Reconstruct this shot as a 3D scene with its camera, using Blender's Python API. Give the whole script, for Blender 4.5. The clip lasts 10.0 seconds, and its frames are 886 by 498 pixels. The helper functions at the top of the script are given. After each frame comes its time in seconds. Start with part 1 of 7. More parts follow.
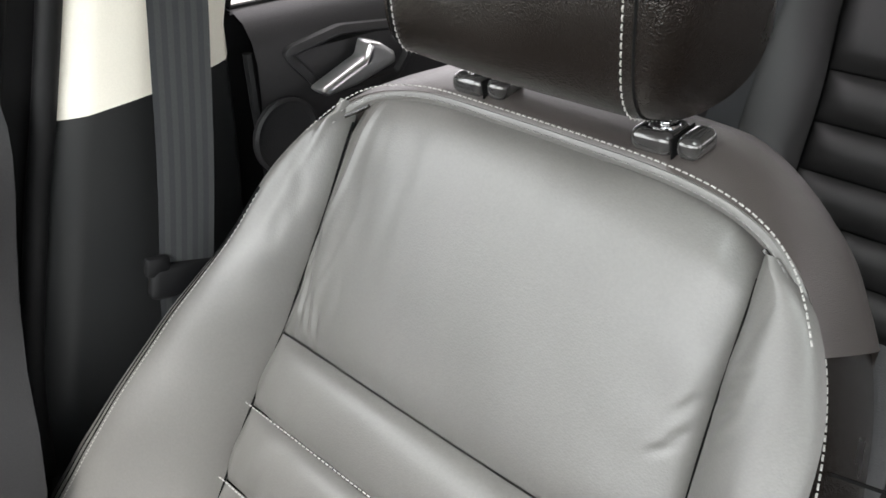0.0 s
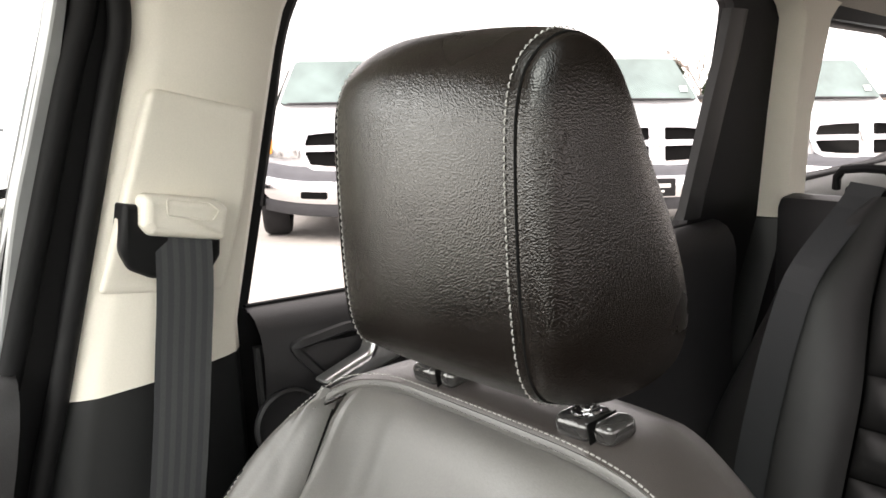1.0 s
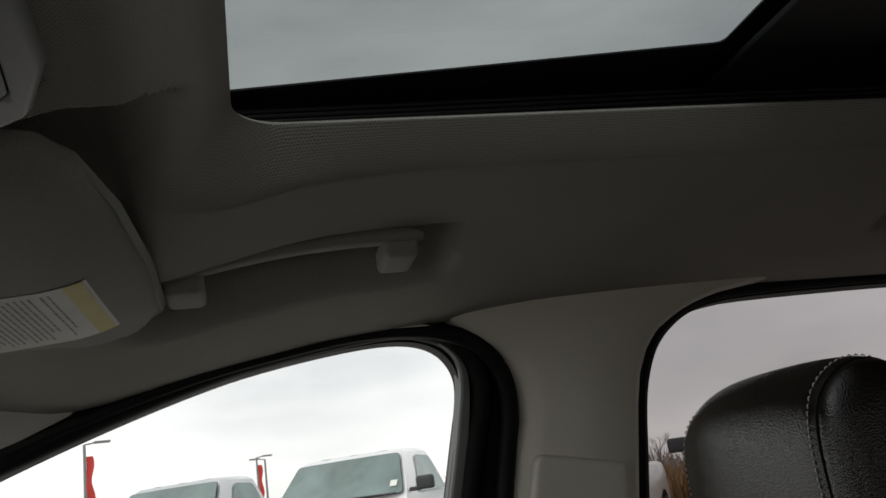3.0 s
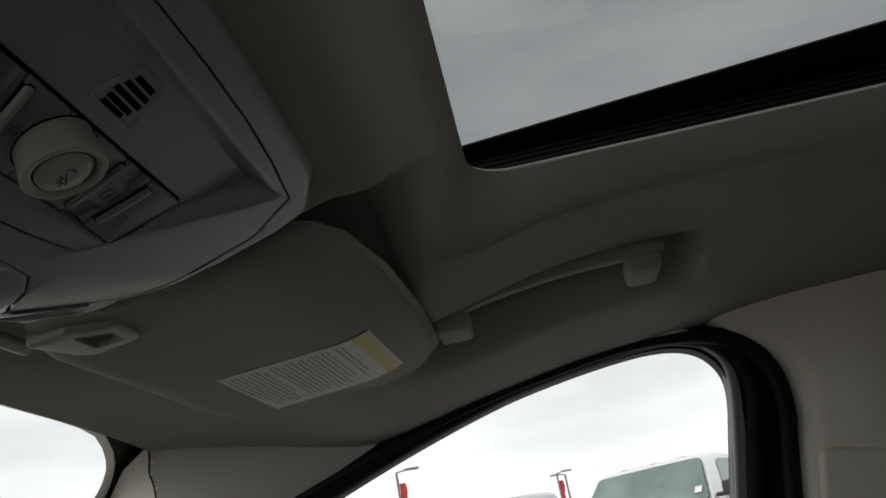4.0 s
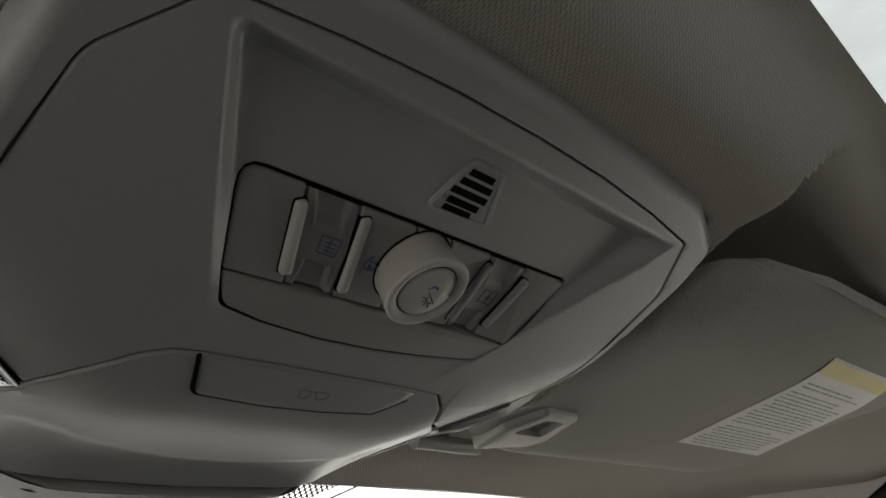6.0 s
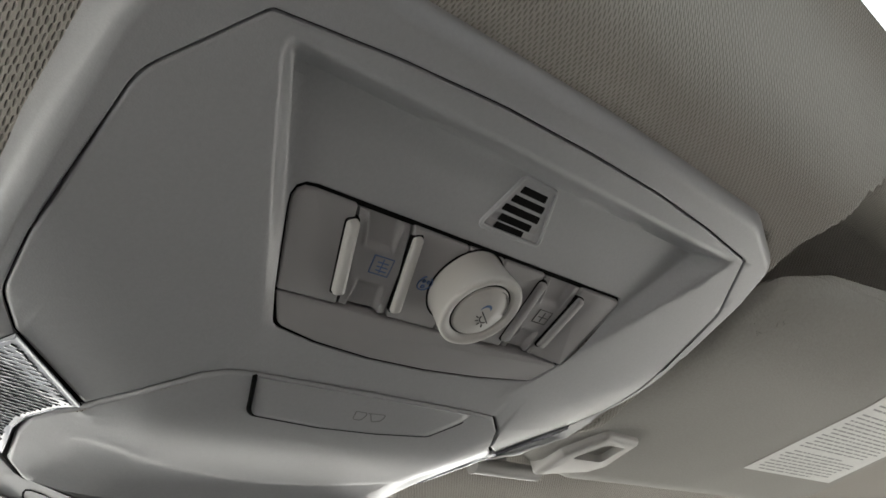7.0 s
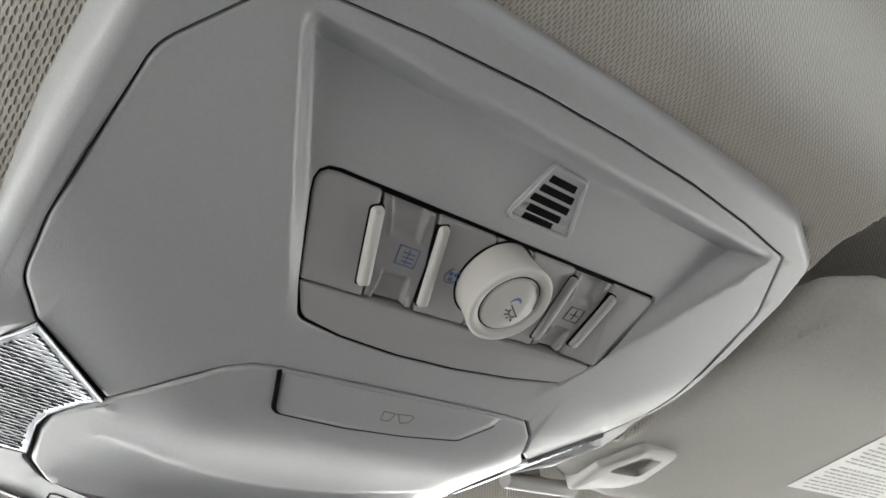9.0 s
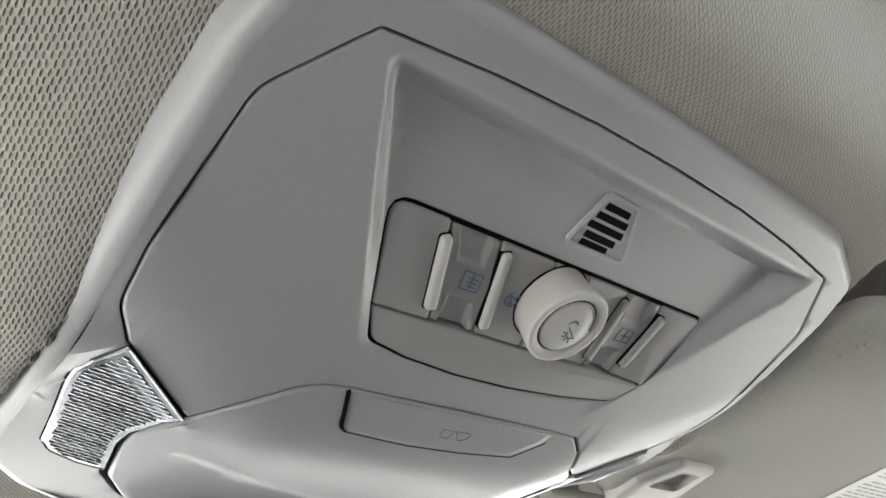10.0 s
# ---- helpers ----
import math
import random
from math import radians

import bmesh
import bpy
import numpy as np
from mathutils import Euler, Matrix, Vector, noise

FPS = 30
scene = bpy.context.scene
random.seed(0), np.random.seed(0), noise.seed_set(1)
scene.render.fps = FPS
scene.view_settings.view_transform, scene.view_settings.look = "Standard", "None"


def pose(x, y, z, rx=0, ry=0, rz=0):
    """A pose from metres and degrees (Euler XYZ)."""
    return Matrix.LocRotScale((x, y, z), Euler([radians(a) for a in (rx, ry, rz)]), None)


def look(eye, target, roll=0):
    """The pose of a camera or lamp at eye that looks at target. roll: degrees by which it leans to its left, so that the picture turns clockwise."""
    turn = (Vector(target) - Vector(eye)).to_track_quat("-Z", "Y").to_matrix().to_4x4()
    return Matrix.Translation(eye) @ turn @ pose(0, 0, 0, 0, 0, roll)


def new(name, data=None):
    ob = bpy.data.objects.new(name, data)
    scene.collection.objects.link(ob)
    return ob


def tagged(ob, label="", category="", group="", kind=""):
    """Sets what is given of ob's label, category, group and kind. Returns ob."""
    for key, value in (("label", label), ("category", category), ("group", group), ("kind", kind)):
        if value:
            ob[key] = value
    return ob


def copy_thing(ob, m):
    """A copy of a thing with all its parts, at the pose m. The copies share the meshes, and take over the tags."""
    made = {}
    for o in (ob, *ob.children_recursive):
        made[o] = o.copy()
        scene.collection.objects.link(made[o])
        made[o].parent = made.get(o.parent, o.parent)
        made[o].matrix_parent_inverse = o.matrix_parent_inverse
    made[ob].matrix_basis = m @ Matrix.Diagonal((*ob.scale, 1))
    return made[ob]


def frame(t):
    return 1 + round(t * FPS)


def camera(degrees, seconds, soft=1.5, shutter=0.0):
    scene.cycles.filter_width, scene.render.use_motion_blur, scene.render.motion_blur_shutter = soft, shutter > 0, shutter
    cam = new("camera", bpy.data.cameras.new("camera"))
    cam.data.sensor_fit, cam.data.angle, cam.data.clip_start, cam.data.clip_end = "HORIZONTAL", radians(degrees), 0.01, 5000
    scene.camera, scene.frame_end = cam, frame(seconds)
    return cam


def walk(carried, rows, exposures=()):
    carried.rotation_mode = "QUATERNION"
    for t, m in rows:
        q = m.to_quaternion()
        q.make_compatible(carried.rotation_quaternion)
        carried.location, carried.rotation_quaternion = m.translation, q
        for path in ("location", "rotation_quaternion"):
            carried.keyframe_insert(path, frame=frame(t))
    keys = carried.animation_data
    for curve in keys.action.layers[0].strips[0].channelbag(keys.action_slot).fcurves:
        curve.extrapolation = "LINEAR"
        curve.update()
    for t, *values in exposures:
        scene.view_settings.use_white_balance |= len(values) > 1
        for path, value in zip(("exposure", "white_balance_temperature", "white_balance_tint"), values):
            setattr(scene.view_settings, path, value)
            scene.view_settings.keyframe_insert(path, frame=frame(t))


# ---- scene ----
import functools

cam = camera(53.1, 10.0, soft=1.6, shutter=0.0)
walk(cam, [
    (0, look((0.0358, 0.3320, 1.3247), (1.2518, -0.9322, 0.3640), 0.66)),
    (0.5, look((-0.0356, 0.2808, 1.3217), (1.3879, -1.0023, 0.7497), -0.18)),
    (1, look((-0.0691, 0.2722, 1.3205), (1.4829, -0.9512, 1.0128), -0.77)),
    (1.5, look((-0.0949, 0.2686, 1.3202), (1.6073, -0.7778, 1.2319), -1.94)),
    (2, look((-0.1385, 0.2692, 1.3260), (1.6554, -0.6069, 1.4465), -6.91)),
    (2.5, look((-0.1711, 0.2818, 1.3236), (1.6718, -0.4067, 1.6838), -7.87)),
    (2.7, look((-0.1838, 0.2815, 1.3211), (1.6736, -0.3158, 1.7609), -7.94)),
    (3.8, look((-0.2541, 0.2686, 1.3070), (1.6382, 0.2460, 1.9541), -10.26)),
    (4, look((-0.2590, 0.2647, 1.3079), (1.6270, 0.3912, 1.9615), -11.25)),
    (4.2, look((-0.2623, 0.2606, 1.3118), (1.6049, 0.5582, 1.9640), -11.72)),
    (4.5, look((-0.2513, 0.2604, 1.3169), (1.5613, 0.7847, 1.9799), -11.93)),
    (5, look((-0.2348, 0.2459, 1.3267), (1.4500, 1.0079, 2.0886), -14.46)),
    (5.5, look((-0.2236, 0.2568, 1.3322), (1.3479, 1.1577, 2.1801), -15.10)),
    (6, look((-0.2097, 0.2544, 1.3354), (1.2734, 1.2366, 2.2496), -14.28)),
    (7.5, look((-0.2050, 0.2565, 1.3297), (1.1517, 1.3094, 2.3548), -13.48)),
    (8, look((-0.1985, 0.2604, 1.3271), (1.1391, 1.3158, 2.3744), -13.50)),
    (8.5, look((-0.1985, 0.2623, 1.3269), (1.1251, 1.3195, 2.3902), -13.34)),
    (9, look((-0.1987, 0.2636, 1.3247), (1.1134, 1.3225, 2.4004), -13.18)),
    (9.5, look((-0.1971, 0.2642, 1.3253), (1.1059, 1.3263, 2.4087), -13.05)),
    (10, look((-0.2185, 0.2654, 1.3248), (1.0667, 1.3309, 2.4263), -12.88)),
], exposures=[(0, 3.34, 6500, 10), (0.5, 3.44, 6750, 10), (1.0, 3.12, 6900, 11), (1.3, 2.22, 7000, 11), (1.6, 1.25, 7150, 11), (2.0, 0.38, 7150, 11), (2.7, 0.08, 6650, 10), (3.8, 0.18, 6600, 10), (4.5, -0.09, 6550, 10),
              (5.0, -0.06, 6650, 9), (5.5, 0.46, 6800, 9), (6.2, 1.88, 6850, 10), (7.3, 3.05, 6450, 10), (7.5, 3.18, 6400, 10), (8.2, 3.53, 6350, 10), (10.0, 3.64, 6400, 9)])

# ---------------------------------------------------------------- sky and sun
world = bpy.data.worlds.new("overcast")
scene.world = world
world.use_nodes = True
wn, wl = world.node_tree.nodes, world.node_tree.links
wn.clear()
w_out = wn.new("ShaderNodeOutputWorld")
w_bg = wn.new("ShaderNodeBackground")
w_sky = wn.new("ShaderNodeTexSky")
w_sky.sky_type = "NISHITA"
w_sky.sun_disc = False
w_sky.sun_elevation, w_sky.sun_rotation = radians(46), radians(-30)
w_co = wn.new("ShaderNodeTexCoord")
w_map = wn.new("ShaderNodeMapping")
w_map.inputs["Scale"].default_value = (1.0, 1.0, 3.5)
w_noise = wn.new("ShaderNodeTexNoise")
w_noise.inputs["Scale"].default_value, w_noise.inputs["Detail"].default_value = 2.6, 6
w_ramp = wn.new("ShaderNodeValToRGB")
w_ramp.color_ramp.elements[0].position, w_ramp.color_ramp.elements[0].color = 0.32, (0.67, 0.672, 0.68, 1)
w_ramp.color_ramp.elements[1].position, w_ramp.color_ramp.elements[1].color = 0.68, (0.99, 0.985, 0.98, 1)
w_dim = wn.new("ShaderNodeVectorMath")
w_dim.operation = "SCALE"
w_dim.inputs["Scale"].default_value = 0.10
w_mix = wn.new("ShaderNodeMix")
w_mix.data_type = "RGBA"
w_mix.inputs[0].default_value = 0.9
wl.new(w_co.outputs["Generated"], w_map.inputs["Vector"])
wl.new(w_map.outputs[0], w_noise.inputs["Vector"])
wl.new(w_noise.outputs[0], w_ramp.inputs[0])
wl.new(w_sky.outputs[0], w_dim.inputs[0])
wl.new(w_dim.outputs[0], w_mix.inputs[6])
wl.new(w_ramp.outputs[0], w_mix.inputs[7])
wl.new(w_mix.outputs[2], w_bg.inputs[0])
w_bg.inputs[1].default_value = 1.28
wl.new(w_bg.outputs[0], w_out.inputs[0])

sun = new("sun", bpy.data.lights.new("sun", "SUN"))
sun.data.energy, sun.data.angle, sun.data.color = 1.0, radians(40), (1.0, 0.97, 0.93)
sun.matrix_world = look((0, 0, 0), (0.40, -0.70, -0.85))


# ---------------------------------------------------------------- materials
def material(name, base, rough=0.5, metal=0.0, spots=0.0, spot_scale=6.0, grain=0.0, grain_scale=300.0, bump=0.0, bump_scale=300.0,
             voronoi=False, coat=0.0, spec=0.5, rough_var=0.0, island=0.0, stretch=(1, 1, 1), random_size=1.0, lift=0.35):
    m = bpy.data.materials.new(name)
    m.use_nodes = True
    nt = m.node_tree
    n, l = nt.nodes, nt.links
    b = n["Principled BSDF"]
    b.inputs["Base Color"].default_value = (*base, 1)
    b.inputs["Roughness"].default_value = rough
    b.inputs["Metallic"].default_value = metal
    b.inputs["Coat Weight"].default_value = coat
    b.inputs["Specular IOR Level"].default_value = spec
    co = n.new("ShaderNodeTexCoord")
    mp = n.new("ShaderNodeMapping")
    mp.inputs["Scale"].default_value = stretch
    l.new(co.outputs["Object"], mp.inputs["Vector"])
    col = None
    for amount, size in ((spots, spot_scale), (grain, grain_scale)):
        if amount:
            t = n.new("ShaderNodeTexNoise")
            t.inputs["Scale"].default_value, t.inputs["Detail"].default_value = size, 4
            l.new(mp.outputs[0], t.inputs["Vector"])
            r = n.new("ShaderNodeMapRange")
            r.inputs[1].default_value, r.inputs[2].default_value = 0.3, 0.7
            r.inputs[3].default_value, r.inputs[4].default_value = 1 - amount, 1 + amount
            l.new(t.outputs[0], r.inputs[0])
            v = n.new("ShaderNodeVectorMath")
            v.operation = "SCALE"
            if col is None:
                v.inputs[0].default_value = base
            else:
                l.new(col, v.inputs[0])
            l.new(r.outputs[0], v.inputs["Scale"])
            col = v.outputs[0]
            if rough_var and size == spot_scale:
                r2 = n.new("ShaderNodeMapRange")
                r2.inputs[1].default_value, r2.inputs[2].default_value = 0.3, 0.7
                r2.inputs[3].default_value, r2.inputs[4].default_value = max(0.02, rough - rough_var), min(1, rough + rough_var)
                l.new(t.outputs[0], r2.inputs[0])
                l.new(r2.outputs[0], b.inputs["Roughness"])
    if island:
        g = n.new("ShaderNodeNewGeometry")
        r = n.new("ShaderNodeMapRange")
        r.inputs[3].default_value, r.inputs[4].default_value = 1 - island, 1 + island
        l.new(g.outputs["Random Per Island"], r.inputs[0])
        v = n.new("ShaderNodeVectorMath")
        v.operation = "SCALE"
        if col is None:
            v.inputs[0].default_value = base
        else:
            l.new(col, v.inputs[0])
        l.new(r.outputs[0], v.inputs["Scale"])
        col = v.outputs[0]
    if col is not None:
        l.new(col, b.inputs["Base Color"])
    if bump:
        if voronoi:
            t = n.new("ShaderNodeTexVoronoi")
            t.inputs["Randomness"].default_value = random_size
        else:
            t = n.new("ShaderNodeTexNoise")
            t.inputs["Detail"].default_value = 3
        t.inputs["Scale"].default_value = bump_scale
        l.new(mp.outputs[0], t.inputs["Vector"])
        bp = n.new("ShaderNodeBump")
        bp.inputs["Strength"].default_value, bp.inputs["Distance"].default_value = bump, lift / bump_scale
        l.new(t.outputs[0], bp.inputs["Height"])
        l.new(bp.outputs[0], b.inputs["Normal"])
    return m


def glass(name, tint, gloss=0.06, rough=0.0):
    m = bpy.data.materials.new(name)
    m.use_nodes = True
    n, l = m.node_tree.nodes, m.node_tree.links
    n.clear()
    out, mix = n.new("ShaderNodeOutputMaterial"), n.new("ShaderNodeMixShader")
    tr, gl = n.new("ShaderNodeBsdfTransparent"), n.new("ShaderNodeBsdfGlossy")
    tr.inputs[0].default_value = (*tint, 1)
    gl.inputs["Roughness"].default_value = rough
    mix.inputs[0].default_value = gloss
    l.new(tr.outputs[0], mix.inputs[1])
    l.new(gl.outputs[0], mix.inputs[2])
    l.new(mix.outputs[0], out.inputs[0])
    return m


def knit(name, base, hole, scale, rough=0.95):
    """Knitted cloth: staggered dark holes between soft loops."""
    m = material(name, base, rough, spots=0.05, spot_scale=9, spec=0.1)
    n, l = m.node_tree.nodes, m.node_tree.links
    b = n["Principled BSDF"]
    co, mp = n.new("ShaderNodeTexCoord"), n.new("ShaderNodeMapping")
    mp.inputs["Rotation"].default_value = (0, 0, radians(45))
    mp.inputs["Scale"].default_value = (scale, scale, scale)
    wob, add = n.new("ShaderNodeTexNoise"), n.new("ShaderNodeMixRGB")
    wob.inputs["Scale"].default_value = 0.6
    add.blend_type = "ADD"
    add.inputs[0].default_value = 0.35
    vo = n.new("ShaderNodeTexVoronoi")
    vo.voronoi_dimensions = "2D"
    vo.inputs["Scale"].default_value, vo.inputs["Randomness"].default_value = 1.0, 0.12
    l.new(co.outputs["Object"], mp.inputs[0])
    l.new(mp.outputs[0], wob.inputs["Vector"])
    l.new(mp.outputs[0], add.inputs[1])
    l.new(wob.outputs["Color"], add.inputs[2])
    l.new(add.outputs[0], vo.inputs["Vector"])
    r = n.new("ShaderNodeMapRange")
    r.interpolation_type = "SMOOTHSTEP"
    r.inputs[1].default_value, r.inputs[2].default_value, r.inputs[3].default_value, r.inputs[4].default_value = 0.12, 0.52, 0.0, 1.0
    off, turn, wide, far = n.new("ShaderNodeVectorMath"), n.new("ShaderNodeVectorRotate"), n.new("ShaderNodeVectorMath"), n.new("ShaderNodeVectorMath")
    off.operation, wide.operation, far.operation = "SUBTRACT", "MULTIPLY", "LENGTH"
    turn.rotation_type = "Z_AXIS"
    turn.inputs["Angle"].default_value = radians(-38)
    wide.inputs[1].default_value = (2.1, 0.62, 0)
    l.new(add.outputs[0], off.inputs[0])
    l.new(vo.outputs["Position"], off.inputs[1])
    l.new(off.outputs[0], turn.inputs["Vector"])
    l.new(turn.outputs[0], wide.inputs[0])
    l.new(wide.outputs[0], far.inputs[0])
    l.new(far.outputs["Value"], r.inputs[0])
    mix = n.new("ShaderNodeMix")
    mix.data_type = "RGBA"
    mix.inputs[6].default_value = (*hole, 1)
    src = b.inputs["Base Color"].links[0].from_socket
    l.new(src, mix.inputs[7])
    l.new(r.outputs[0], mix.inputs[0])
    l.new(mix.outputs[2], b.inputs["Base Color"])
    bp = n.new("ShaderNodeBump")
    bp.inputs["Strength"].default_value, bp.inputs["Distance"].default_value = 0.9, 0.0007
    l.new(r.outputs[0], bp.inputs["Height"])
    l.new(bp.outputs[0], b.inputs["Normal"])
    return m


M_FABRIC = knit("headliner_knit", (0.455, 0.431, 0.39), (0.28, 0.268, 0.243), 570)
M_CLOTH = material("plain_lining_cloth", (0.42, 0.403, 0.372), 0.95, spots=0.04, spot_scale=9, grain=0.05, grain_scale=600, bump=0.3, bump_scale=900, spec=0.1)
M_TEXT = material("grey_label_text", (0.30, 0.30, 0.29), 0.7)
M_TRIM = material("pale_trim_plastic", (0.76, 0.72, 0.63), 0.55, spots=0.03, spot_scale=7, grain=0.03, grain_scale=700, bump=0.25, bump_scale=1500, voronoi=True)
M_GREY = material("grey_console_plastic", (0.372, 0.378, 0.386), 0.35, spots=0.03, spot_scale=12, grain=0.03, grain_scale=800, bump=0.18, bump_scale=1800, voronoi=True)
M_BUTTON = material("grey_button_plastic", (0.335, 0.328, 0.328), 0.40, spots=0.03, spot_scale=20, bump=0.12, bump_scale=1800, voronoi=True)
M_LEVER = material("pale_button_plastic", (0.56, 0.55, 0.53), 0.32, spots=0.02, spot_scale=30)
M_KNOB = material("pale_knob_plastic", (0.52, 0.505, 0.48), 0.4, spots=0.02, spot_scale=30)
# Near-black: paints the shade of gaps, slots and hollows; also colours seams and seals.
M_GAP = material("gap_shade_and_seam_black", (0.004, 0.004, 0.004), 0.9, spec=0.1)
M_BLACK = material("black_seal_rubber", (0.005, 0.005, 0.0055), 0.6, spec=0.25, spots=0.2, spot_scale=9, bump=0.1, bump_scale=600)
M_DARK = material("charcoal_door_plastic", (0.016, 0.0155, 0.0165), 0.5, spots=0.12, spot_scale=6, grain=0.1, grain_scale=600, bump=0.35, bump_scale=900, voronoi=True)
M_DARKSIDE = material("charcoal_pillar_plastic", (0.013, 0.0135, 0.014), 0.48, spots=0.1, spot_scale=6, bump=0.25, bump_scale=1100, voronoi=True)
M_GRAYSEAL = material("grey_channel_rubber", (0.20, 0.205, 0.205), 0.55, spots=0.1, spot_scale=14, bump=0.1, bump_scale=500)
M_BENCH = material("black_bench_leather", (0.016, 0.0155, 0.0155), 0.42, spots=0.12, spot_scale=10, bump=0.4, bump_scale=1200, voronoi=True, spec=0.5, lift=0.4)
M_LEATHER = material("smooth_charcoal_leather", (0.100, 0.096, 0.090), 0.42, spots=0.07, spot_scale=10, grain=0.05, grain_scale=420, bump=0.14, bump_scale=700, voronoi=True, rough_var=0.06, spec=0.70)
M_GRAIN = material("pebbled_black_leather", (0.0085, 0.0064, 0.0052), 0.23, spots=0.12, spot_scale=10, bump=0.45, bump_scale=830, voronoi=True, rough_var=0.05, spec=0.62, lift=0.4)
M_ROLL = material("grey_brown_leather", (0.060, 0.052, 0.049), 0.33, spots=0.1, spot_scale=10, bump=0.5, bump_scale=1500, voronoi=True, spec=0.55, lift=0.45)
M_THREAD = material("grey_thread", (0.17, 0.165, 0.16), 0.8)
M_STITCH = material("pale_grey_thread", (0.32, 0.31, 0.295), 0.8, grain=0.2, grain_scale=900)
M_BELT = material("charcoal_webbing", (0.02, 0.022, 0.024), 0.7, grain=0.25, grain_scale=900, bump=0.5, bump_scale=1200, stretch=(1, 1, 3))
M_BELT2 = material("grey_webbing_rib", (0.031, 0.032, 0.033), 0.65, grain=0.25, grain_scale=900, bump=0.5, bump_scale=1200, stretch=(1, 1, 3))
M_SATIN = material("satin_metal", (0.62, 0.62, 0.62), 0.28, metal=0.9, spots=0.04, spot_scale=30)
M_CHROME = material("chrome", (0.75, 0.75, 0.76), 0.08, metal=1.0)
M_GUIDE = material("glossy_black_plastic", (0.045, 0.043, 0.042), 0.16, metal=0.25, spots=0.05, spot_scale=40, coat=0.8)
M_PAPER = material("label_paper", (0.72, 0.72, 0.69), 0.6, spots=0.04, spot_scale=30, grain=0.04, grain_scale=300)
M_YELLOW = material("label_yellow_band", (0.70, 0.60, 0.20), 0.6, spots=0.05, spot_scale=40)
M_INK = material("dark_ink", (0.06, 0.06, 0.06), 0.7)
M_STAMP = material("pale_grey_print", (0.58, 0.58, 0.55), 0.7)
M_BLUEINK = material("blue_grey_ink", (0.10, 0.17, 0.33), 0.7)
M_ENGRAVE = material("engraved_line", (0.20, 0.20, 0.195), 0.6)
# Blotches in these two paint the reflector glimpsed through a clear lens.
M_LENS = material("ribbed_lamp_lens", (0.33, 0.345, 0.375), 0.14, metal=0.35, spots=0.35, spot_scale=140, coat=1.0)
M_PRISM = material("prismatic_lens", (0.34, 0.35, 0.38), 0.10, metal=0.92, spots=0.5, spot_scale=90, coat=0.3)
G_FRONT = glass("clear_side_glass", (0.94, 0.96, 0.95), 0.04)
G_REAR = glass("privacy_glass", (0.36, 0.34, 0.345), 0.02)
G_ROOF = glass("tinted_roof_glass", (0.26, 0.285, 0.285), 0.05)
G_SCREEN = glass("windscreen_glass", (0.95, 0.97, 0.96), 0.03)


# ---------------------------------------------------------------- mesh helpers
def part(name, bm, mat, parent=None, label="", smooth=True, angle=35):
    bmesh.ops.recalc_face_normals(bm, faces=bm.faces)
    for e in bm.edges:
        if len(e.link_faces) == 2 and e.calc_face_angle(0) > radians(angle):
            e.smooth = False
    for f in bm.faces:
        f.smooth = smooth
    me = bpy.data.meshes.new(name)
    bm.to_mesh(me)
    bm.free()
    for one in (mat if isinstance(mat, (list, tuple)) else [mat]):
        me.materials.append(one)
    ob = new(name, me)
    if parent is not None:
        ob.parent = parent
        if parent.data is None:
            ob.matrix_parent_inverse = Matrix.Translation(-parent.location)
    if label:
        ob["label"] = label
    return ob


def thing(name, at, label, category, group="", kind=""):
    ob = new(name)
    ob.location = at
    ob.empty_display_size = 0.05
    bpy.context.view_layer.update()
    return tagged(ob, label, category, group, kind)


def quads(bm, rows, close_u=False, close_v=False, mat=0):
    """Skin rows of points."""
    vs = [[bm.verts.new(p) for p in r] for r in rows]
    nu, nv = len(vs), len(vs[0])
    for i in range(nu if close_u else nu - 1):
        for j in range(nv if close_v else nv - 1):
            a, b = vs[i][j], vs[(i + 1) % nu][j]
            c, d = vs[(i + 1) % nu][(j + 1) % nv], vs[i][(j + 1) % nv]
            try:
                f = bm.faces.new((a, b, c, d))
                f.material_index = mat
            except ValueError:
                pass
    return vs


def box(bm, centre, size, bevel=0.0, segs=2, m=None, mat=0):
    made = bmesh.ops.create_cube(bm, size=1.0)["verts"]
    bmesh.ops.scale(bm, vec=size, verts=made)
    if bevel:
        es = list({e for v in made for e in v.link_edges})
        res = bmesh.ops.bevel(bm, geom=es, offset=bevel, segments=segs, affect="EDGES", profile=0.5)
        made = list({v for f in res["faces"] for v in f.verts} | {v for v in made if v.is_valid})
    t = Matrix.Translation(centre)
    bmesh.ops.transform(bm, matrix=(m @ t) if m is not None else t, verts=made)
    if mat:
        for f in {f for v in made for f in v.link_faces}:
            f.material_index = mat
    return made


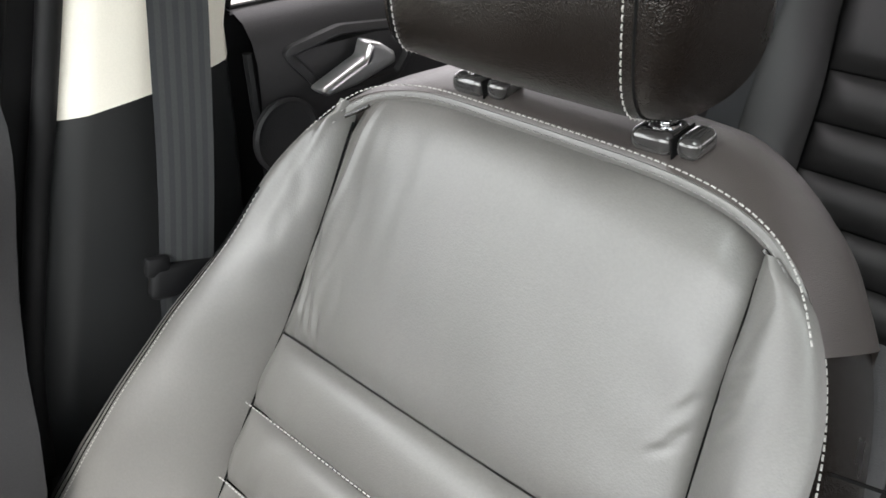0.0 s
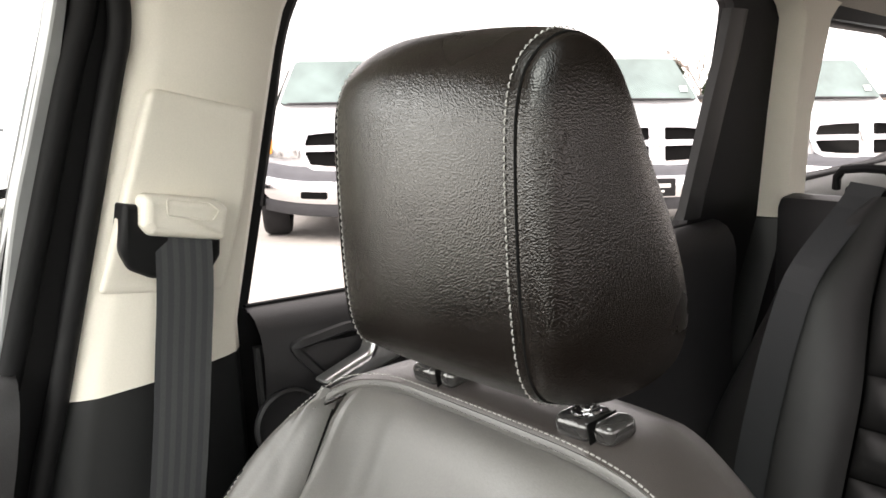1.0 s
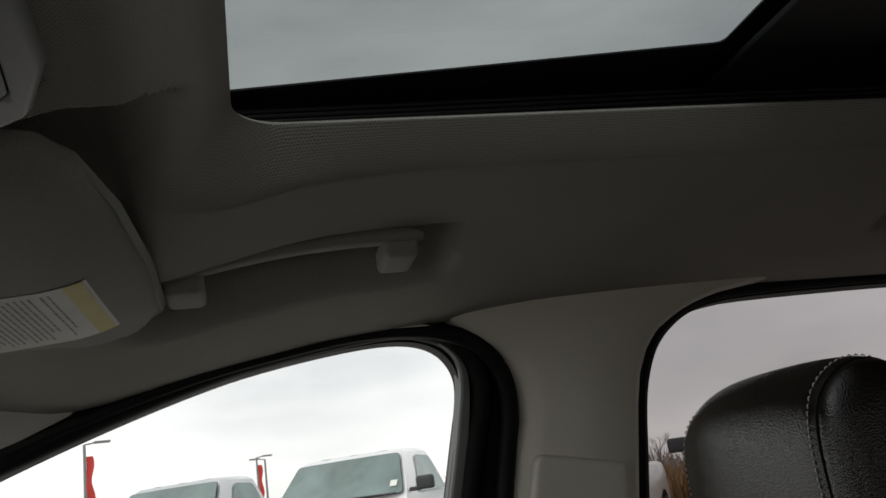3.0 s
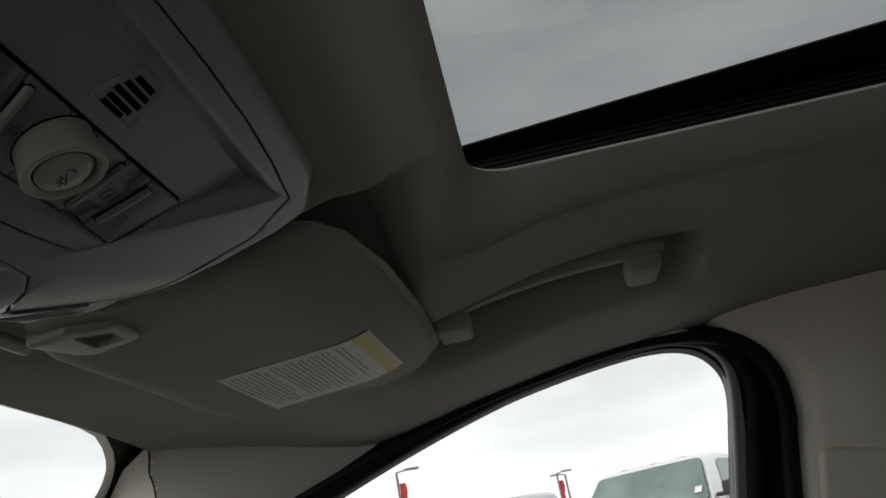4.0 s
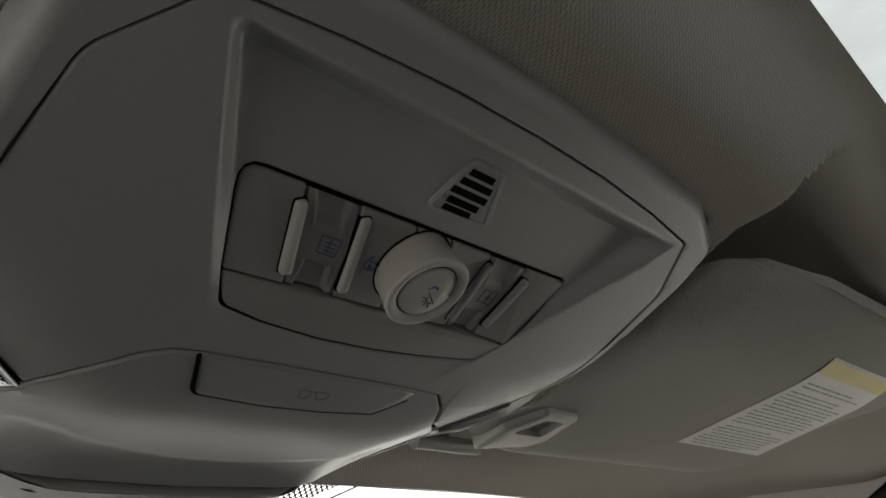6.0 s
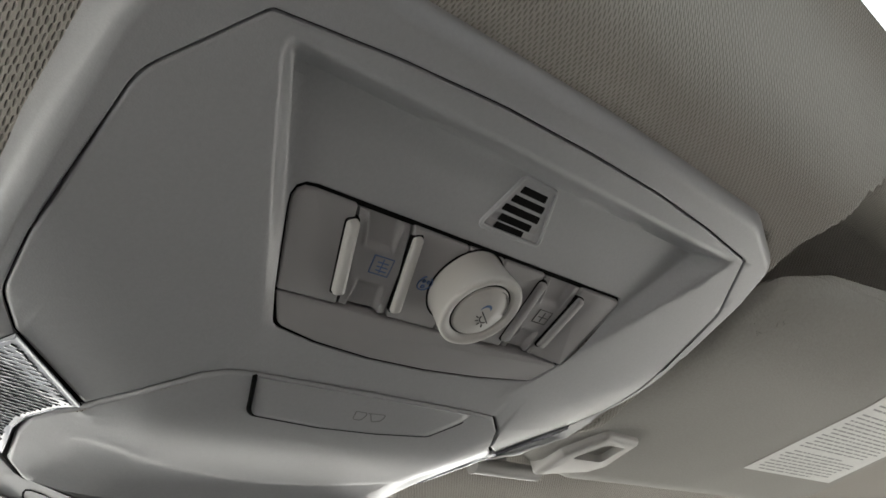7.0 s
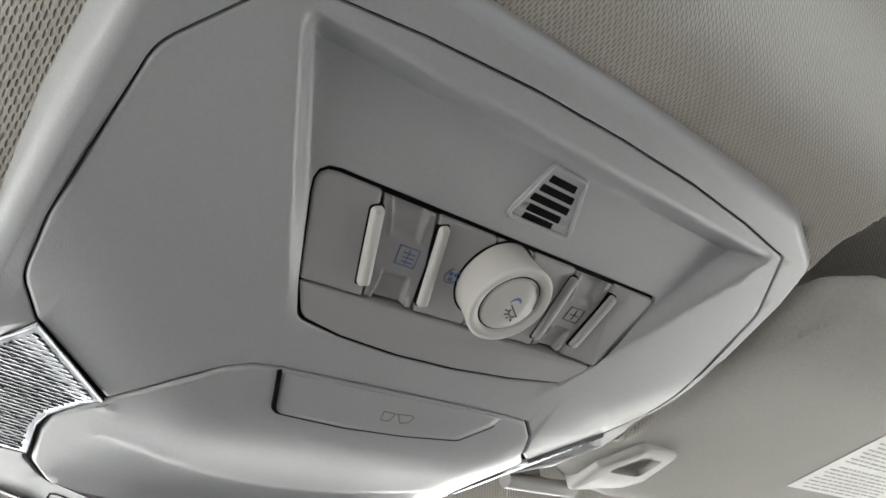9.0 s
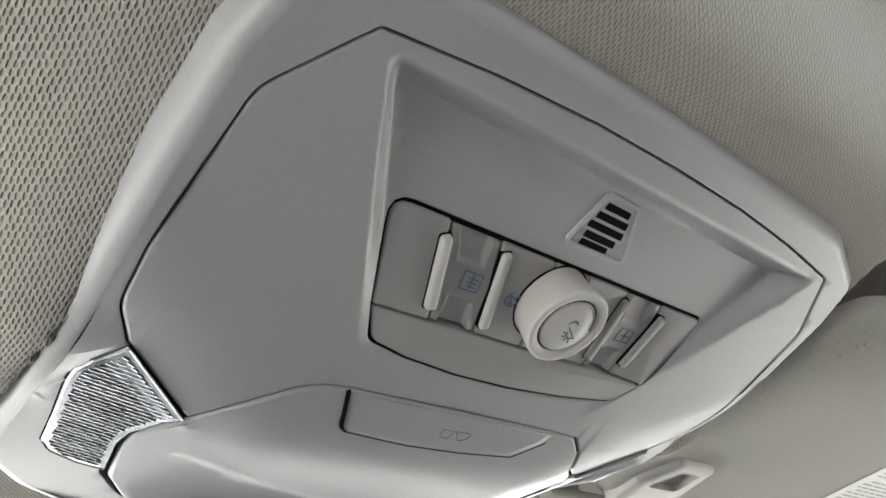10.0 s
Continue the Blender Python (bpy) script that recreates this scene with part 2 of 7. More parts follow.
def tube(bm, pts, radius, segs=6, closed=False, flat=1.0, up=None, mat=0):
    """A round or flattened bar along points."""
    pts = [Vector(p) for p in pts]
    n = len(pts)
    rows = []
    for i, p in enumerate(pts):
        a = pts[(i - 1) % n] if closed or i else pts[0]
        b = pts[(i + 1) % n] if closed or i < n - 1 else pts[-1]
        d = (b - a).normalized()
        ref = Vector(up) if up is not None else (Vector((0, 0, 1)) if abs(d.z) < 0.9 else Vector((1, 0, 0)))
        s = d.cross(ref).normalized()
        t = s.cross(d).normalized()
        r = radius[i] if isinstance(radius, (list, tuple)) else radius
        rows.append([p + s * (r * math.cos(k * math.tau / segs)) + t * (r * flat * math.sin(k * math.tau / segs)) for k in range(segs)])
    vs = quads(bm, rows, close_u=closed, close_v=True, mat=mat)
    if not closed:
        for end in (vs[0], vs[-1]):
            f = bm.faces.new(end)
            f.material_index = mat


def rounded(pts, radius, segs=4):
    """A 2D outline with its corners rounded; radius: one for all, or one a corner."""
    out, n = [], len(pts)
    for i, p in enumerate(pts):
        r = radius[i] if isinstance(radius, (list, tuple)) else radius
        p, a, b = Vector(p), Vector(pts[i - 1]), Vector(pts[(i + 1) % n])
        u, v = (a - p), (b - p)
        lim = 0.48 * min(u.length, v.length)
        if lim < 1e-7:
            out.append(tuple(p))
            continue
        u.normalize(), v.normalize()
        ang = u.angle(v)
        if r <= 0 or ang > 3.05:
            out.append(tuple(p))
            continue
        cut = min(r / math.tan(ang / 2), lim)
        p0, p1 = p + u * cut, p + v * cut
        for k in range(segs + 1):
            s = k / segs
            q = p0 * (1 - s) ** 2 + p * 2 * s * (1 - s) + p1 * s ** 2
            out.append(tuple(q))
    return out


def inset2(pts, d):
    """An outline shrunk by about d (grown if negative); anticlockwise or clockwise alike."""
    n = len(pts)
    area = sum(pts[i - 1][0] * pts[i][1] - pts[i][0] * pts[i - 1][1] for i in range(n))
    sgn = 1 if area > 0 else -1
    out = []
    for i in range(n):
        a, p, b = Vector(pts[i - 1]), Vector(pts[i]), Vector(pts[(i + 1) % n])
        e0, e1 = (p - a), (b - p)
        if e0.length < 1e-9 or e1.length < 1e-9:
            out.append(tuple(p))
            continue
        n0, n1 = Vector((-e0.y, e0.x)).normalized(), Vector((-e1.y, e1.x)).normalized()
        m = (n0 + n1)
        m = m / max(0.35, m.length_squared / 2) if m.length > 1e-6 else n0
        out.append(tuple(p + m * (d * sgn)))
    return out


def sheet(bm, outline, holes, place, thick=0.0, mat=0):
    """A flat sheet with holes in 2D, put into space by place(u, v, depth), with walls of that depth."""
    tmp = bmesh.new()
    for loop in [outline, *holes]:
        vs = [tmp.verts.new((x, y, 0)) for x, y in loop]
        for i in range(len(vs)):
            tmp.edges.new((vs[i - 1], vs[i]))
    bmesh.ops.triangle_fill(tmp, use_beauty=True, use_dissolve=False, edges=tmp.edges[:], normal=(0, 0, 1))
    tmp.verts.index_update()
    tris = [[v.index for v in f.verts] for f in tmp.faces]
    uv = [(v.co.x, v.co.y) for v in tmp.verts]
    border = [(e.verts[0].index, e.verts[1].index) for e in tmp.edges if len(e.link_faces) == 1]
    tmp.free()
    top = [bm.verts.new(place(x, y, 0.0)) for x, y in uv]
    for t in tris:
        bm.faces.new([top[i] for i in t]).material_index = mat
    if thick:
        low = [bm.verts.new(place(x, y, thick)) for x, y in uv]
        for t in tris:
            bm.faces.new([low[i] for i in reversed(t)]).material_index = mat
        for a, b in border:
            bm.faces.new((top[a], top[b], low[b], low[a])).material_index = mat


def pad(bm, outline, place, height, edge=0.003, steps=3, base=0.0, mat=0, closed_under=False):
    """A raised plate with rounded edges on a 2D outline; place(u, v, height)."""
    rings = []
    for k in range(steps + 1):
        a = k / steps * math.pi / 2
        ins, h = edge * (1 - math.cos(a)), base + (height - base - min(edge, height - base)) + min(edge, height - base) * math.sin(a)
        rings.append(([place(x, y, h) for x, y in inset2(outline, ins)]))
    rows = [[place(x, y, base) for x, y in outline]] + rings
    vs = quads(bm, rows, close_v=True, mat=mat)
    face = bm.faces.new(vs[-1])
    face.material_index = mat
    bmesh.ops.triangulate(bm, faces=[face])


def curve_at(table, t):
    """Straight lines through rows of (t, values...)."""
    if t <= table[0][0]:
        return table[0][1:]
    for a, b in zip(table, table[1:]):
        if t <= b[0]:
            s = (t - a[0]) / (b[0] - a[0])
            return tuple(x + (y - x) * s for x, y in zip(a[1:], b[1:]))
    return table[-1][1:]


def smooth_at(table, t):
    """The same, eased by averaging nearby places."""
    w = 0.02
    got = [curve_at(table, t + k * w) for k in (-1.5, -1, -0.5, 0, 0.5, 1, 1.5)]
    return tuple(sum(c) / len(got) for c in zip(*got))


def spline(pts, steps=6):
    """Points along a smooth line through the given ones."""
    pts = [Vector(p) for p in pts]
    out = []
    for i in range(len(pts) - 1):
        p = [pts[max(i - 1, 0)], pts[i], pts[i + 1], pts[min(i + 2, len(pts) - 1)]]
        for k in range(steps):
            f = k / steps
            out.append(0.5 * ((2 * p[1]) + (p[2] - p[0]) * f + (2 * p[0] - 5 * p[1] + 4 * p[2] - p[3]) * f * f + (3 * p[1] - p[0] - 3 * p[2] + p[3]) * f ** 3))
    return out + [pts[-1]]


def fall(x):
    x = min(1.0, max(0.0, x))
    return x * x * (3 - 2 * x)


def stitches(bm, pts, length=0.0034, gap=0.0014, radius=0.00058, lift=None):
    """Short thread pieces along a line."""
    pts = [Vector(p) for p in pts]
    total = [0.0]
    for a, b in zip(pts, pts[1:]):
        total.append(total[-1] + (b - a).length)

    def at(s):
        for i in range(len(pts) - 1):
            if s <= total[i + 1]:
                k = (s - total[i]) / max(1e-9, total[i + 1] - total[i])
                return pts[i].lerp(pts[i + 1], k)
        return pts[-1]

    s = 0.0
    while s + length < total[-1]:
        a, b = at(s), at(s + length)
        up = Vector(lift((a + b) / 2)) if callable(lift) else (Vector(lift) if lift else Vector((0, 0.7, 0.7)))
        d = (b - a).normalized()
        side = d.cross(up).normalized() * radius
        t = side.cross(d).normalized() * radius
        m = (a + b) / 2 + t * 0.9
        rows = [[p - side, p + t * h, p + side, p - t * 0.6] for p, h in ((a, 0.3), (m, 1.3), (b, 0.3))]
        vs = quads(bm, rows, close_v=True)
        bm.faces.new(vs[0]), bm.faces.new(vs[-1])
        s += length + gap


# ---------------------------------------------------------------- the cabin's shell
def side_x(z):
    """Inner face of the pillars."""
    return 0.853 - 0.14 * z


def pane_x(z):
    """Plane of the side glass."""
    return 0.900 - 0.16 * z


FRONT_PANE = [(0.133, 1.109), (0.107, 1.243), (0.080, 1.363), (0.067, 1.415), (0.071, 1.441), (0.090, 1.462), (0.126, 1.471), (0.184, 1.468),
              (0.273, 1.455), (0.33, 1.441), (0.40, 1.420), (0.47, 1.396), (0.55, 1.366), (0.75, 1.283), (1.00, 1.165), (1.10, 1.109)]
REAR_PANE = [(-0.103, 1.127), (-0.127, 1.318), (-0.134, 1.389), (-0.147, 1.427), (-0.160, 1.446), (-0.178, 1.461), (-0.197, 1.471), (-0.218, 1.477), (-0.264, 1.482),
             (-0.50, 1.481), (-0.803, 1.471), (-0.821, 1.465), (-0.826, 1.451), (-0.829, 1.359), (-0.827, 1.260), (-0.812, 1.190), (-0.795, 1.150)]
QUARTER_PANE = [(-1.045, 1.203), (-1.03, 1.448), (-1.30, 1.44), (-1.50, 1.40), (-1.62, 1.315), (-1.55, 1.262), (-1.356, 1.222)]


def eased(pts, keep):
    """An outline with its corners cut twice, but for those listed."""
    for _ in range(2):
        out = []
        for i, p in enumerate(pts):
            if p in keep:
                out.append(p)
                continue
            a, b = pts[i - 1], pts[(i + 1) % len(pts)]
            out += [tuple(x + (y - x) * 0.25 for x, y in zip(p, a)), tuple(x + (y - x) * 0.25 for x, y in zip(p, b))]
        pts = out
    return pts


FRONT_PANE, REAR_PANE = eased(FRONT_PANE, [FRONT_PANE[0], FRONT_PANE[-1]]), eased(REAR_PANE, [REAR_PANE[0], REAR_PANE[-1]])
SHELL = [(-1.78, 0.33), (1.45, 0.33), (1.45, 1.04), (0.95, 1.285), (0.75, 1.375), (0.60, 1.440), (0.45, 1.482), (0.2, 1.515), (-0.3, 1.525), (-1.2, 1.505), (-1.6, 1.44), (-1.78, 1.2)]
M_PAINT = material("car_paint", (0.40, 0.40, 0.41), 0.3, metal=0.3, coat=0.6, spots=0.03, spot_scale=5)
M_CARPET = material("black_carpet", (0.02, 0.02, 0.021), 0.95, grain=0.3, grain_scale=500, bump=0.8, bump_scale=700)

for side, name in ((1, "wall_right"), (-1, "wall_left")):
    wall = tagged(thing(name, (side * 0.74, 0, 0.33), "black inner frame of the car's side with window openings", "car side"), kind="structure")
    bm = bmesh.new()
    openings = (FRONT_PANE, REAR_PANE, QUARTER_PANE)
    sheet(bm, SHELL, list(openings), lambda y, z, d: (side * (pane_x(z) + d), y, z), 0.025)
    part("window_frame", bm, M_BLACK, wall, angle=20)
    bm = bmesh.new()
    grow = [[(y - 0.07 if -0.9 < y < -0.6 else y, z) for y, z in inset2(p, -0.030)] for p in openings]
    sheet(bm, SHELL, grow, lambda y, z, d: (side * (pane_x(z) + 0.07 + d + 0.05 * fall((1.1 - z) / 0.3)), y, z), 0.004)
    part("outer_skin", bm, M_PAINT, wall, "painted outer skin", angle=20)
    for pane, mat, label, nm in ((FRONT_PANE, G_FRONT, "clear front door glass", "front_pane"), (REAR_PANE, G_REAR, "dark tinted rear door glass", "rear_pane"), (QUARTER_PANE, G_REAR, "dark tinted quarter glass", "quarter_pane")):
        bm = bmesh.new()
        sheet(bm, inset2(pane, -0.006), [], lambda y, z, d: (side * (pane_x(z) + 0.0135 + d), y, z))
        ob = part(nm, bm, mat, wall, label)

# Roof lining: rises into a rolled lip round the roof glass.
OPEN_X, OPEN_F, OPEN_R, OPEN_Z = 0.331, 0.275, -0.62, 1.560
EDGE = [(-1.75, 0.58, 1.400), (-1.5, 0.61, 1.435), (-0.95, 0.645, 1.478), (-0.26, 0.650, 1.493), (0.0, 0.650, 1.489), (0.1, 0.650, 1.481), (0.2, 0.651, 1.474), (0.31, 0.653, 1.456),
        (0.435, 0.657, 1.430), (0.55, 0.650, 1.452), (0.62, 0.642, 1.466), (0.68, 0.637, 1.473)]
MID = [(-1.75, 1.46), (-1.4, 1.505), (-0.9, 1.53), (0.15, 1.534), (0.24, 1.526), (0.30, 1.508), (0.35, 1.497), (0.45, 1.487), (0.60, 1.487), (0.68, 1.485)]


def pocket(x, y, dy, dx, start=0.094):
    """Swell above a grab handle that ends in an edge, and the hollow that the handle folds into."""
    y, x = y - dy, x - dx
    if not 0.02 < y < 0.46 or not 0.34 < x < 0.62:
        return 0.0
    ends = fall((y - start) / 0.012) * (1 - fall((y - 0.342) / 0.022))
    near = fall((y - 0.03) / 0.09) * (1 - fall((y - 0.345) / 0.10))
    swell = 0.0040 * near * math.exp(-((x - 0.452) / 0.050) ** 2)
    return swell * (1 - fall((x - 0.452) / 0.02) * (1 - ends) * 0.5) + 0.046 * ends * fall((x - 0.455) / 0.007) * (1 - fall((x - 0.490) / 0.065))


def lining(x, y):
    xe, ze = smooth_at(EDGE, y)
    zi, = smooth_at(MID, y)
    s = min(1.15, abs(x) / xe)
    g = 1 - fall((s - 0.52) / 0.48) * 0.55 - 0.45 * max(0.0, (s - 0.52) / 0.48) ** 2
    bend = fall((y - 0.40) / 0.10)
    g += (1 - max(0.0, (s - 0.40) / 0.60) ** 2.2 - g) * bend
    z = ze + (zi - ze) * g
    # the roll towards the opening
    r = 0.035
    qx, qy = abs(x) - (OPEN_X - r), abs(y - (OPEN_F + OPEN_R) / 2) - ((OPEN_F - OPEN_R) / 2 - r)
    d = math.hypot(max(qx, 0), max(qy, 0)) + min(0, max(qx, qy)) - r
    across = max(qx, 0) / (max(qx, 0) + max(qy, 0) + 1e-9)
    wide = 0.060 - 0.034 * fall(across)
    k = max(0.0, 1 - max(d, 0) / wide)
    lip = (0.55 * fall(k) + 0.45 * k ** 2.2) * (1 - across) + k ** 1.25 * across
    z = z + (OPEN_Z - z) * lip
    # housing: the lining comes down round the console, flush with its frame
    spread = 0.12 + 0.88 * fall((y - 0.335) / 0.03) if x > 0 else 1.0
    out = math.hypot(max(abs(x) - 0.140, 0.0) * spread, max(0.340 - y, 0.0))
    low = 1.4836 - 0.32 * (min(y, 0.47) - 0.355) if y > 0.340 else 1.4884
    low += 0.0060 * fall((-x - 0.10) / 0.05)
    within = min(0.137 - abs(x), y - 0.343, 0.7 * ((0.137 - abs(x)) + (y - 0.343)) - 0.011)
    if low < z:
        z += (low - z) * (1 - fall((within - 0.001) / 0.008)) * (1 - fall(out / 0.055)) * (1 - fall((y - (0.45 if x > 0 else 0.57)) / 0.07))
    # recess for the visor: a step up beside the housing, running out towards the roof's side
    if x > 0.1:
        ridge, = curve_at([(0.285, 0.245), (0.295, 0.220), (0.305, 0.188), (0.315, 0.164), (0.33, 0.150), (0.345, 0.146)], y)
        step = fall((x - ridge) / (0.014 + 0.5 * max(0.0, 0.318 - y)))
        z += 0.042 * step * fall((y - 0.286) / 0.060) * (1 - fall((x - 0.235) / 0.17)) * (1 - fall((y - 0.50) / 0.12))
    return z + pocket(abs(x), y, 0.0, 0.0) + 0.6 * pocket(abs(x), y, -0.693, -0.010, 0.112)


def opening_loop(grow=0.0, n_side=170, n_end=330, n_arc=10):
    """Points round the roof opening, each with the place on the lining's outer border that it goes to."""
    x0, f, b, r = OPEN_X + grow, OPEN_F + grow, OPEN_R - grow, 0.035
    loop = []
    for k in range(n_side):
        t = k / n_side
        loop.append((x0, b + r + (f - b - 2 * r) * t, "R", t))
    for k in range(n_arc):
        a = k / n_arc * math.pi / 2
        loop.append((x0 - r + r * math.cos(a), f - r + r * math.sin(a), "RF", k / n_arc))
    for k in range(n_end):
        t = k / n_end
        loop.append((x0 - r - (2 * x0 - 2 * r) * t, f, "F", t))
    for k in range(n_arc):
        a = math.pi / 2 + k / n_arc * math.pi / 2
        loop.append((-x0 + r + r * math.cos(a), f - r + r * math.sin(a), "LF", k / n_arc))
    for k in range(n_side):
        t = k / n_side
        loop.append((-x0, f - r - (f - b - 2 * r) * t, "L", t))
    for k in range(n_arc):
        a = math.pi + k / n_arc * math.pi / 2
        loop.append((-x0 + r + r * math.cos(a), b + r + r * math.sin(a), "LB", k / n_arc))
    for k in range(n_end):
        t = k / n_end
        loop.append((-x0 + r + (2 * x0 - 2 * r) * t, b, "B", t))
    for k in range(n_arc):
        a = 1.5 * math.pi + k / n_arc * math.pi / 2
        loop.append((x0 - r + r * math.cos(a), b + r + r * math.sin(a), "RB", k / n_arc))
    return loop


FRONT_Y, BACK_Y = 0.668, -1.70


def outer_of(kind, t):
    c_f, c_b = 0.40, -1.1
    def edge(s, y):
        return (s * smooth_at(EDGE, y)[0], y)
    if kind == "R":
        return edge(1, c_b + (c_f - c_b) * t)
    if kind == "RF":
        return edge(1, c_f + (FRONT_Y - c_f) * t)
    if kind == "F":
        e = edge(1, FRONT_Y)[0]
        return (e - 2 * e * t, FRONT_Y)
    if kind == "LF":
        return edge(-1, FRONT_Y - (FRONT_Y - c_f) * t)
    if kind == "L":
        return edge(-1, c_f - (c_f - c_b) * t)
    if kind == "LB":
        return edge(-1, c_b + (BACK_Y - c_b) * t)
    if kind == "B":
        e = edge(1, BACK_Y)[0]
        return (-e + 2 * e * t, BACK_Y)
    return edge(1, BACK_Y + (c_b - BACK_Y) * t)


def lining_rows(lift=0.0, rings=92, grow=0.0):
    rows = []
    for x, y, kind, t in opening_loop(grow):
        ox, oy = outer_of(kind, t)
        row = [(x * 1.05, y + (0.016 if "F" in kind else (-0.016 if "B" in kind else 0)), OPEN_Z + 0.006 + lift), (x * 1.004, y + (0.002 if "F" in kind else 0), OPEN_Z + 0.0025 + lift)]
        for k in range(rings + 1):
            s = (k / rings) ** 1.5
            px, py = x + (ox - x) * s, y + (oy - y) * s
            row.append((px, py, lining(px, py) + lift))
        dx, dy = ox, oy - 0.0
        out = Vector((ox, 0 if kind in "RL" else (oy - 0.2), 0)).normalized()
        row.append((ox + out.x * 0.03, oy + out.y * 0.02, row[-1][2] + 0.03))
        rows.append(row)
    return rows


bm = bmesh.new()
quads(bm, lining_rows(), close_u=True)
tagged(part("ceiling", bm, M_FABRIC, angle=60), "warm grey knitted roof lining with a rolled lip round the roof glass", "roof lining", kind="structure")
bm = bmesh.new()
quads(bm, lining_rows(0.07, 14, 0.12), close_u=True)
tagged(part("roof", bm, M_PAINT, angle=60), "painted outer roof panel of the car", "roof", kind="structure")

# Roof glass with its black side rails, and the black bar behind the front pane.
M_RAIL = material("matt_black_rail", (0.006, 0.006, 0.0065), 0.6, spots=0.2, spot_scale=9)
sunroof = tagged(thing("sunroof", (0, -0.1, 1.58), "tinted panoramic roof glass in black rails", "sunroof"))
RAIL_IN = rounded([(0.389, 0.410), (-0.389, 0.410), (-0.317, -0.078), (0.317, -0.078)], 0.008)
RAIL_OUT = [(0.47, 0.45), (-0.47, 0.45), (-0.47, -0.75), (0.47, -0.75)]
bm = bmesh.new()
sheet(bm, RAIL_OUT, [RAIL_IN], lambda x, y, d: (x, y, 1.604 + d), 0.0015)
part("rail_frame", bm, M_RAIL, sunroof, "black rail frame")
for k in range(4):
    for s in (1, -1):
        bm = bmesh.new()
        xr = 0.352 + 0.006 * k
        tube(bm, [(s * (xr + 0.014), 0.40, 1.572 + 0.007 * k), (s * xr, -0.10, 1.572 + 0.007 * k), (s * xr, -0.62, 1.572 + 0.007 * k)], 0.0016, 6)
        part("slide_rail", bm, M_RAIL, sunroof)
bm = bmesh.new()
for s in (1, -1):
    quads(bm, [[(s * (0.41 + 0.0 * z), y, z) for z in (1.55, 1.605)] for y in (0.43, -0.7)])
quads(bm, [[(x, 0.425, z) for z in (1.535, 1.605)] for x in (-0.41, 0.41)])
part("side_wall", bm, M_RAIL, sunroof)
bm = bmesh.new()
box(bm, (0, -0.36, 1.592), (0.80, 0.55, 0.006), 0.002)
part("sunshade", bm, M_RAIL, sunroof, "closed black sunshade")
bm = bmesh.new()
sheet(bm, inset2(RAIL_IN, -0.015), [], lambda x, y, d: (x, y, 1.6075))
ob = part("roof_pane", bm, G_ROOF, sunroof, "grey tinted glass pane")

# Windscreen, its printed dots, the pillar trims beside it.
def screen_y(z):
    return 3.188 - 1.7 * z


SCREEN = [(0.0, 1.4845), (0.30, 1.4845), (0.52, 1.4825), (0.585, 1.4795), (0.617, 1.4755), (0.634, 1.4700), (0.655, 1.459), (0.698, 1.437), (0.745, 1.395), (0.80, 1.30), (0.86, 1.08)]
loop = SCREEN + [(-x, z) for x, z in reversed(SCREEN[1:])]
windscreen = tagged(thing("windscreen", (0, 1.2, 1.1), "clear raked windscreen with a black printed border", "windscreen"), kind="structure")
bm = bmesh.new()
sheet(bm, inset2(loop, -0.03), [], lambda x, z, d: (x, screen_y(z) + 0.012, z + 0.007))
ob = part("pane", bm, G_SCREEN, windscreen)
CLEAR = [(0, 0.0, 1.4838, 1.4856), (0.10, 0.10, 1.4838, 1.4856), (0.228, 0.229, 1.4838, 1.4856), (0.371, 0.372, 1.4829, 1.4848), (0.47, 0.475, 1.4815, 1.4838), (0.51, 0.520, 1.4803, 1.4829), (0.545, 0.560, 1.4777, 1.4795), (0.578, 0.603, 1.4718, 1.4712), (0.605, 0.630, 1.4655, 1.4640), (0.628, 0.652, 1.4587, 1.4563),
         (0.648, 0.672, 1.4500, 1.4475), (0.662, 0.686, 1.4420, 1.4398), (0.680, 0.702, 1.4265, 1.4255), (0.738, 0.758, 1.370, 1.370), (0.79, 0.808, 1.28, 1.28), (0.855, 0.872, 1.08, 1.08)]
hole = [(b, d) for a, b, c, d in CLEAR] + [(-b, d) for a, b, c, d in reversed(CLEAR[1:])]
bm = bmesh.new()
sheet(bm, inset2(loop, -0.05), [hole], lambda x, z, d: (x, screen_y(z) + 0.006 + d, z + 0.004), 0.003)
part("printed_border", bm, M_BLACK, windscreen)
bm = bmesh.new()
for s in (1, -1):
    quads(bm, [[(s * a, screen_y(c) + 0.002, c + 0.001), (s * b, screen_y(d) + 0.002, d + 0.001), (s * b, screen_y(d) + 0.005, d + 0.003)] for a, b, c, d in CLEAR])
part("edge_trim", bm, M_SATIN, windscreen, "pale edge trim")

M_DOTS = bpy.data.materials.new("printed_dots")
M_DOTS.use_nodes = True
n, l = M_DOTS.node_tree.nodes, M_DOTS.node_tree.links
b = n["Principled BSDF"]
b.inputs["Base Color"].default_value = (0.01, 0.01, 0.01, 1)
b.inputs["Roughness"].default_value = 0.5
co, mp, vo, lt = n.new("ShaderNodeTexCoord"), n.new("ShaderNodeMapping"), n.new("ShaderNodeTexVoronoi"), n.new("ShaderNodeMath")
mp.inputs["Scale"].default_value = (1, 1, 1)
vo.inputs["Scale"].default_value, vo.inputs["Randomness"].default_value = 270, 0.0
vo.voronoi_dimensions = "2D"
lt.operation = "GREATER_THAN"
lt.inputs[1].default_value = 0.36
l.new(co.outputs["UV"], mp.inputs[0])
l.new(mp.outputs[0], vo.inputs["Vector"])
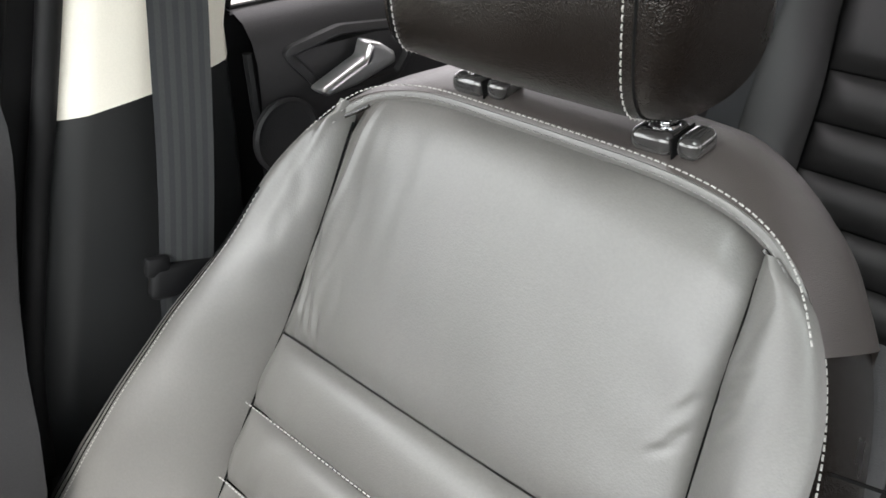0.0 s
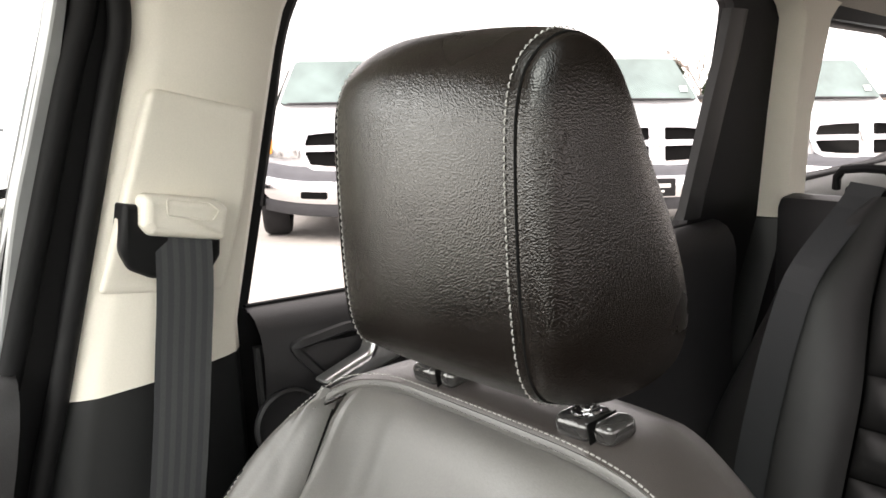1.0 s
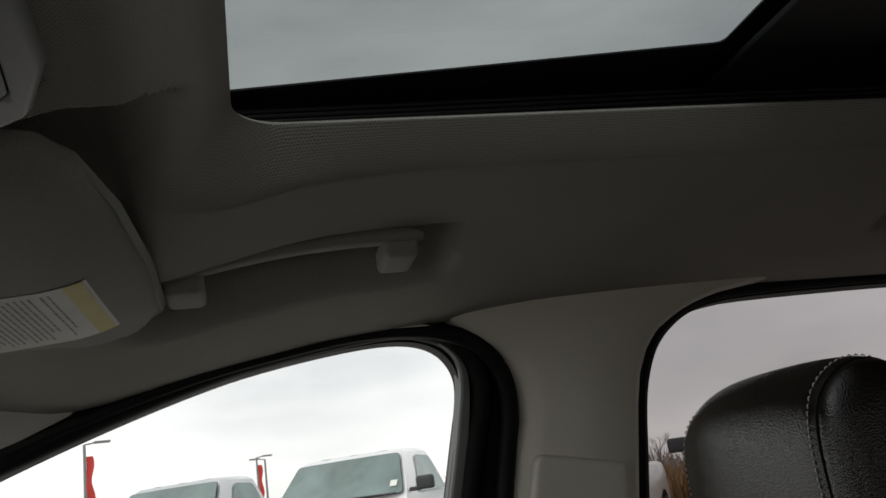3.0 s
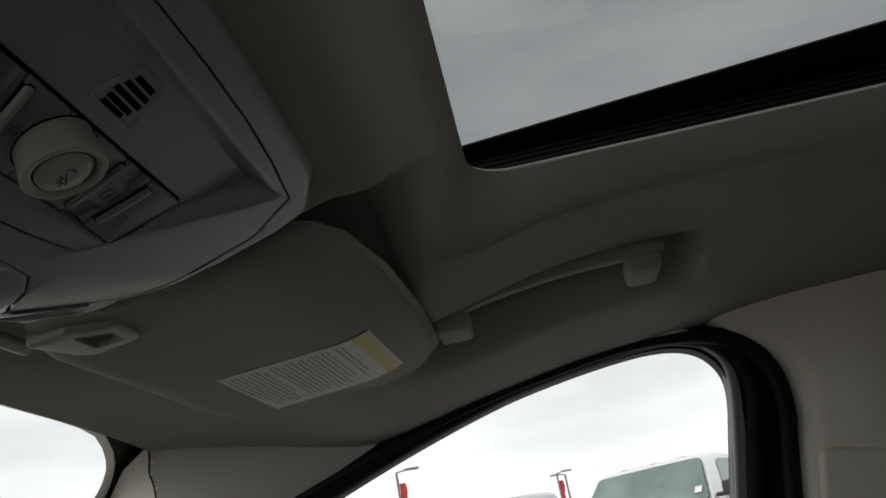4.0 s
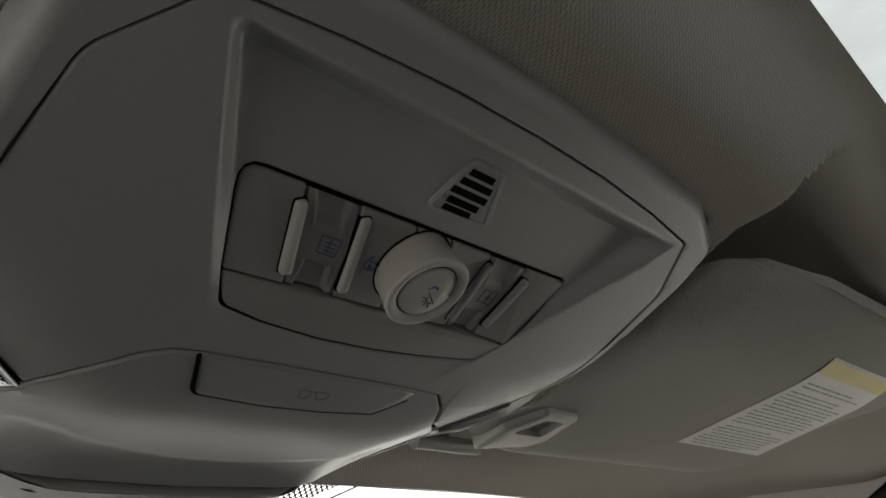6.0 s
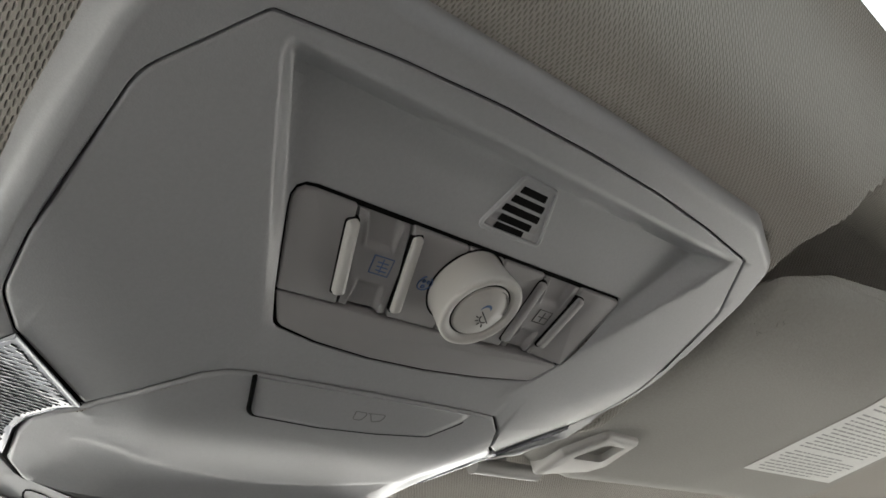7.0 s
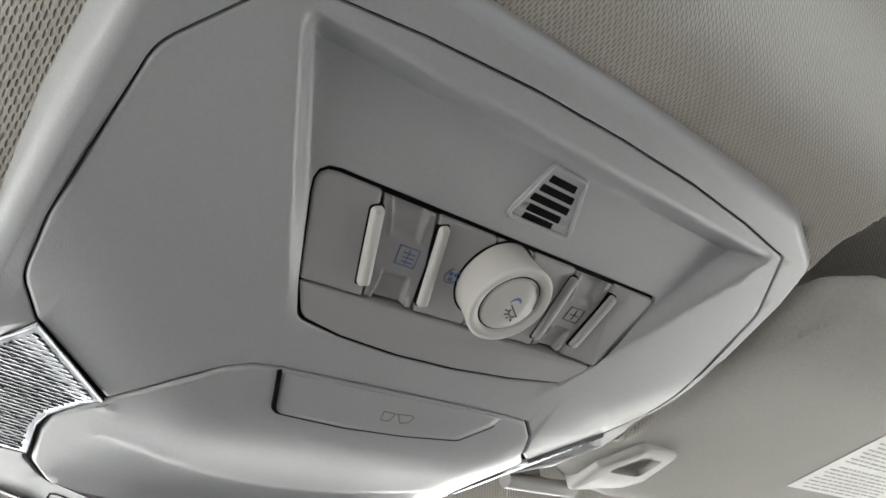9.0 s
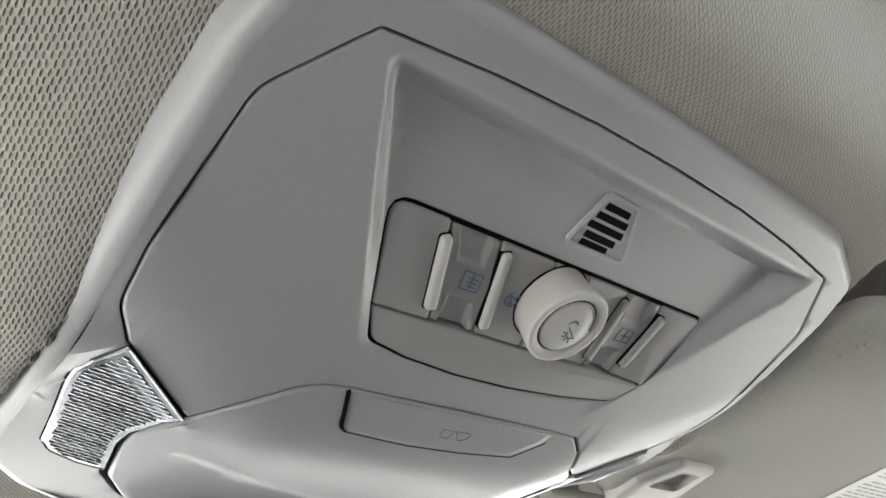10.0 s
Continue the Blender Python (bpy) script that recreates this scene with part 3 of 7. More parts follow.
l.new(vo.outputs["Distance"], lt.inputs[0])
l.new(lt.outputs[0], b.inputs["Alpha"])
bm = bmesh.new()
FRIT = [(-0.24, 1.4845), (0.238, 1.4845), (0.20, 1.472), (0.135, 1.4560), (0.09, 1.440), (-0.09, 1.440), (-0.135, 1.456), (-0.20, 1.472)]
sheet(bm, FRIT, [], lambda x, z, d: (x, screen_y(z) + 0.010, z + 0.006))
uv = bm.loops.layers.uv.new("UVMap")
for f in bm.faces:
    for lo in f.loops:
        c = lo.vert.co
        lo[uv].uv = ((c.x + 2 * c.z) * 0.7071, (c.x - 2 * c.z) * 0.7071)
ob = part("printed_dots", bm, M_DOTS, windscreen, "black dotted printing")
# Added tube that imitates the pale blur along the printing.
bm = bmesh.new()
tube(bm, [(x, screen_y(z) + 0.004, z) for x, z in ((0.239, 1.4850), (0.201, 1.4725), (0.136, 1.4565), (0.091, 1.4405))], 0.0007, 6)
part("dots_edge", bm, M_SATIN, windscreen, "satin tube imitating the printing's blurred edge")

A_IN = [(0, 0.637, 0.672, 1.4735), (0.10, 0.655, 0.706, 1.459), (0.3, 0.699, 0.745, 1.437), (0.5, 0.747, 0.818, 1.395), (0.75, 0.803, 0.978, 1.30), (1.0, 0.862, 1.35, 1.08)]
A_OUT = [(0, 0.657, 0.435, 1.431), (0.10, 0.660, 0.48, 1.413), (0.3, 0.668, 0.56, 1.380), (0.5, 0.68, 0.66, 1.335), (0.75, 0.70, 0.85, 1.245), (1.0, 0.73, 1.12, 1.105)]
for s in (1, -1):
    def on_a(t, q):
        """A place on the windscreen pillar: down along it, and across from the screen to the door."""
        a, c = Vector(curve_at(A_IN, t)), Vector(curve_at(A_OUT, t))
        p = a.lerp(c, q) + Vector((-0.6, 0.0, -0.4)).normalized() * (0.028 * math.sin(math.pi * q) ** 0.8 * fall(t * 2.3 + 0.05))
        return Vector((s * p.x, p.y, p.z))

    bm = bmesh.new()
    rows = []
    for k in range(61):
        a, c = on_a(k / 60, 0.0), on_a(k / 60, 1.0)
        rows.append([a + Vector((s * 0.03, 0.01, 0.01))] + [on_a(k / 60, j / 40) for j in range(41)] + [c + Vector((s * 0.03, 0.0, 0.002))])
    rows.insert(0, [Vector((p.x * 1.01, p.y - 0.03, p.z + 0.035)) for p in rows[0]])
    vs = quads(bm, rows)
    # lining cloth on the door side of the seam, bare plastic on the screen's side
    cloth = {vs[k][j] for k in range(62) for j in range(43) if (j - 1) / 40 > 1.1 * (k - 1) / 60 + 0.02}
    for f in bm.faces:
        f.material_index = 1 if sum(v in cloth for v in f.verts) > 2 else 0
    trim = tagged(part("pillar_trim", bm, [M_TRIM, M_CLOTH], angle=50), "pale windscreen pillar trim with lining cloth beside a seam", "pillar trim", group="windscreen pillar trims")
    bm = bmesh.new()
    tube(bm, [on_a(t, 1.1 * t + 0.02) for t in [0.01 + 0.02 * k for k in range(40)]], 0.0011, 6)
    part("seam", bm, M_BLACK, trim, "dark seam between plastic and cloth")

# Plain closing parts of the car out of view.
bm = bmesh.new()
box(bm, (0, -0.16, 0.32), (1.7, 3.3, 0.04), 0.01)
tagged(part("floor", bm, M_CARPET), "black carpeted car floor", "floor", kind="structure")
bm = bmesh.new()
box(bm, (0, 1.30, 0.70), (1.72, 0.30, 0.78), 0.03)
tagged(part("wall_front", bm, M_DARK), "plain dark bulkhead below the windscreen", "bulkhead", kind="structure")
bm = bmesh.new()
sheet(bm, [(-0.80, 0.33), (0.80, 0.33), (0.78, 1.1), (0.66, 1.48), (-0.66, 1.48), (-0.78, 1.1)], [rounded([(-0.56, 1.14), (0.56, 1.14), (0.48, 1.40), (-0.48, 1.40)], 0.05)], lambda x, z, d: (x, -1.72 - 0.35 * max(0, 1.15 - z) * 0 - d, z), 0.04)
tagged(part("wall_rear", bm, M_DARK), "plain dark tailgate with a window opening", "tailgate", kind="structure")
# Unseen pane, added with a dark tint to dim light from the rear.
bm = bmesh.new()
sheet(bm, rounded([(-0.57, 1.13), (0.57, 1.13), (0.49, 1.41), (-0.49, 1.41)], 0.05), [], lambda x, z, d: (x, -1.74, z))
ob = tagged(part("window_rear", bm, G_REAR), "unseen tailgate glass, tinted to dim the light from behind", "window", kind="structure")


# ---------------------------------------------------------------- middle pillar, doors and belts
def strip(bm, pts, width, thick, across, ribs=5):
    """Webbing: a thin band along points with raised ribs; across: its sideways direction at each point."""
    n = len(pts)
    prof = []
    for k in range(ribs * 2):
        a, b = k / (ribs * 2) - 0.5, (k + 1) / (ribs * 2) - 0.5
        h = 0.00045 if k % 2 else 0.0
        prof += [(a, h, k % 2), (b, h, k % 2)]
    rows_f, mats = [], [p[2] for p in prof]
    for i, p in enumerate(pts):
        p, a = Vector(p), Vector(across[i]).normalized()
        d = (Vector(pts[min(i + 1, n - 1)]) - Vector(pts[max(i - 1, 0)])).normalized()
        up = a.cross(d).normalized()
        rows_f.append(([p + a * (width * u) + up * (thick / 2 + h) for u, h, _ in prof], [p + a * (width * u) - up * (thick / 2) for u, h, _ in prof]))
    for which in (0, 1):
        vs = [[bm.verts.new(q) for q in r[which]] for r in rows_f]
        for i in range(n - 1):
            for j in range(len(prof) - 1):
                f = bm.faces.new((vs[i][j], vs[i + 1][j], vs[i + 1][j + 1], vs[i][j + 1]))
                f.material_index = mats[j]
    bmesh.ops.remove_doubles(bm, verts=bm.verts, dist=1e-7)


P_FRONT = [(0.60, 0.13), (0.82, 0.121), (1.083, 0.073), (1.20, 0.050), (1.347, 0.0225), (1.371, 0.0135), (1.41, 0.0125), (1.435, 0.022), (1.452, 0.037), (1.467, 0.056), (1.500, 0.09)]
P_REAR = [(0.60, -0.115), (0.97, -0.102), (1.108, -0.087), (1.295, -0.110), (1.370, -0.1195), (1.405, -0.1265), (1.430, -0.137), (1.450, -0.152), (1.464, -0.172), (1.474, -0.1905), (1.4825, -0.215), (1.4885, -0.240), (1.492, -0.278), (1.500, -0.33)]


def pillar_rows(z0, z1, steps, grow=0.0, low=False):
    rows = []
    for k in range(steps + 1):
        z = z0 + (z1 - z0) * k / steps
        f, = curve_at(P_FRONT, z)
        r, = curve_at(P_REAR, z)
        x = side_x(z) + 0.004 - 0.010 * max(0.0, (z - 1.415) / 0.08) ** 2
        top = fall((z - 1.40) / 0.09)
        deep = 0.022 * (1 - 0.55 * top)
        prof = [(f + 0.004, 0.035), (f + 0.001, 0.004), (f - 0.002, 0.0), (f - 0.009, -0.30 * deep), (f - 0.017, -0.54 * deep), (f - 0.0215, -0.66 * deep), (f - 0.028, -0.72 * deep)]
        for q in (0.25, 0.4, 0.5, 0.6, 0.75):
            y = (f - 0.028) + ((r + 0.022) - (f - 0.028)) * q
            prof.append((y, -0.72 * deep - 0.006 * math.sin(math.pi * q)))
        prof += [(r + 0.022, -0.72 * deep), (r + 0.012, -0.55 * deep), (r + 0.004, -0.1 * deep), (r, 0.010), (r - 0.001, 0.035)]
        lean = 0.14 * (k / steps if low else 1 - k / steps)
        rows.append([(x + d - grow, y, z + lean * (0.064 - y)) for y, d in prof])
    return rows


pillar = tagged(thing("pillar_trim", (0.70, 0, 0.6), "pale moulded middle pillar trim above a charcoal lower trim", "pillar trim"))
bm = bmesh.new()
quads(bm, pillar_rows(1.0785, 1.500, 88))
part("upper_trim", bm, M_TRIM, pillar, angle=28)
bm = bmesh.new()
quads(bm, pillar_rows(0.60, 1.0775, 24, -0.0015, True))
part("lower_trim", bm, M_DARKSIDE, pillar, "charcoal lower trim", angle=28)


def on_pillar(y, z, h):
    """A place h inward of the pillar's face."""
    return (side_x(z) - 0.0135 - h, y, z)


PLATE = rounded([(0.008, 1.343), (-0.086, 1.324), (-0.078, 1.250), (-0.060, 1.163), (0.050, 1.174), (0.031, 1.250)], [0.010, 0.008, 0.02, 0.006, 0.004, 0.05])
bm = bmesh.new()
pad(bm, PLATE, lambda y, z, h: on_pillar(y, z, (h - 0.004) * (0.35 + 0.65 * fall((z - 1.165) / 0.05))), 0.0135, 0.006, 5)
plate = part("adjuster_plate", bm, M_TRIM, pillar, "pale height adjuster plate", angle=50)
bm = bmesh.new()
COVER = rounded([(0.0215, 1.2585), (-0.042, 1.249), (-0.0525, 1.241), (-0.049, 1.2125), (0.015, 1.2225), (0.0225, 1.231)], [0.008, 0.006, 0.006, 0.005, 0.005, 0.005], 5)
pad(bm, COVER, lambda y, z, h: on_pillar(y, z, h), 0.030, 0.008, 5)
part("adjuster_grip", bm, M_TRIM, pillar, "pale adjuster grip with a pressed thumb recess", angle=45)
bm = bmesh.new()
THUMB = rounded([(0.003, 1.2535), (-0.033, 1.2475), (-0.043, 1.2395), (-0.037, 1.2315), (0.002, 1.2385)], 0.003)
pts = [on_pillar(y, z, 0.0302) for y, z in THUMB]
tube(bm, pts, 0.0009, 6, closed=True)
part("thumb_recess_edge", bm, M_TRIM, pillar)

belt = tagged(thing("seat_belt", (0.655, 0, 0.6), "charcoal seat belt with ribbed webbing hanging from its guide", "seat belt"))
bm = bmesh.new()
RING_OUT = rounded([(0.033, 1.250), (0.020, 1.248), (0.018, 1.226), (-0.051, 1.214), (-0.051, 1.198), (-0.042, 1.184), (-0.028, 1.180), (0.010, 1.184), (0.028, 1.193), (0.037, 1.210)], [0.003, 0.004, 0.006, 0.004, 0.008, 0.01, 0.01, 0.02, 0.014, 0.02], 5)
pad(bm, RING_OUT, lambda y, z, h: on_pillar(y, z, h - 0.006), 0.0235, 0.006, 4)
part("belt_guide", bm, M_BLACK, belt, "black belt guide loop")
bm = bmesh.new()
line = [(0.652, -0.0155, 1.232), (0.649, -0.0155, 1.206), (0.647, -0.0145, 1.18), (0.646, -0.009, 1.13), (0.646, -0.003, 1.06), (0.648, 0.004, 0.99), (0.652, 0.008, 0.95), (0.660, 0.012, 0.88), (0.668, 0.015, 0.70)]
tab, pts = [(-p[2], p[0], p[1]) for p in line], []
for k in range(60):
    z = 1.222 - k / 59 * 0.52
    x, y = smooth_at(tab, -z)
    pts.append((x, y, z))
strip(bm, pts, 0.0475, 0.0012, [(-0.18, -1, -0.05)] * len(pts))
part("webbing", bm, [M_BELT, M_BELT2], belt, "charcoal ribbed webbing", smooth=False)
bm = bmesh.new()
box(bm, (0, 0, 0), (0.014, 0.062, 0.030), 0.006, 3, Matrix.Translation((0.652, 0.014, 0.935)) @ Matrix.Rotation(radians(10), 4, "X"))
box(bm, (0, 0, 0), (0.010, 0.022, 0.018), 0.004, 2, Matrix.Translation((0.651, 0.036, 0.955)) @ Matrix.Rotation(radians(10), 4, "X"))
part("latch_tongue", bm, M_BLACK, belt, "dark latch tongue")

# Seals and the grey run of the front door's glass.
front_door = tagged(thing("door_1", (0.72, 0.6, 0.4), "charcoal front passenger door panel with a black window frame", "car door", group="doors on the passenger side"), kind="structure")
bm = bmesh.new()
rows = []
for y, z, w in spline([(0.131, 1.095, 0.024), (0.120, 1.16, 0.022), (0.107, 1.243, 0.019), (0.0935, 1.303, 0.0165), (0.080, 1.363, 0.0135), (0.0715, 1.405, 0.011), (0.0690, 1.425, 0.0095), (0.0705, 1.441, 0.008), (0.0770, 1.4525, 0.007), (0.0900, 1.4625, 0.005), (0.110, 1.4690, 0.0035)]):
    x = pane_x(z)
    up = fall((z - 1.43) / 0.03)
    ay, az = -(1 - up), up * 0.8
    rows.append([(x + 0.012, y - ay * 0.001, z), (x - 0.008, y + ay * 0.001, z + az * 0.001), (x - 0.010, y + ay * 0.003, z + az * 0.002), (x - 0.010, y + ay * w * 0.9, z + az * w * 0.9), (x - 0.007, y + ay * w, z + az * w), (x + 0.004, y + ay * (w + 0.001), z + az * (w + 0.001))])
quads(bm, rows)
part("glass_run", bm, M_GRAYSEAL, front_door, "grey glass run channel")
bm = bmesh.new()
tube(bm, spline([(pane_x(z) - 0.004, y, z) for y, z in ((0.118, 1.095), (0.095, 1.20), (0.063, 1.343), (0.048, 1.400), (0.0475, 1.425), (0.058, 1.452), (0.084, 1.473), (0.126, 1.4825), (0.184, 1.4790), (0.273, 1.4655), (0.33, 1.4515), (0.40, 1.4305), (0.47, 1.4065), (0.55, 1.377), (0.75, 1.294), (1.0, 1.176))]), 0.012, 12)
part("frame", bm, M_BLACK, front_door, "black door frame")
seal = spline([(0.131, 0.72, 0), (0.124, 0.85, 0), (0.099, 1.0, 0), (0.081, 1.083, 0), (0.0585, 1.20, 0), (0.0305, 1.347, 0), (0.0235, 1.380, 0), (0.0230, 1.41, 0), (0.0305, 1.4345, 0), (0.0455, 1.4535, 0), (0.0635, 1.4655, 0), (0.09, 1.4735, 0), (0.12, 1.4765, 0), (0.16, 1.4765, 0), (0.20, 1.4730, 0), (0.273, 1.4620, 0), (0.33, 1.4505, 0), (0.40, 1.4320, 0), (0.47, 1.4105, 0), (0.55, 1.3830, 0), (0.75, 1.303, 0), (1.0, 1.185, 0)])
bm = bmesh.new()
tube(bm, [(side_x(q.y) + 0.004, q.x, q.y) for q in seal], [0.0095 - 0.0040 * fall((q.x - 0.06) / 0.09) * fall((q.y - 1.30) / 0.1) for q in seal], 12)
part("door_seal", bm, M_BLACK, front_door, "black rubber door seal")
bm = bmesh.new()
tube(bm, [(side_x(q.y) - 0.001, q.x - 0.0015 + 0.0035 * fall((q.x - 0.05) / 0.06), q.y + 0.0045 * fall((q.x - 0.05) / 0.06)) for q in seal if q.y > 1.44], 0.0018, 8)
part("trim_bead", bm, M_TRIM, front_door, "pale bead along the lining's edge")


def door_panel(y0, y1, sill, slope=0.0, steps=26):
    """Moulded door panel below the glass: a rolled sill above a hollowed face."""
    rows = []
    for k in range(steps + 1):
        y = y0 + (y1 - y0) * k / steps
        zs = sill(y)
        prof = [(0.016, 0.000), (0.004, 0.003), (-0.012, 0.001), (-0.026, -0.006), (-0.037, -0.020), (-0.043, -0.040), (-0.044, -0.07), (-0.040, -0.11), (-0.038, -0.16), (-0.045, -0.22), (-0.062, -0.27), (-0.07, -0.32), (-0.06, -0.40), (-0.05, -0.62)]
        rows.append([(pane_x(zs) + d, y - 0.10 * h * slope * (1 - k / steps), zs + h) for d, h in prof])
    return rows


bm = bmesh.new()
quads(bm, door_panel(0.112, 1.15, lambda y: 1.110, 1.6))
part("door_panel", bm, M_DARK, front_door, angle=50)
bm = bmesh.new()
tube(bm, [(pane_x(1.11) - 0.001, y, 1.1125) for y in (0.13, 0.4, 0.8, 1.1)], 0.0035, 8)
part("sill_seal", bm, M_BLACK, front_door)
bm = bmesh.new()
for j, (wid, z) in enumerate(((0.006, 1.1485), (0.010, 1.1455), (0.013, 1.1422), (0.009, 1.139), (0.0135, 1.1358), (0.010, 1.1326), (0.006, 1.1296))):
    for c in range(3):
        y = 0.153 + (c - 1) * wid * 0.72
        h = 0.0012 if j % 2 else 0.0018
        quads(bm, [[(pane_x(z) + 0.0125, y + s * wid * 0.27, z + q * h / 2) for q in (-1, 1)] for s in (-1, 1)])
part("glass_stamp", bm, M_STAMP, front_door, "small printed glass stamp")

rear_door = tagged(thing("door_2", (0.72, -0.45, 0.4), "charcoal rear door panel with a satin release lever", "car door", group="doors on the passenger side"), kind="structure")
bm = bmesh.new()
sill_r = lambda y: 1.131 - 0.010 * (y + 0.1) + 0.06 * max(0.0, -0.55 - y) ** 1.2
quads(bm, door_panel(-0.098, -0.86, sill_r, steps=40))
part("door_panel", bm, M_DARK, rear_door, angle=50)
bm = bmesh.new()
tube(bm, [(pane_x(1.13) - 0.001, y, sill_r(y) + 0.002) for y in (-0.10, -0.25, -0.4, -0.6, -0.8)], 0.0035, 8)
part("sill_seal", bm, M_BLACK, rear_door)
bm = bmesh.new()
tube(bm, spline([(pane_x(z) - 0.001, y, z) for y, z in inset2(REAR_PANE, -0.010) if y > -0.77 and z > 1.13], 3), 0.0085, 10)
part("frame", bm, M_BLACK, rear_door, "black window seal")
bm = bmesh.new()
rows = []
for y, z in ((-0.806, 1.455), (-0.803, 1.40), (-0.794, 1.33), (-0.784, 1.24), (-0.776, 1.16)):
    x = pane_x(z)
    rows.append([(x + 0.008, y - 0.004, z), (x - 0.004, y - 0.008, z), (x - 0.006, y - 0.034, z), (x - 0.002, y - 0.050, z)])
quads(bm, rows)
part("glass_run", bm, M_DARKSIDE, rear_door, "charcoal rear run of the glass")


def on_door(y, z, h):
    return (0.676 - h, y, z)


BEZEL = rounded([(-0.118, 1.100), (-0.19, 1.112), (-0.268, 1.104), (-0.284, 1.070), (-0.262, 1.045), (-0.165, 1.050)], [0.010, 0.05, 0.02, 0.02, 0.016, 0.016], 6)
bm = bmesh.new()
rows = []
for ins, h in ((0.0, -0.004), (0.0, 0.004), (0.003, 0.006), (0.007, 0.006), (0.010, 0.002), (0.013, -0.010)):
    rows.append([on_door(y, z, h) for y, z in inset2(BEZEL, ins)])
quads(bm, rows, close_v=True)
part("handle_bezel", bm, M_DARK, rear_door, "charcoal oval bezel")
# Flat black sheet paints the shade of the hollow behind the lever.
bm = bmesh.new()
sheet(bm, inset2(BEZEL, 0.006), [], lambda y, z, d: on_door(y, z, -0.001))
part("handle_shade", bm, M_GAP, rear_door, "flat black sheet painting the shade in the handle's hollow")
bm = bmesh.new()
LEVER = rounded([(-0.1440, 1.0640), (-0.1540, 1.0570), (-0.1900, 1.0605), (-0.2370, 1.0720), (-0.2360, 1.0830), (-0.2190, 1.0945), (-0.2045, 1.0990), (-0.1990, 1.0840), (-0.1800, 1.0775)], [0.003, 0.003, 0.012, 0.006, 0.006, 0.004, 0.004, 0.008, 0.012], 4)
pad(bm, LEVER, lambda y, z, h: on_door(y, z, h), 0.030, 0.006, 4, base=0.010)
part("release_lever", bm, M_SATIN, rear_door, "satin silver release lever")
bm = bmesh.new()
rows = []
for r, h in ((0.036, 0.0), (0.036, 0.004), (0.033, 0.0055), (0.030, 0.004), (0.028, 0.003), (0.012, 0.003), (0.0, 0.003)):
    rows.append([on_door(-0.117 + r * math.cos(a), 1.024 + r * math.sin(a), h + 0.006) for a in [k * math.tau / 36 for k in range(36)]])
quads(bm, rows, close_v=True)
part("tweeter_cover", bm, M_DARK, rear_door, "round speaker cover")
bm = bmesh.new()
tube(bm, [(0.690, -0.098, 1.10), (0.688, -0.100, 1.05), (0.685, -0.106, 0.98), (0.683, -0.110, 0.90), (0.683, -0.112, 0.75)], 0.005, 8)
part("panel_edge", bm, M_BLACK, rear_door)

# Rear pillar trim, quarter trim
rear_pillar = tagged(thing("pillar_trim", (0.69, -1.0, 0.8), "pale rear pillar trim above dark plastic", "pillar trim"))


def c_row(z, deep):
    f, = curve_at([(0.7, -0.90), (1.148, -0.980), (1.31, -0.956), (1.455, -0.940), (1.50, -0.88)], z)
    r, = curve_at([(0.7, -1.15), (1.158, -1.048), (1.31, -1.022), (1.455, -1.030), (1.50, -1.09)], z)
    x = side_x(z) - 0.002
    return [(x + 0.03, f + 0.002, z), (x + 0.006, f, z), (x - deep, f - 0.012, z), (x - deep - 0.003, (f + r) / 2, z), (x - deep, r + 0.01, z), (x + 0.006, r, z), (x + 0.03, r - 0.004, z)]


bm = bmesh.new()
quads(bm, [c_row(1.150 + 0.35 * k / 20, 0.016) for k in range(21)])
part("upper_trim", bm, M_TRIM, rear_pillar, angle=30)
bm = bmesh.new()
quads(bm, [c_row(0.70 + 0.4485 * k / 10, 0.014) for k in range(11)])
part("lower_trim", bm, M_DARKSIDE, rear_pillar, "dark lower trim", angle=30)
bm = bmesh.new()
rows = []
for y, z in ((-1.03, 1.190), (-1.10, 1.196), (-1.25, 1.207), (-1.356, 1.215), (-1.46, 1.240), (-1.55, 1.262), (-1.64, 1.31), (-1.70, 1.36)):
    x = pane_x(z)
    rows.append([(x + 0.01, y, z + 0.006), (x - 0.015, y, z + 0.004), (x - 0.04, y, z - 0.006), (x - 0.055, y, z - 0.03), (x - 0.06, y, z - 0.08), (x - 0.06, y, z - 0.45)])
quads(bm, rows)
M_QUARTER = material("grey_quarter_trim", (0.20, 0.20, 0.195), 0.55, spots=0.06, spot_scale=8, bump=0.2, bump_scale=900, voronoi=True)
tagged(part("quarter_trim", bm, M_QUARTER, angle=50), "grey moulded trim below the quarter window", "side trim")
bm = bmesh.new()
tube(bm, [(pane_x(z) - 0.002, y, z) for y, z in inset2(QUARTER_PANE, -0.004)], 0.006, 8, closed=True)
tagged(part("window_seal", bm, M_BLACK), "black rubber seal round the quarter window", "seal")


# ---------------------------------------------------------------- front passenger seat
SEAT_X = 0.372
TILT = radians(24)
S_OUT = Vector((0, math.cos(TILT), math.sin(TILT)))


def seat_at(dx, z, out):
    """A place on the leaning seat back: sideways from its middle, at that height of its plane, out from the plane."""
    y = -0.10 + (1.11 - z) * math.tan(TILT)
    return Vector((SEAT_X + dx, y, z)) + S_OUT * out


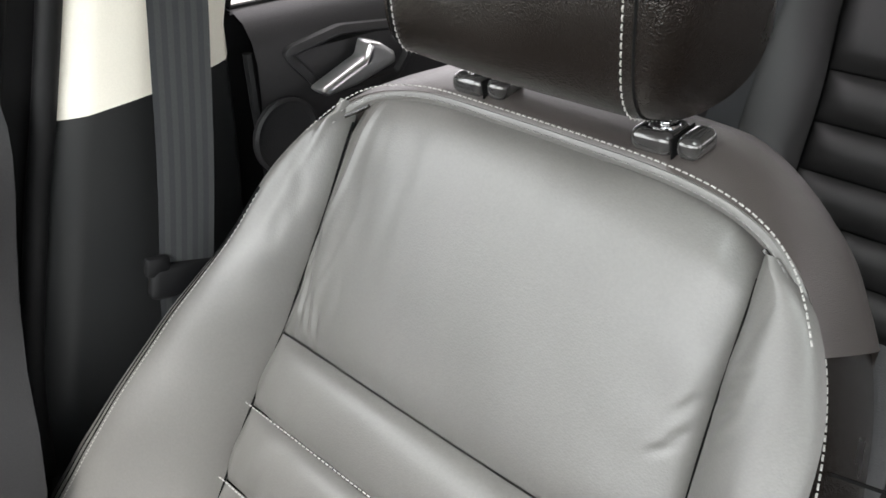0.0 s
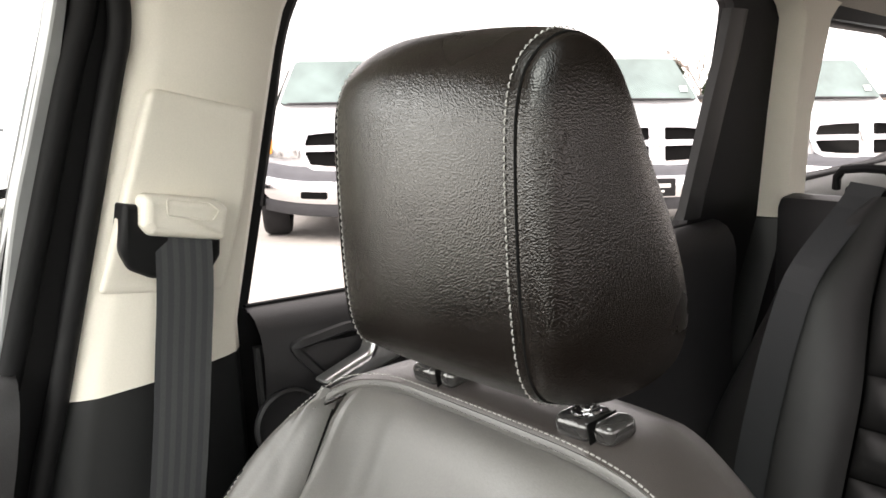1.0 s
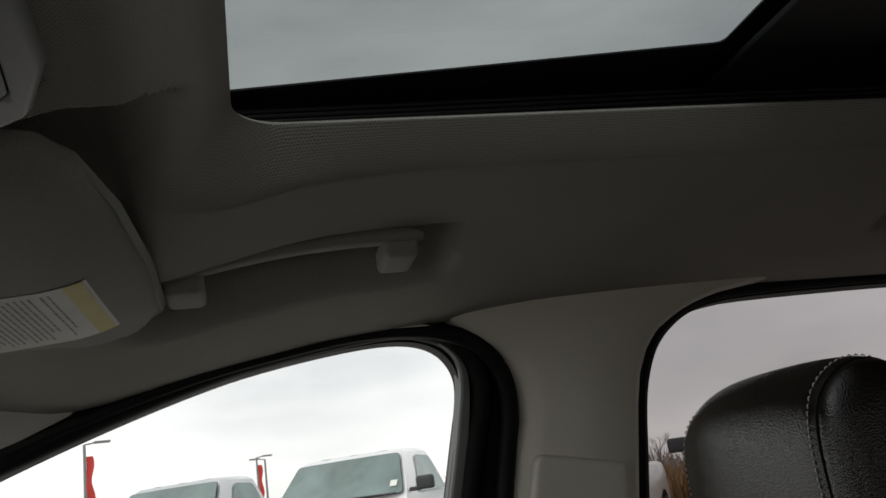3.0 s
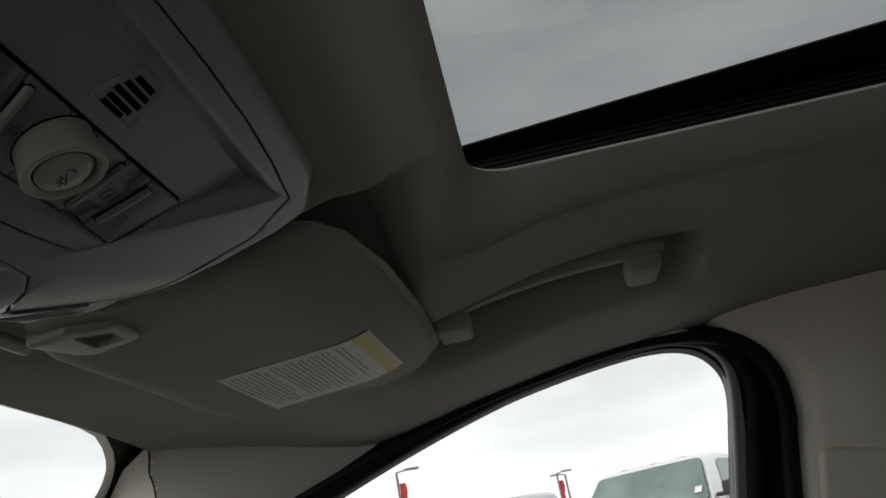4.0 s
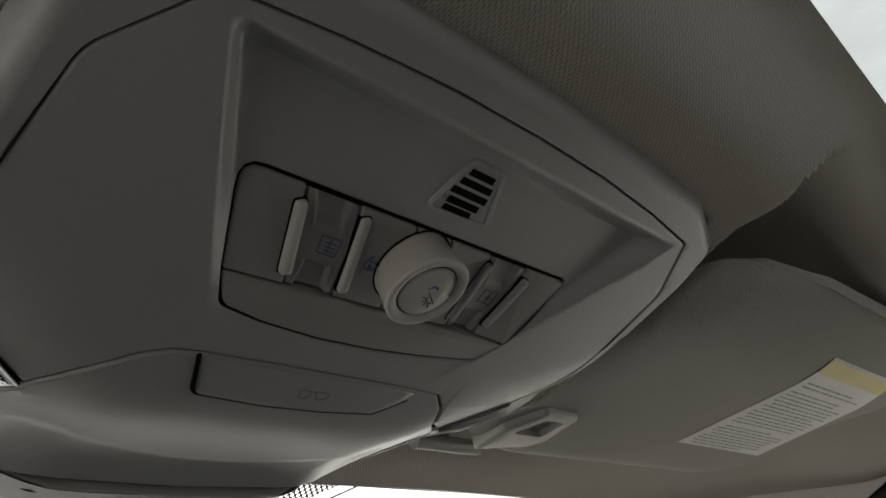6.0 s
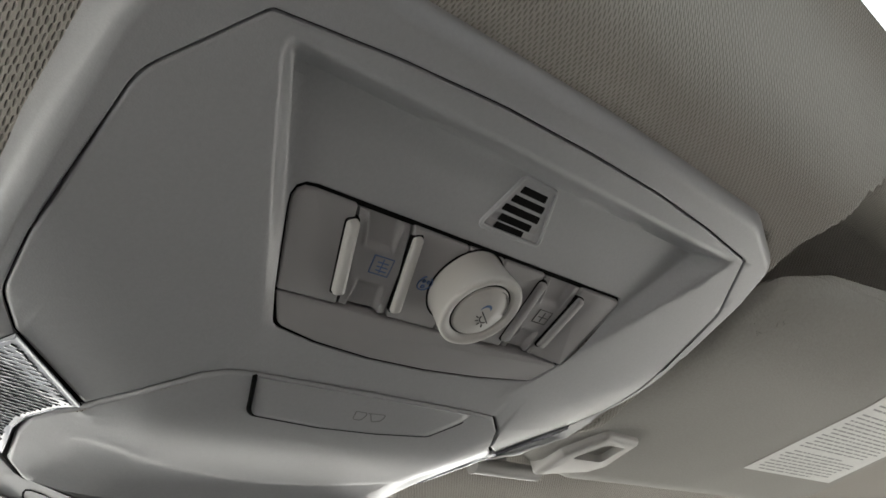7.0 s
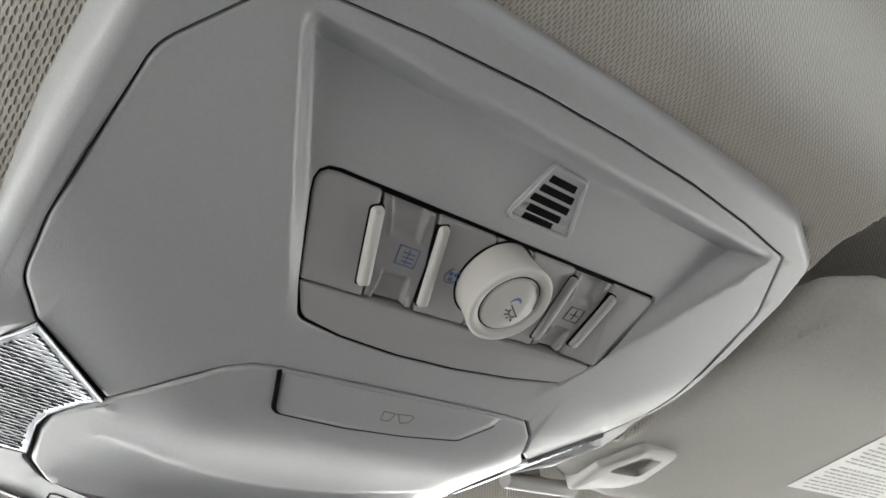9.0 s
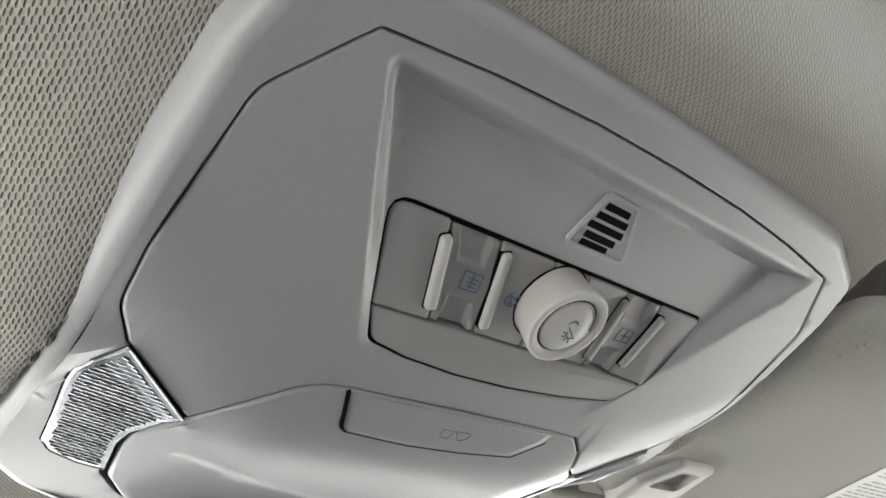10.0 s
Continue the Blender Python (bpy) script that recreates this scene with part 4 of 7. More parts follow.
INNER = [(0.45, 0.205), (0.70, 0.205), (0.755, 0.203), (0.845, 0.195), (0.917, 0.180), (1.00, 0.1725), (1.094, 0.169), (1.12, 0.165)]
OUTER = [(0.45, 0.37), (0.60, 0.36), (0.70, 0.335), (0.80, 0.297), (0.885, 0.266), (0.955, 0.248), (1.00, 0.239), (1.04, 0.226), (1.073, 0.206), (1.092, 0.190), (1.107, 0.165), (1.114, 0.13), (1.117, 0.10)]
SEAM_OUT = [(0.45, 0.075), (0.70, 0.070), (0.80, 0.064), (0.885, 0.050), (0.955, 0.038), (1.00, 0.027), (1.04, 0.017), (1.073, 0.007), (1.092, 0.003), (1.107, 0.0), (1.12, 0.0)]
BUMP = [(0.45, 0.030), (0.80, 0.026), (0.90, 0.020), (1.00, 0.012), (1.07, 0.005), (1.12, 0.002)]


def outer_at(s, z):
    """Half width of the seat back at its outer seam; the door side is narrowed towards the top to fit the camera's
    view.
    """
    return smooth_at(OUTER, z)[0] - (0.017 * fall((z - 0.88) / 0.10) if s > 0 else 0.0)


def pillow(u, v, lu, lv, h, soft):
    """Height over a panel of that size whose edges are sewn down."""
    d = min(u, 1 - u) * lu, min(v, 1 - v) * lv
    return h * (1 - math.exp(-d[0] / soft)) * (1 - math.exp(-d[1] / soft))


seat = tagged(thing("passenger_seat", (SEAT_X, 0.0, 0.36), "charcoal leather front passenger seat with pale contrast stitching", "car seat"))


# folds: middle, direction, half length, half width, depth
WRINKLES = [(0.158, 0.952, 8, 0.034, 0.0030, 0.0028), (0.148, 0.942, 14, 0.026, 0.0030, 0.0024), (0.137, 0.938, 20, 0.022, 0.0035, 0.0016), (0.164, 0.985, 3, 0.030, 0.0025, 0.0020), (0.118, 0.955, 10, 0.035, 0.0060, 0.0007),
            (-0.162, 0.990, -30, 0.012, 0.0026, 0.0011), (-0.157, 0.980, -40, 0.016, 0.0028, 0.0011), (-0.160, 1.006, -22, 0.014, 0.0026, 0.0010),
            (-0.184, 1.012, -32, 0.018, 0.0026, 0.0017), (-0.183, 1.024, -38, 0.016, 0.0026, 0.0015), (-0.186, 1.036, -42, 0.012, 0.0024, 0.0012), (-0.190, 1.000, -28, 0.014, 0.0026, 0.0010), (0.185, 1.02, 12, 0.03, 0.004, 0.0010), (0.19, 1.00, 6, 0.03, 0.004, 0.0009)]


def wrinkle(dx, z, cx, cz, turn, half, wide, depth):
    """One fold of the leather: a groove with a small ridge beside it."""
    a = radians(turn)
    along, across = (dx - cx) * math.sin(a) + (z - cz) * math.cos(a), (dx - cx) * math.cos(a) - (z - cz) * math.sin(a)
    if abs(along) > half or abs(across) > 4 * wide:
        return 0.0
    q = (across + 0.0015 * math.sin(along * 130)) / wide
    return -depth * (math.exp(-q * q) - 0.5 * math.exp(-(q - 1.8) ** 2)) * math.cos(along / half * math.pi / 2) ** 2


def creases(dx, z):
    """Fine folds of the leather near the seams."""
    q = noise.noise(Vector((dx * 60, z * 14, 3.1))) * 0.0010 + noise.noise(Vector((dx * 22, z * 30, 7.7))) * 0.0012
    near = math.exp(-((abs(dx) - 0.165) / 0.035) ** 2)
    fold = noise.noise(Vector((dx * 95 + z * 25, z * 9, 1.7))) ** 3 * 0.006 * near * (1 if dx > 0 else 0.4)
    return q * (0.35 + 1.2 * near) + fold + sum(wrinkle(dx, z, *w) for w in WRINKLES)


def panel_mesh(z0, z1, top=False, nu=56, nv=30, h=0.010):
    rows = []
    for i in range(nv + 1):
        v = i / nv
        row = []
        for j in range(nu + 1):
            u = j / nu
            z = z0 + (z1 - z0) * v
            w, = smooth_at(INNER, z)
            dx = (u * 2 - 1) * w
            if top:
                z = z - 0.013 * abs(u * 2 - 1) ** 4 * v
            o = pillow(u, v, 2 * w, z1 - z0, h, 0.010 if top else 0.007) + 0.004 * math.sin(math.pi * u) * (1 if top else 0.6)
            if not top:
                o += 0.003 * math.sin(math.pi * v)
            if top:
                o -= 0.011 * max(0.0, (v - 0.80) / 0.20) ** 2 * (1 - 0.5 * u)
                o -= 0.010 * max(0.0, (abs(u * 2 - 1) - 0.88) / 0.12) * max(0.0, (v - 0.82) / 0.18)
            row.append(seat_at(dx, z, o - 0.006 + creases(dx, z)))
        rows.append(row)
    bm = bmesh.new()
    quads(bm, rows)
    return bm


part("upper_insert", panel_mesh(0.9135, 1.1185, True, 170, 100, 0.0125), M_LEATHER, seat, angle=70)
ribs = [(0.846, 0.9115), (0.778, 0.844), (0.710, 0.776), (0.642, 0.708), (0.574, 0.640), (0.50, 0.572)]
for z0, z1 in ribs:
    part("insert_rib", panel_mesh(z0, z1, False, 56, 16, 0.013), M_LEATHER, seat, angle=70)
for s in (1, -1):
    rows = []
    for i in range(241):
        z = 0.46 + (1.094 - 0.46) * i / 240
        wi, = smooth_at(INNER, z)
        wo = outer_at(s, z)
        hb, so = smooth_at(BUMP, z)[0], smooth_at(SEAM_OUT, z)[0]
        wo = max(wo, wi + 0.002) + 0.003 + 0.005 * fall((z - 0.98) / 0.06)
        row = []
        for j in range(41):
            u = j / 40
            dx = wi + (wo - wi) * u
            o = so * u ** 0.9 + hb * math.sin(math.pi * u) ** 0.8 + pillow(u, 0.5, wo - wi, 1, 0.007, 0.005) - 0.006 + 0.0065 * u
            row.append(seat_at(s * dx, z, o + 1.6 * creases(s * dx, z)))
        rows.append(row)
    bm = bmesh.new()
    quads(bm, rows)
    bolster = part("side_bolster", bm, M_LEATHER, seat, angle=70)
    if s > 0:
        bm = bmesh.new()
        for j in (33, 35):
            tube(bm, [row[j] + S_OUT * 0.0002 for row in rows[:216:6]], 0.0008, 5)
        part("piping", bm, M_GAP, bolster, "dark sewn seam")
        bm = bmesh.new()
        stitches(bm, [row[31] + S_OUT * 0.0012 for row in rows[:216:6]])
        part("stitching", bm, M_STITCH, bolster, "pale grey stitching", smooth=False)
    # side cover behind the outer seam
    rows = []
    for i in range(61):
        z = 0.46 + (1.076 - 0.46) * i / 60
        wo = outer_at(s, z)
        so, = smooth_at(SEAM_OUT, z)
        row = []
        for dw, back in ((0.0, -0.0075), (0.004, -0.007), (0.012, -0.016), (0.016, -0.035), (0.016, -0.06), (0.012, -0.085), (0.002, -0.105), (-0.03, -0.118)):
            row.append(seat_at(s * (wo + dw * fall((1.125 - z) / 0.06) * (1 - 0.75 * fall((z - 0.85) / 0.1))), z, back + so * (1 + back / 0.118)))
        rows.append(row)
    bm = bmesh.new()
    quads(bm, rows)
    part("side_cover", bm, M_GRAIN, seat, "pebbled black leather side cover", angle=70)
for s in (1, -1):
    bm = bmesh.new()
    tube(bm, [seat_at(s * (smooth_at(INNER, z)[0] + 0.0006), z, -0.0048) for z in [0.48 + 0.012 * k for k in range(51)]], 0.0011, 6)
    part("seam", bm, M_GAP, seat, "dark seam beside the insert")
# padding under the covers, closing the corners between them
rows = []
for i in range(31):
    z = 0.88 + (1.106 - 0.88) * i / 30
    wi, wo, so = smooth_at(INNER, z)[0], smooth_at(OUTER, z)[0], smooth_at(SEAM_OUT, z)[0]
    wo = max(wo, wi + 0.004) - 0.016 * fall((z - 1.05) / 0.03) - 0.018 * fall((z - 0.88) / 0.10)
    rows.append([seat_at(k / 20 * wo, z, so * max(0.0, (abs(k / 20 * wo) - wi) / max(0.004, wo - wi)) - 0.0115) for k in range(-20, 21)])
bm = bmesh.new()
quads(bm, rows)
part("padding", bm, M_LEATHER, seat, angle=70)
# the top roll between the side covers
rows = []
TOPSEAM = []
SEAM_PATH = [(0.0, 0.0, 1.1175), (0.10, 0.10, 1.117), (0.13, 0.13, 1.114), (0.167, 0.165, 1.107), (0.20, 0.190, 1.092), (0.228, 0.206, 1.073), (0.262, 0.226, 1.04)]
for j in range(57):
    q = (j / 56 * 2 - 1) * 0.245
    s = 1 if q >= 0 else -1
    dx, z = smooth_at(SEAM_PATH, abs(q))
    dx = dx if abs(q) > 0.05 else abs(q)
    dx -= 0.017 * fall((abs(q) - 0.06) / 0.09) if s > 0 else 0.0
    TOPSEAM.append(seat_at(s * dx, z, 0.001 + smooth_at(SEAM_OUT, z)[0]))
    tilt = fall((abs(q) - 0.11) / 0.12)
    row = []
    for back, up in ((-0.030, -0.016), (-0.010, -0.008), (-0.003, -0.003), (0.000, 0.001), (-0.005, 0.0075), (-0.014, 0.0150), (-0.028, 0.0235), (-0.046, 0.0315), (-0.066, 0.0345), (-0.086, 0.027), (-0.104, 0.004), (-0.114, -0.05), (-0.116, -0.09)):
        up *= 1 - (0.45 if s > 0 else 0.85) * tilt * (up > 0)
        row.append(seat_at(s * (dx + tilt * 1.1 * max(0, up + 0.001) + tilt * 0.004), z + up * (1 - 0.65 * tilt * (up > 0)), back + smooth_at(SEAM_OUT, z)[0] * (1 + back / 0.118)))
    rows.append(row)
bm = bmesh.new()
quads(bm, rows)
part("top_roll", bm, M_ROLL, seat, "grey-brown leather top roll", angle=70)
bm = bmesh.new()
tube(bm, [p - S_OUT * 0.0048 - Vector((0, 0, 0.002)) for p in TOPSEAM], 0.0052, 8)
part("welt", bm, M_LEATHER, seat, "leather welt under the seam")
bm = bmesh.new()
quads(bm, [[seat_at(dx, z, -0.112) for dx in (-0.25, -0.12, 0, 0.12, 0.25)] for z in (0.46, 0.7, 0.9, 1.06)])
part("back_panel", bm, M_DARK, seat, "charcoal back panel")
bm = bmesh.new()
box(bm, (SEAT_X, 0.33, 0.50), (0.50, 0.50, 0.16), 0.05, 4)
part("cushion", bm, M_LEATHER, seat)
bm = bmesh.new()
box(bm, (SEAT_X, 0.30, 0.385), (0.42, 0.42, 0.09), 0.01, 2)
part("seat_base", bm, M_DARK, seat)
# stitching lines
bm = bmesh.new()
stitches(bm, [p + S_OUT * 0.002 + Vector((0, 0, 0.0045)) for p in TOPSEAM])
bm2 = bmesh.new()
stitches(bm2, [p + S_OUT * 0.0035 - Vector((0, 0, 0.004)) for p in TOPSEAM], radius=0.0005)
for s in (1, -1):
    lines = ([], [])
    for i in range(70):
        z = 0.50 + (1.08 - 0.50) * i / 69
        wo = outer_at(s, z)
        so, = smooth_at(SEAM_OUT, z)
        lines[0].append(seat_at(s * (wo - 0.006), z, so + 0.0022))
        lines[1].append(seat_at(s * (wo + 0.006), z, so - 0.0062))
    stitches(bm2, lines[0])
    stitches(bm, lines[1])
for z in (0.845, 0.777, 0.709, 0.641):
    w, = smooth_at(INNER, z)
    stitches(bm, [seat_at(-w + 2 * w * k / 30, z + 0.0045, 0.0035) for k in range(31)])
st = part("stitching", bm, M_STITCH, seat, "pale grey stitching", smooth=False)
st["kind"] = "stuff"
st = part("seam_stitching", bm2, M_THREAD, seat, "grey seam stitching", smooth=False)
st["kind"] = "stuff"
for s in (1, -1):
    bm = bmesh.new()
    tube(bm, [seat_at(s * outer_at(s, 0.5 + 0.0085 * k), 0.5 + 0.0085 * k, smooth_at(SEAM_OUT, 0.5 + 0.0085 * k)[0] - 0.003) for k in range(71)], 0.0017, 6)
    part("piping", bm, M_GRAIN, seat, "black seam piping")
bm = bmesh.new()
tube(bm, [seat_at(-smooth_at(OUTER, 1.005)[0] - d * 0.16, 1.005 - 0.0 * d, -0.008 - d * 0.10) for d in (0.0, 0.15, 0.5, 1.0)], 0.0011, 6)
part("side_seam", bm, M_GAP, seat)

# Head restraint with its posts and guides
HR_PROFILE = [(-0.080, 1.153), (-0.066, 1.159), (-0.056, 1.176), (-0.0505, 1.210), (-0.0475, 1.250), (-0.046, 1.290), (-0.047, 1.322), (-0.053, 1.345), (-0.066, 1.360), (-0.083, 1.3675), (-0.101, 1.366),
              (-0.115, 1.356), (-0.126, 1.336), (-0.138, 1.309), (-0.153, 1.281), (-0.169, 1.252), (-0.182, 1.220), (-0.189, 1.192), (-0.187, 1.172), (-0.175, 1.157), (-0.152, 1.149), (-0.125, 1.1465), (-0.100, 1.148)]


def hr_loop(n=92):
    pts = HR_PROFILE
    m = len(pts)
    out = []
    for k in range(n):
        s = k / n * m
        i, f = int(s), s - int(s)
        p = [Vector(pts[(i + o) % m]) for o in (-1, 0, 1, 2)]
        q = 0.5 * ((2 * p[1]) + (p[2] - p[0]) * f + (2 * p[0] - 5 * p[1] + 4 * p[2] - p[3]) * f * f + (3 * p[1] - p[0] - 3 * p[2] + p[3]) * f ** 3)
        out.append(q)
    return out


HR_LOOP = hr_loop()
HR_MID = Vector((-0.115, 1.252))
HR_HALF = 0.1215
HR_SEAM = 0.100


def hr_section(dx):
    """The restraint's outline at a distance sideways from its middle."""
    a = abs(dx)
    if a <= HR_SEAM:
        scale = 1.0 + 0.012 * (1 - (a / HR_SEAM) ** 2) - 0.016 * fall((a - HR_SEAM + 0.007) / 0.007)
    else:
        t = (a - HR_SEAM) / (HR_HALF - HR_SEAM)
        scale = 0.984 * (max(0.004, 1 - t ** 3.0)) ** 0.34
    out = []
    for q in HR_LOOP:
        d = (q - HR_MID) * scale
        up = max(0.0, (q.y - 1.30) / 0.07)
        z = HR_MID.y + d.y - (0.014 if dx > 0 else 0.004) * (a / 0.1) ** 3 * fall(up)
        front = max(0.0, (q.x + 0.09) / 0.06)
        y = HR_MID.x + d.x + 0.004 * (1 - (a / 0.1) ** 2) * fall(front) * (1 if a < HR_SEAM else 0)
        y -= (0.012 * (dx / 0.1) ** 2 * fall(front)) if dx > 0 else 0.0
        out.append((SEAT_X + 0.002 + dx * (0.93 if dx > 0 else 1.0), y, z))
    return out


bm = bmesh.new()
N_MID = 40
quads(bm, [hr_section(-HR_SEAM + 2 * HR_SEAM * k / N_MID) for k in range(N_MID + 1)], close_v=True)
restraint = part("head_restraint", bm, M_GRAIN, seat, "pebbled black leather head restraint", angle=80)
for s in (1, -1):
    bm = bmesh.new()
    vs = quads(bm, [hr_section(s * (HR_SEAM + 0.0004 + (HR_HALF - HR_SEAM - 0.0004) * math.sin(k / 16 * math.pi / 2))) for k in range(17)], close_v=True)
    bm.faces.new(vs[-1])
    part("side_panel", bm, M_GRAIN, restraint, angle=80)
    bm = bmesh.new()
    tube(bm, hr_section(s * (HR_SEAM + 0.0003)), 0.0010, 6, closed=True, up=(1, 0, 0))
    part("piping", bm, M_GAP, restraint)
bm = bmesh.new()
for s in (1, -1):
    loop = [Vector(p) for p in hr_section(s * (HR_SEAM - 0.0062))]
    mid = Vector((SEAT_X, HR_MID.x, HR_MID.y))
    half = loop[-6:] + loop[:52]
    pts = []
    for p in half:
        d = (p - mid)
        d.x = 0
        pts.append(p + d.normalized() * 0.0003)
    stitches(bm, pts, lift=lambda p: (0.0, p.y - mid.y, p.z - mid.z))
ob = part("stitching", bm, M_STITCH, restraint, "pale grey stitching", smooth=False)
ob["kind"] = "stuff"
for dx in (0.063, -0.085):
    bm = bmesh.new()
    tube(bm, [(SEAT_X + dx, -0.122, 1.09), (SEAT_X + dx, -0.1215, 1.13), (SEAT_X + dx, -0.120, 1.18)], 0.0058, 14)
    part("post", bm, M_CHROME, seat, "chrome post")
    m = Matrix.Translation((SEAT_X + dx, -0.1205, 1.1300)) @ Matrix.Rotation(radians(-8), 4, "X") @ Matrix.Rotation(radians(4), 4, "Y")
    bm = bmesh.new()
    box(bm, (0.003, 0, 0), (0.030, 0.030, 0.0165), 0.0072, 6, m)
    guide = part("post_guide", bm, M_GUIDE, seat, "glossy black post guide")
    bm = bmesh.new()
    box(bm, (-0.0205, -0.001, -0.0006), (0.0165, 0.027, 0.0150), 0.0062, 6, m)
    part("release_button", bm, M_GUIDE, guide)
    bm = bmesh.new()
    box(bm, (-0.0121, 0, -0.0008), (0.0012, 0.0265, 0.0135), 0.0005, 1, m)
    part("gap", bm, M_GAP, guide)
    bm = bmesh.new()
    tube(bm, [m @ Vector((0.0085 * math.cos(a), 0.0085 * math.sin(a), 0.0078)) for a in [math.tau * k / 20 for k in range(20)]], 0.0012, 6, closed=True)
    part("collar", bm, M_CHROME, guide, "bright collar round the post")


# ---------------------------------------------------------------- rear bench
bench = tagged(thing("rear_seat", (0.3, -0.95, 0.36), "black leather rear seat back with ribbed inserts", "car seat"))
R_TILT = radians(17)
R_OUT = Vector((0, math.cos(R_TILT), math.sin(R_TILT)))


def bench_at(x, z, out):
    return Vector((x, -0.90 + (1.20 - z) * math.tan(R_TILT), z)) + R_OUT * out


B_IN = [(0.40, 0.480), (0.63, 0.466), (0.80, 0.458), (0.95, 0.458), (1.07, 0.472), (1.21, 0.467)]
B_OUT = [(0.40, 0.70), (0.75, 0.685), (0.895, 0.655), (1.05, 0.602), (1.12, 0.585), (1.165, 0.555), (1.195, 0.515), (1.203, 0.48)]
rows = []
for i in range(61):
    z = 0.42 + (1.2 - 0.42) * i / 60
    a, = smooth_at(B_IN, z)
    b, = smooth_at(B_OUT, z)
    b = max(b, a + 0.01)
    row = []
    for j in range(25):
        u = j / 24
        o = 0.055 * math.sin(math.pi * (u * 0.92 + 0.03)) ** 0.8 * fall((1.24 - z) / 0.2) + pillow(u, 0.5, b - a, 1, 0.01, 0.008) - 0.008
        row.append(bench_at(a + (b - a) * u, z, o))
    row += [bench_at(b + 0.012, z, -0.03), bench_at(b + 0.012, z, -0.10)]
    rows.append(row)
bm = bmesh.new()
quads(bm, rows)
part("side_bolster", bm, M_BENCH, bench, angle=70)
for k, (z0, z1) in enumerate(((0.981, 1.195), (0.9155, 0.979), (0.8535, 0.9135), (0.7935, 0.8515), (0.7335, 0.7915), (0.6735, 0.7315), (0.50, 0.6715))):
    rows = []
    for i in range(17):
        v = i / 16
        z = z0 + (z1 - z0) * v
        w, = smooth_at(B_IN, z)
        row = []
        for j in range(41):
            u = j / 40
            o = pillow(u, v, 0.8, z1 - z0, 0.016, 0.010) - 0.008
            if k == 0:
                o -= 0.03 * max(0, v - 0.9) / 0.1
            row.append(bench_at(-0.25 + (w + 0.25) * u, z, o))
        rows.append(row)
    bm = bmesh.new()
    quads(bm, rows)
    part("insert_rib", bm, M_BENCH, bench, angle=70)
bm = bmesh.new()
quads(bm, [[bench_at(x, 1.197 + h, o) for o, h in ((0.0, -0.004), (-0.02, 0.006), (-0.06, 0.008), (-0.11, 0.0), (-0.13, -0.03))] for x in (-0.25, 0.0, 0.3, 0.5, 0.54)])
part("top_roll", bm, M_BENCH, bench)
bm = bmesh.new()
box(bm, (0.2, -0.98, 0.80), (0.95, 0.05, 0.78), 0.02, 2, Matrix.Translation((0, 0, 0)))
part("back_panel", bm, M_DARK, bench)
bm = bmesh.new()
box(bm, (0.2, -0.62, 0.44), (0.95, 0.52, 0.20), 0.06, 4)
part("cushion", bm, M_BENCH, bench)
rbelt = tagged(thing("seat_belt", (0.6, -0.9, 0.5), "charcoal rear seat belt through a black shoulder guide", "seat belt"))
BELT_X = [(-1.22, 0.500), (-1.177, 0.5175), (-1.10, 0.535), (-1.03, 0.545), (-0.97, 0.550), (-0.88, 0.552), (-0.70, 0.548)]
bm = bmesh.new()
path = []
for k in range(30):
    t = k / 29
    z = 1.215 - 0.50 * t
    x, = smooth_at(BELT_X, -z)
    path.append(tuple(bench_at(x, z, 0.004 + 0.060 * fall(t * 3.2))))
strip(bm, path, 0.047, 0.0012, [(-1, 0, -0.12)] * 30, 3)
part("webbing", bm, [M_BELT, M_BELT], rbelt, smooth=False)
bm = bmesh.new()
g = [(0.460, -0.905, 1.210), (0.468, -0.902, 1.226), (0.482, -0.900, 1.237), (0.510, -0.898, 1.238), (0.538, -0.898, 1.235), (0.547, -0.900, 1.224), (0.550, -0.905, 1.208)]
tube(bm, g, 0.006, 8)
tube(bm, [(0.458, -0.915, 1.205), (0.540, -0.915, 1.205)], 0.006, 8)
part("shoulder_guide", bm, M_BLACK, rbelt, "black shoulder belt guide")


# ---------------------------------------------------------------- overhead console
C_ANG = math.atan(0.32)
C_O = Vector((0, 0.355, 1.478))
C_V = Vector((0, math.cos(C_ANG), -math.sin(C_ANG)))
C_W = Vector((0, -math.sin(C_ANG), -math.cos(C_ANG)))


def con(u, v, w=0.0):
    """A place on the console, in millimetres: across, forward along its face, down out of it."""
    d = (abs(u) - 93.6) * 0.62 + (v - 127) * 0.78
    a = 6.5 * min(1.0, max(0.0, (d + 28) / 28)) ** 2 * fall((abs(u) - 55) / 30)
    if a:
        # the lamp corners curl up, shifted per side to fit the camera's view
        u, v, w = (u + 0.5 * a, v + 0.9 * a, w - a) if u < 0 else (u - 0.15 * a, v + 0.4 * a, w - a)
    return C_O + Vector((u / 1000, 0, 0)) + C_V * (v / 1000) + C_W * (w / 1000)


def mirror(pts):
    """A closed outline from its right half, listed from the middle outwards."""
    return pts + [(-u, v) for u, v in reversed(pts) if abs(u) > 1e-6]


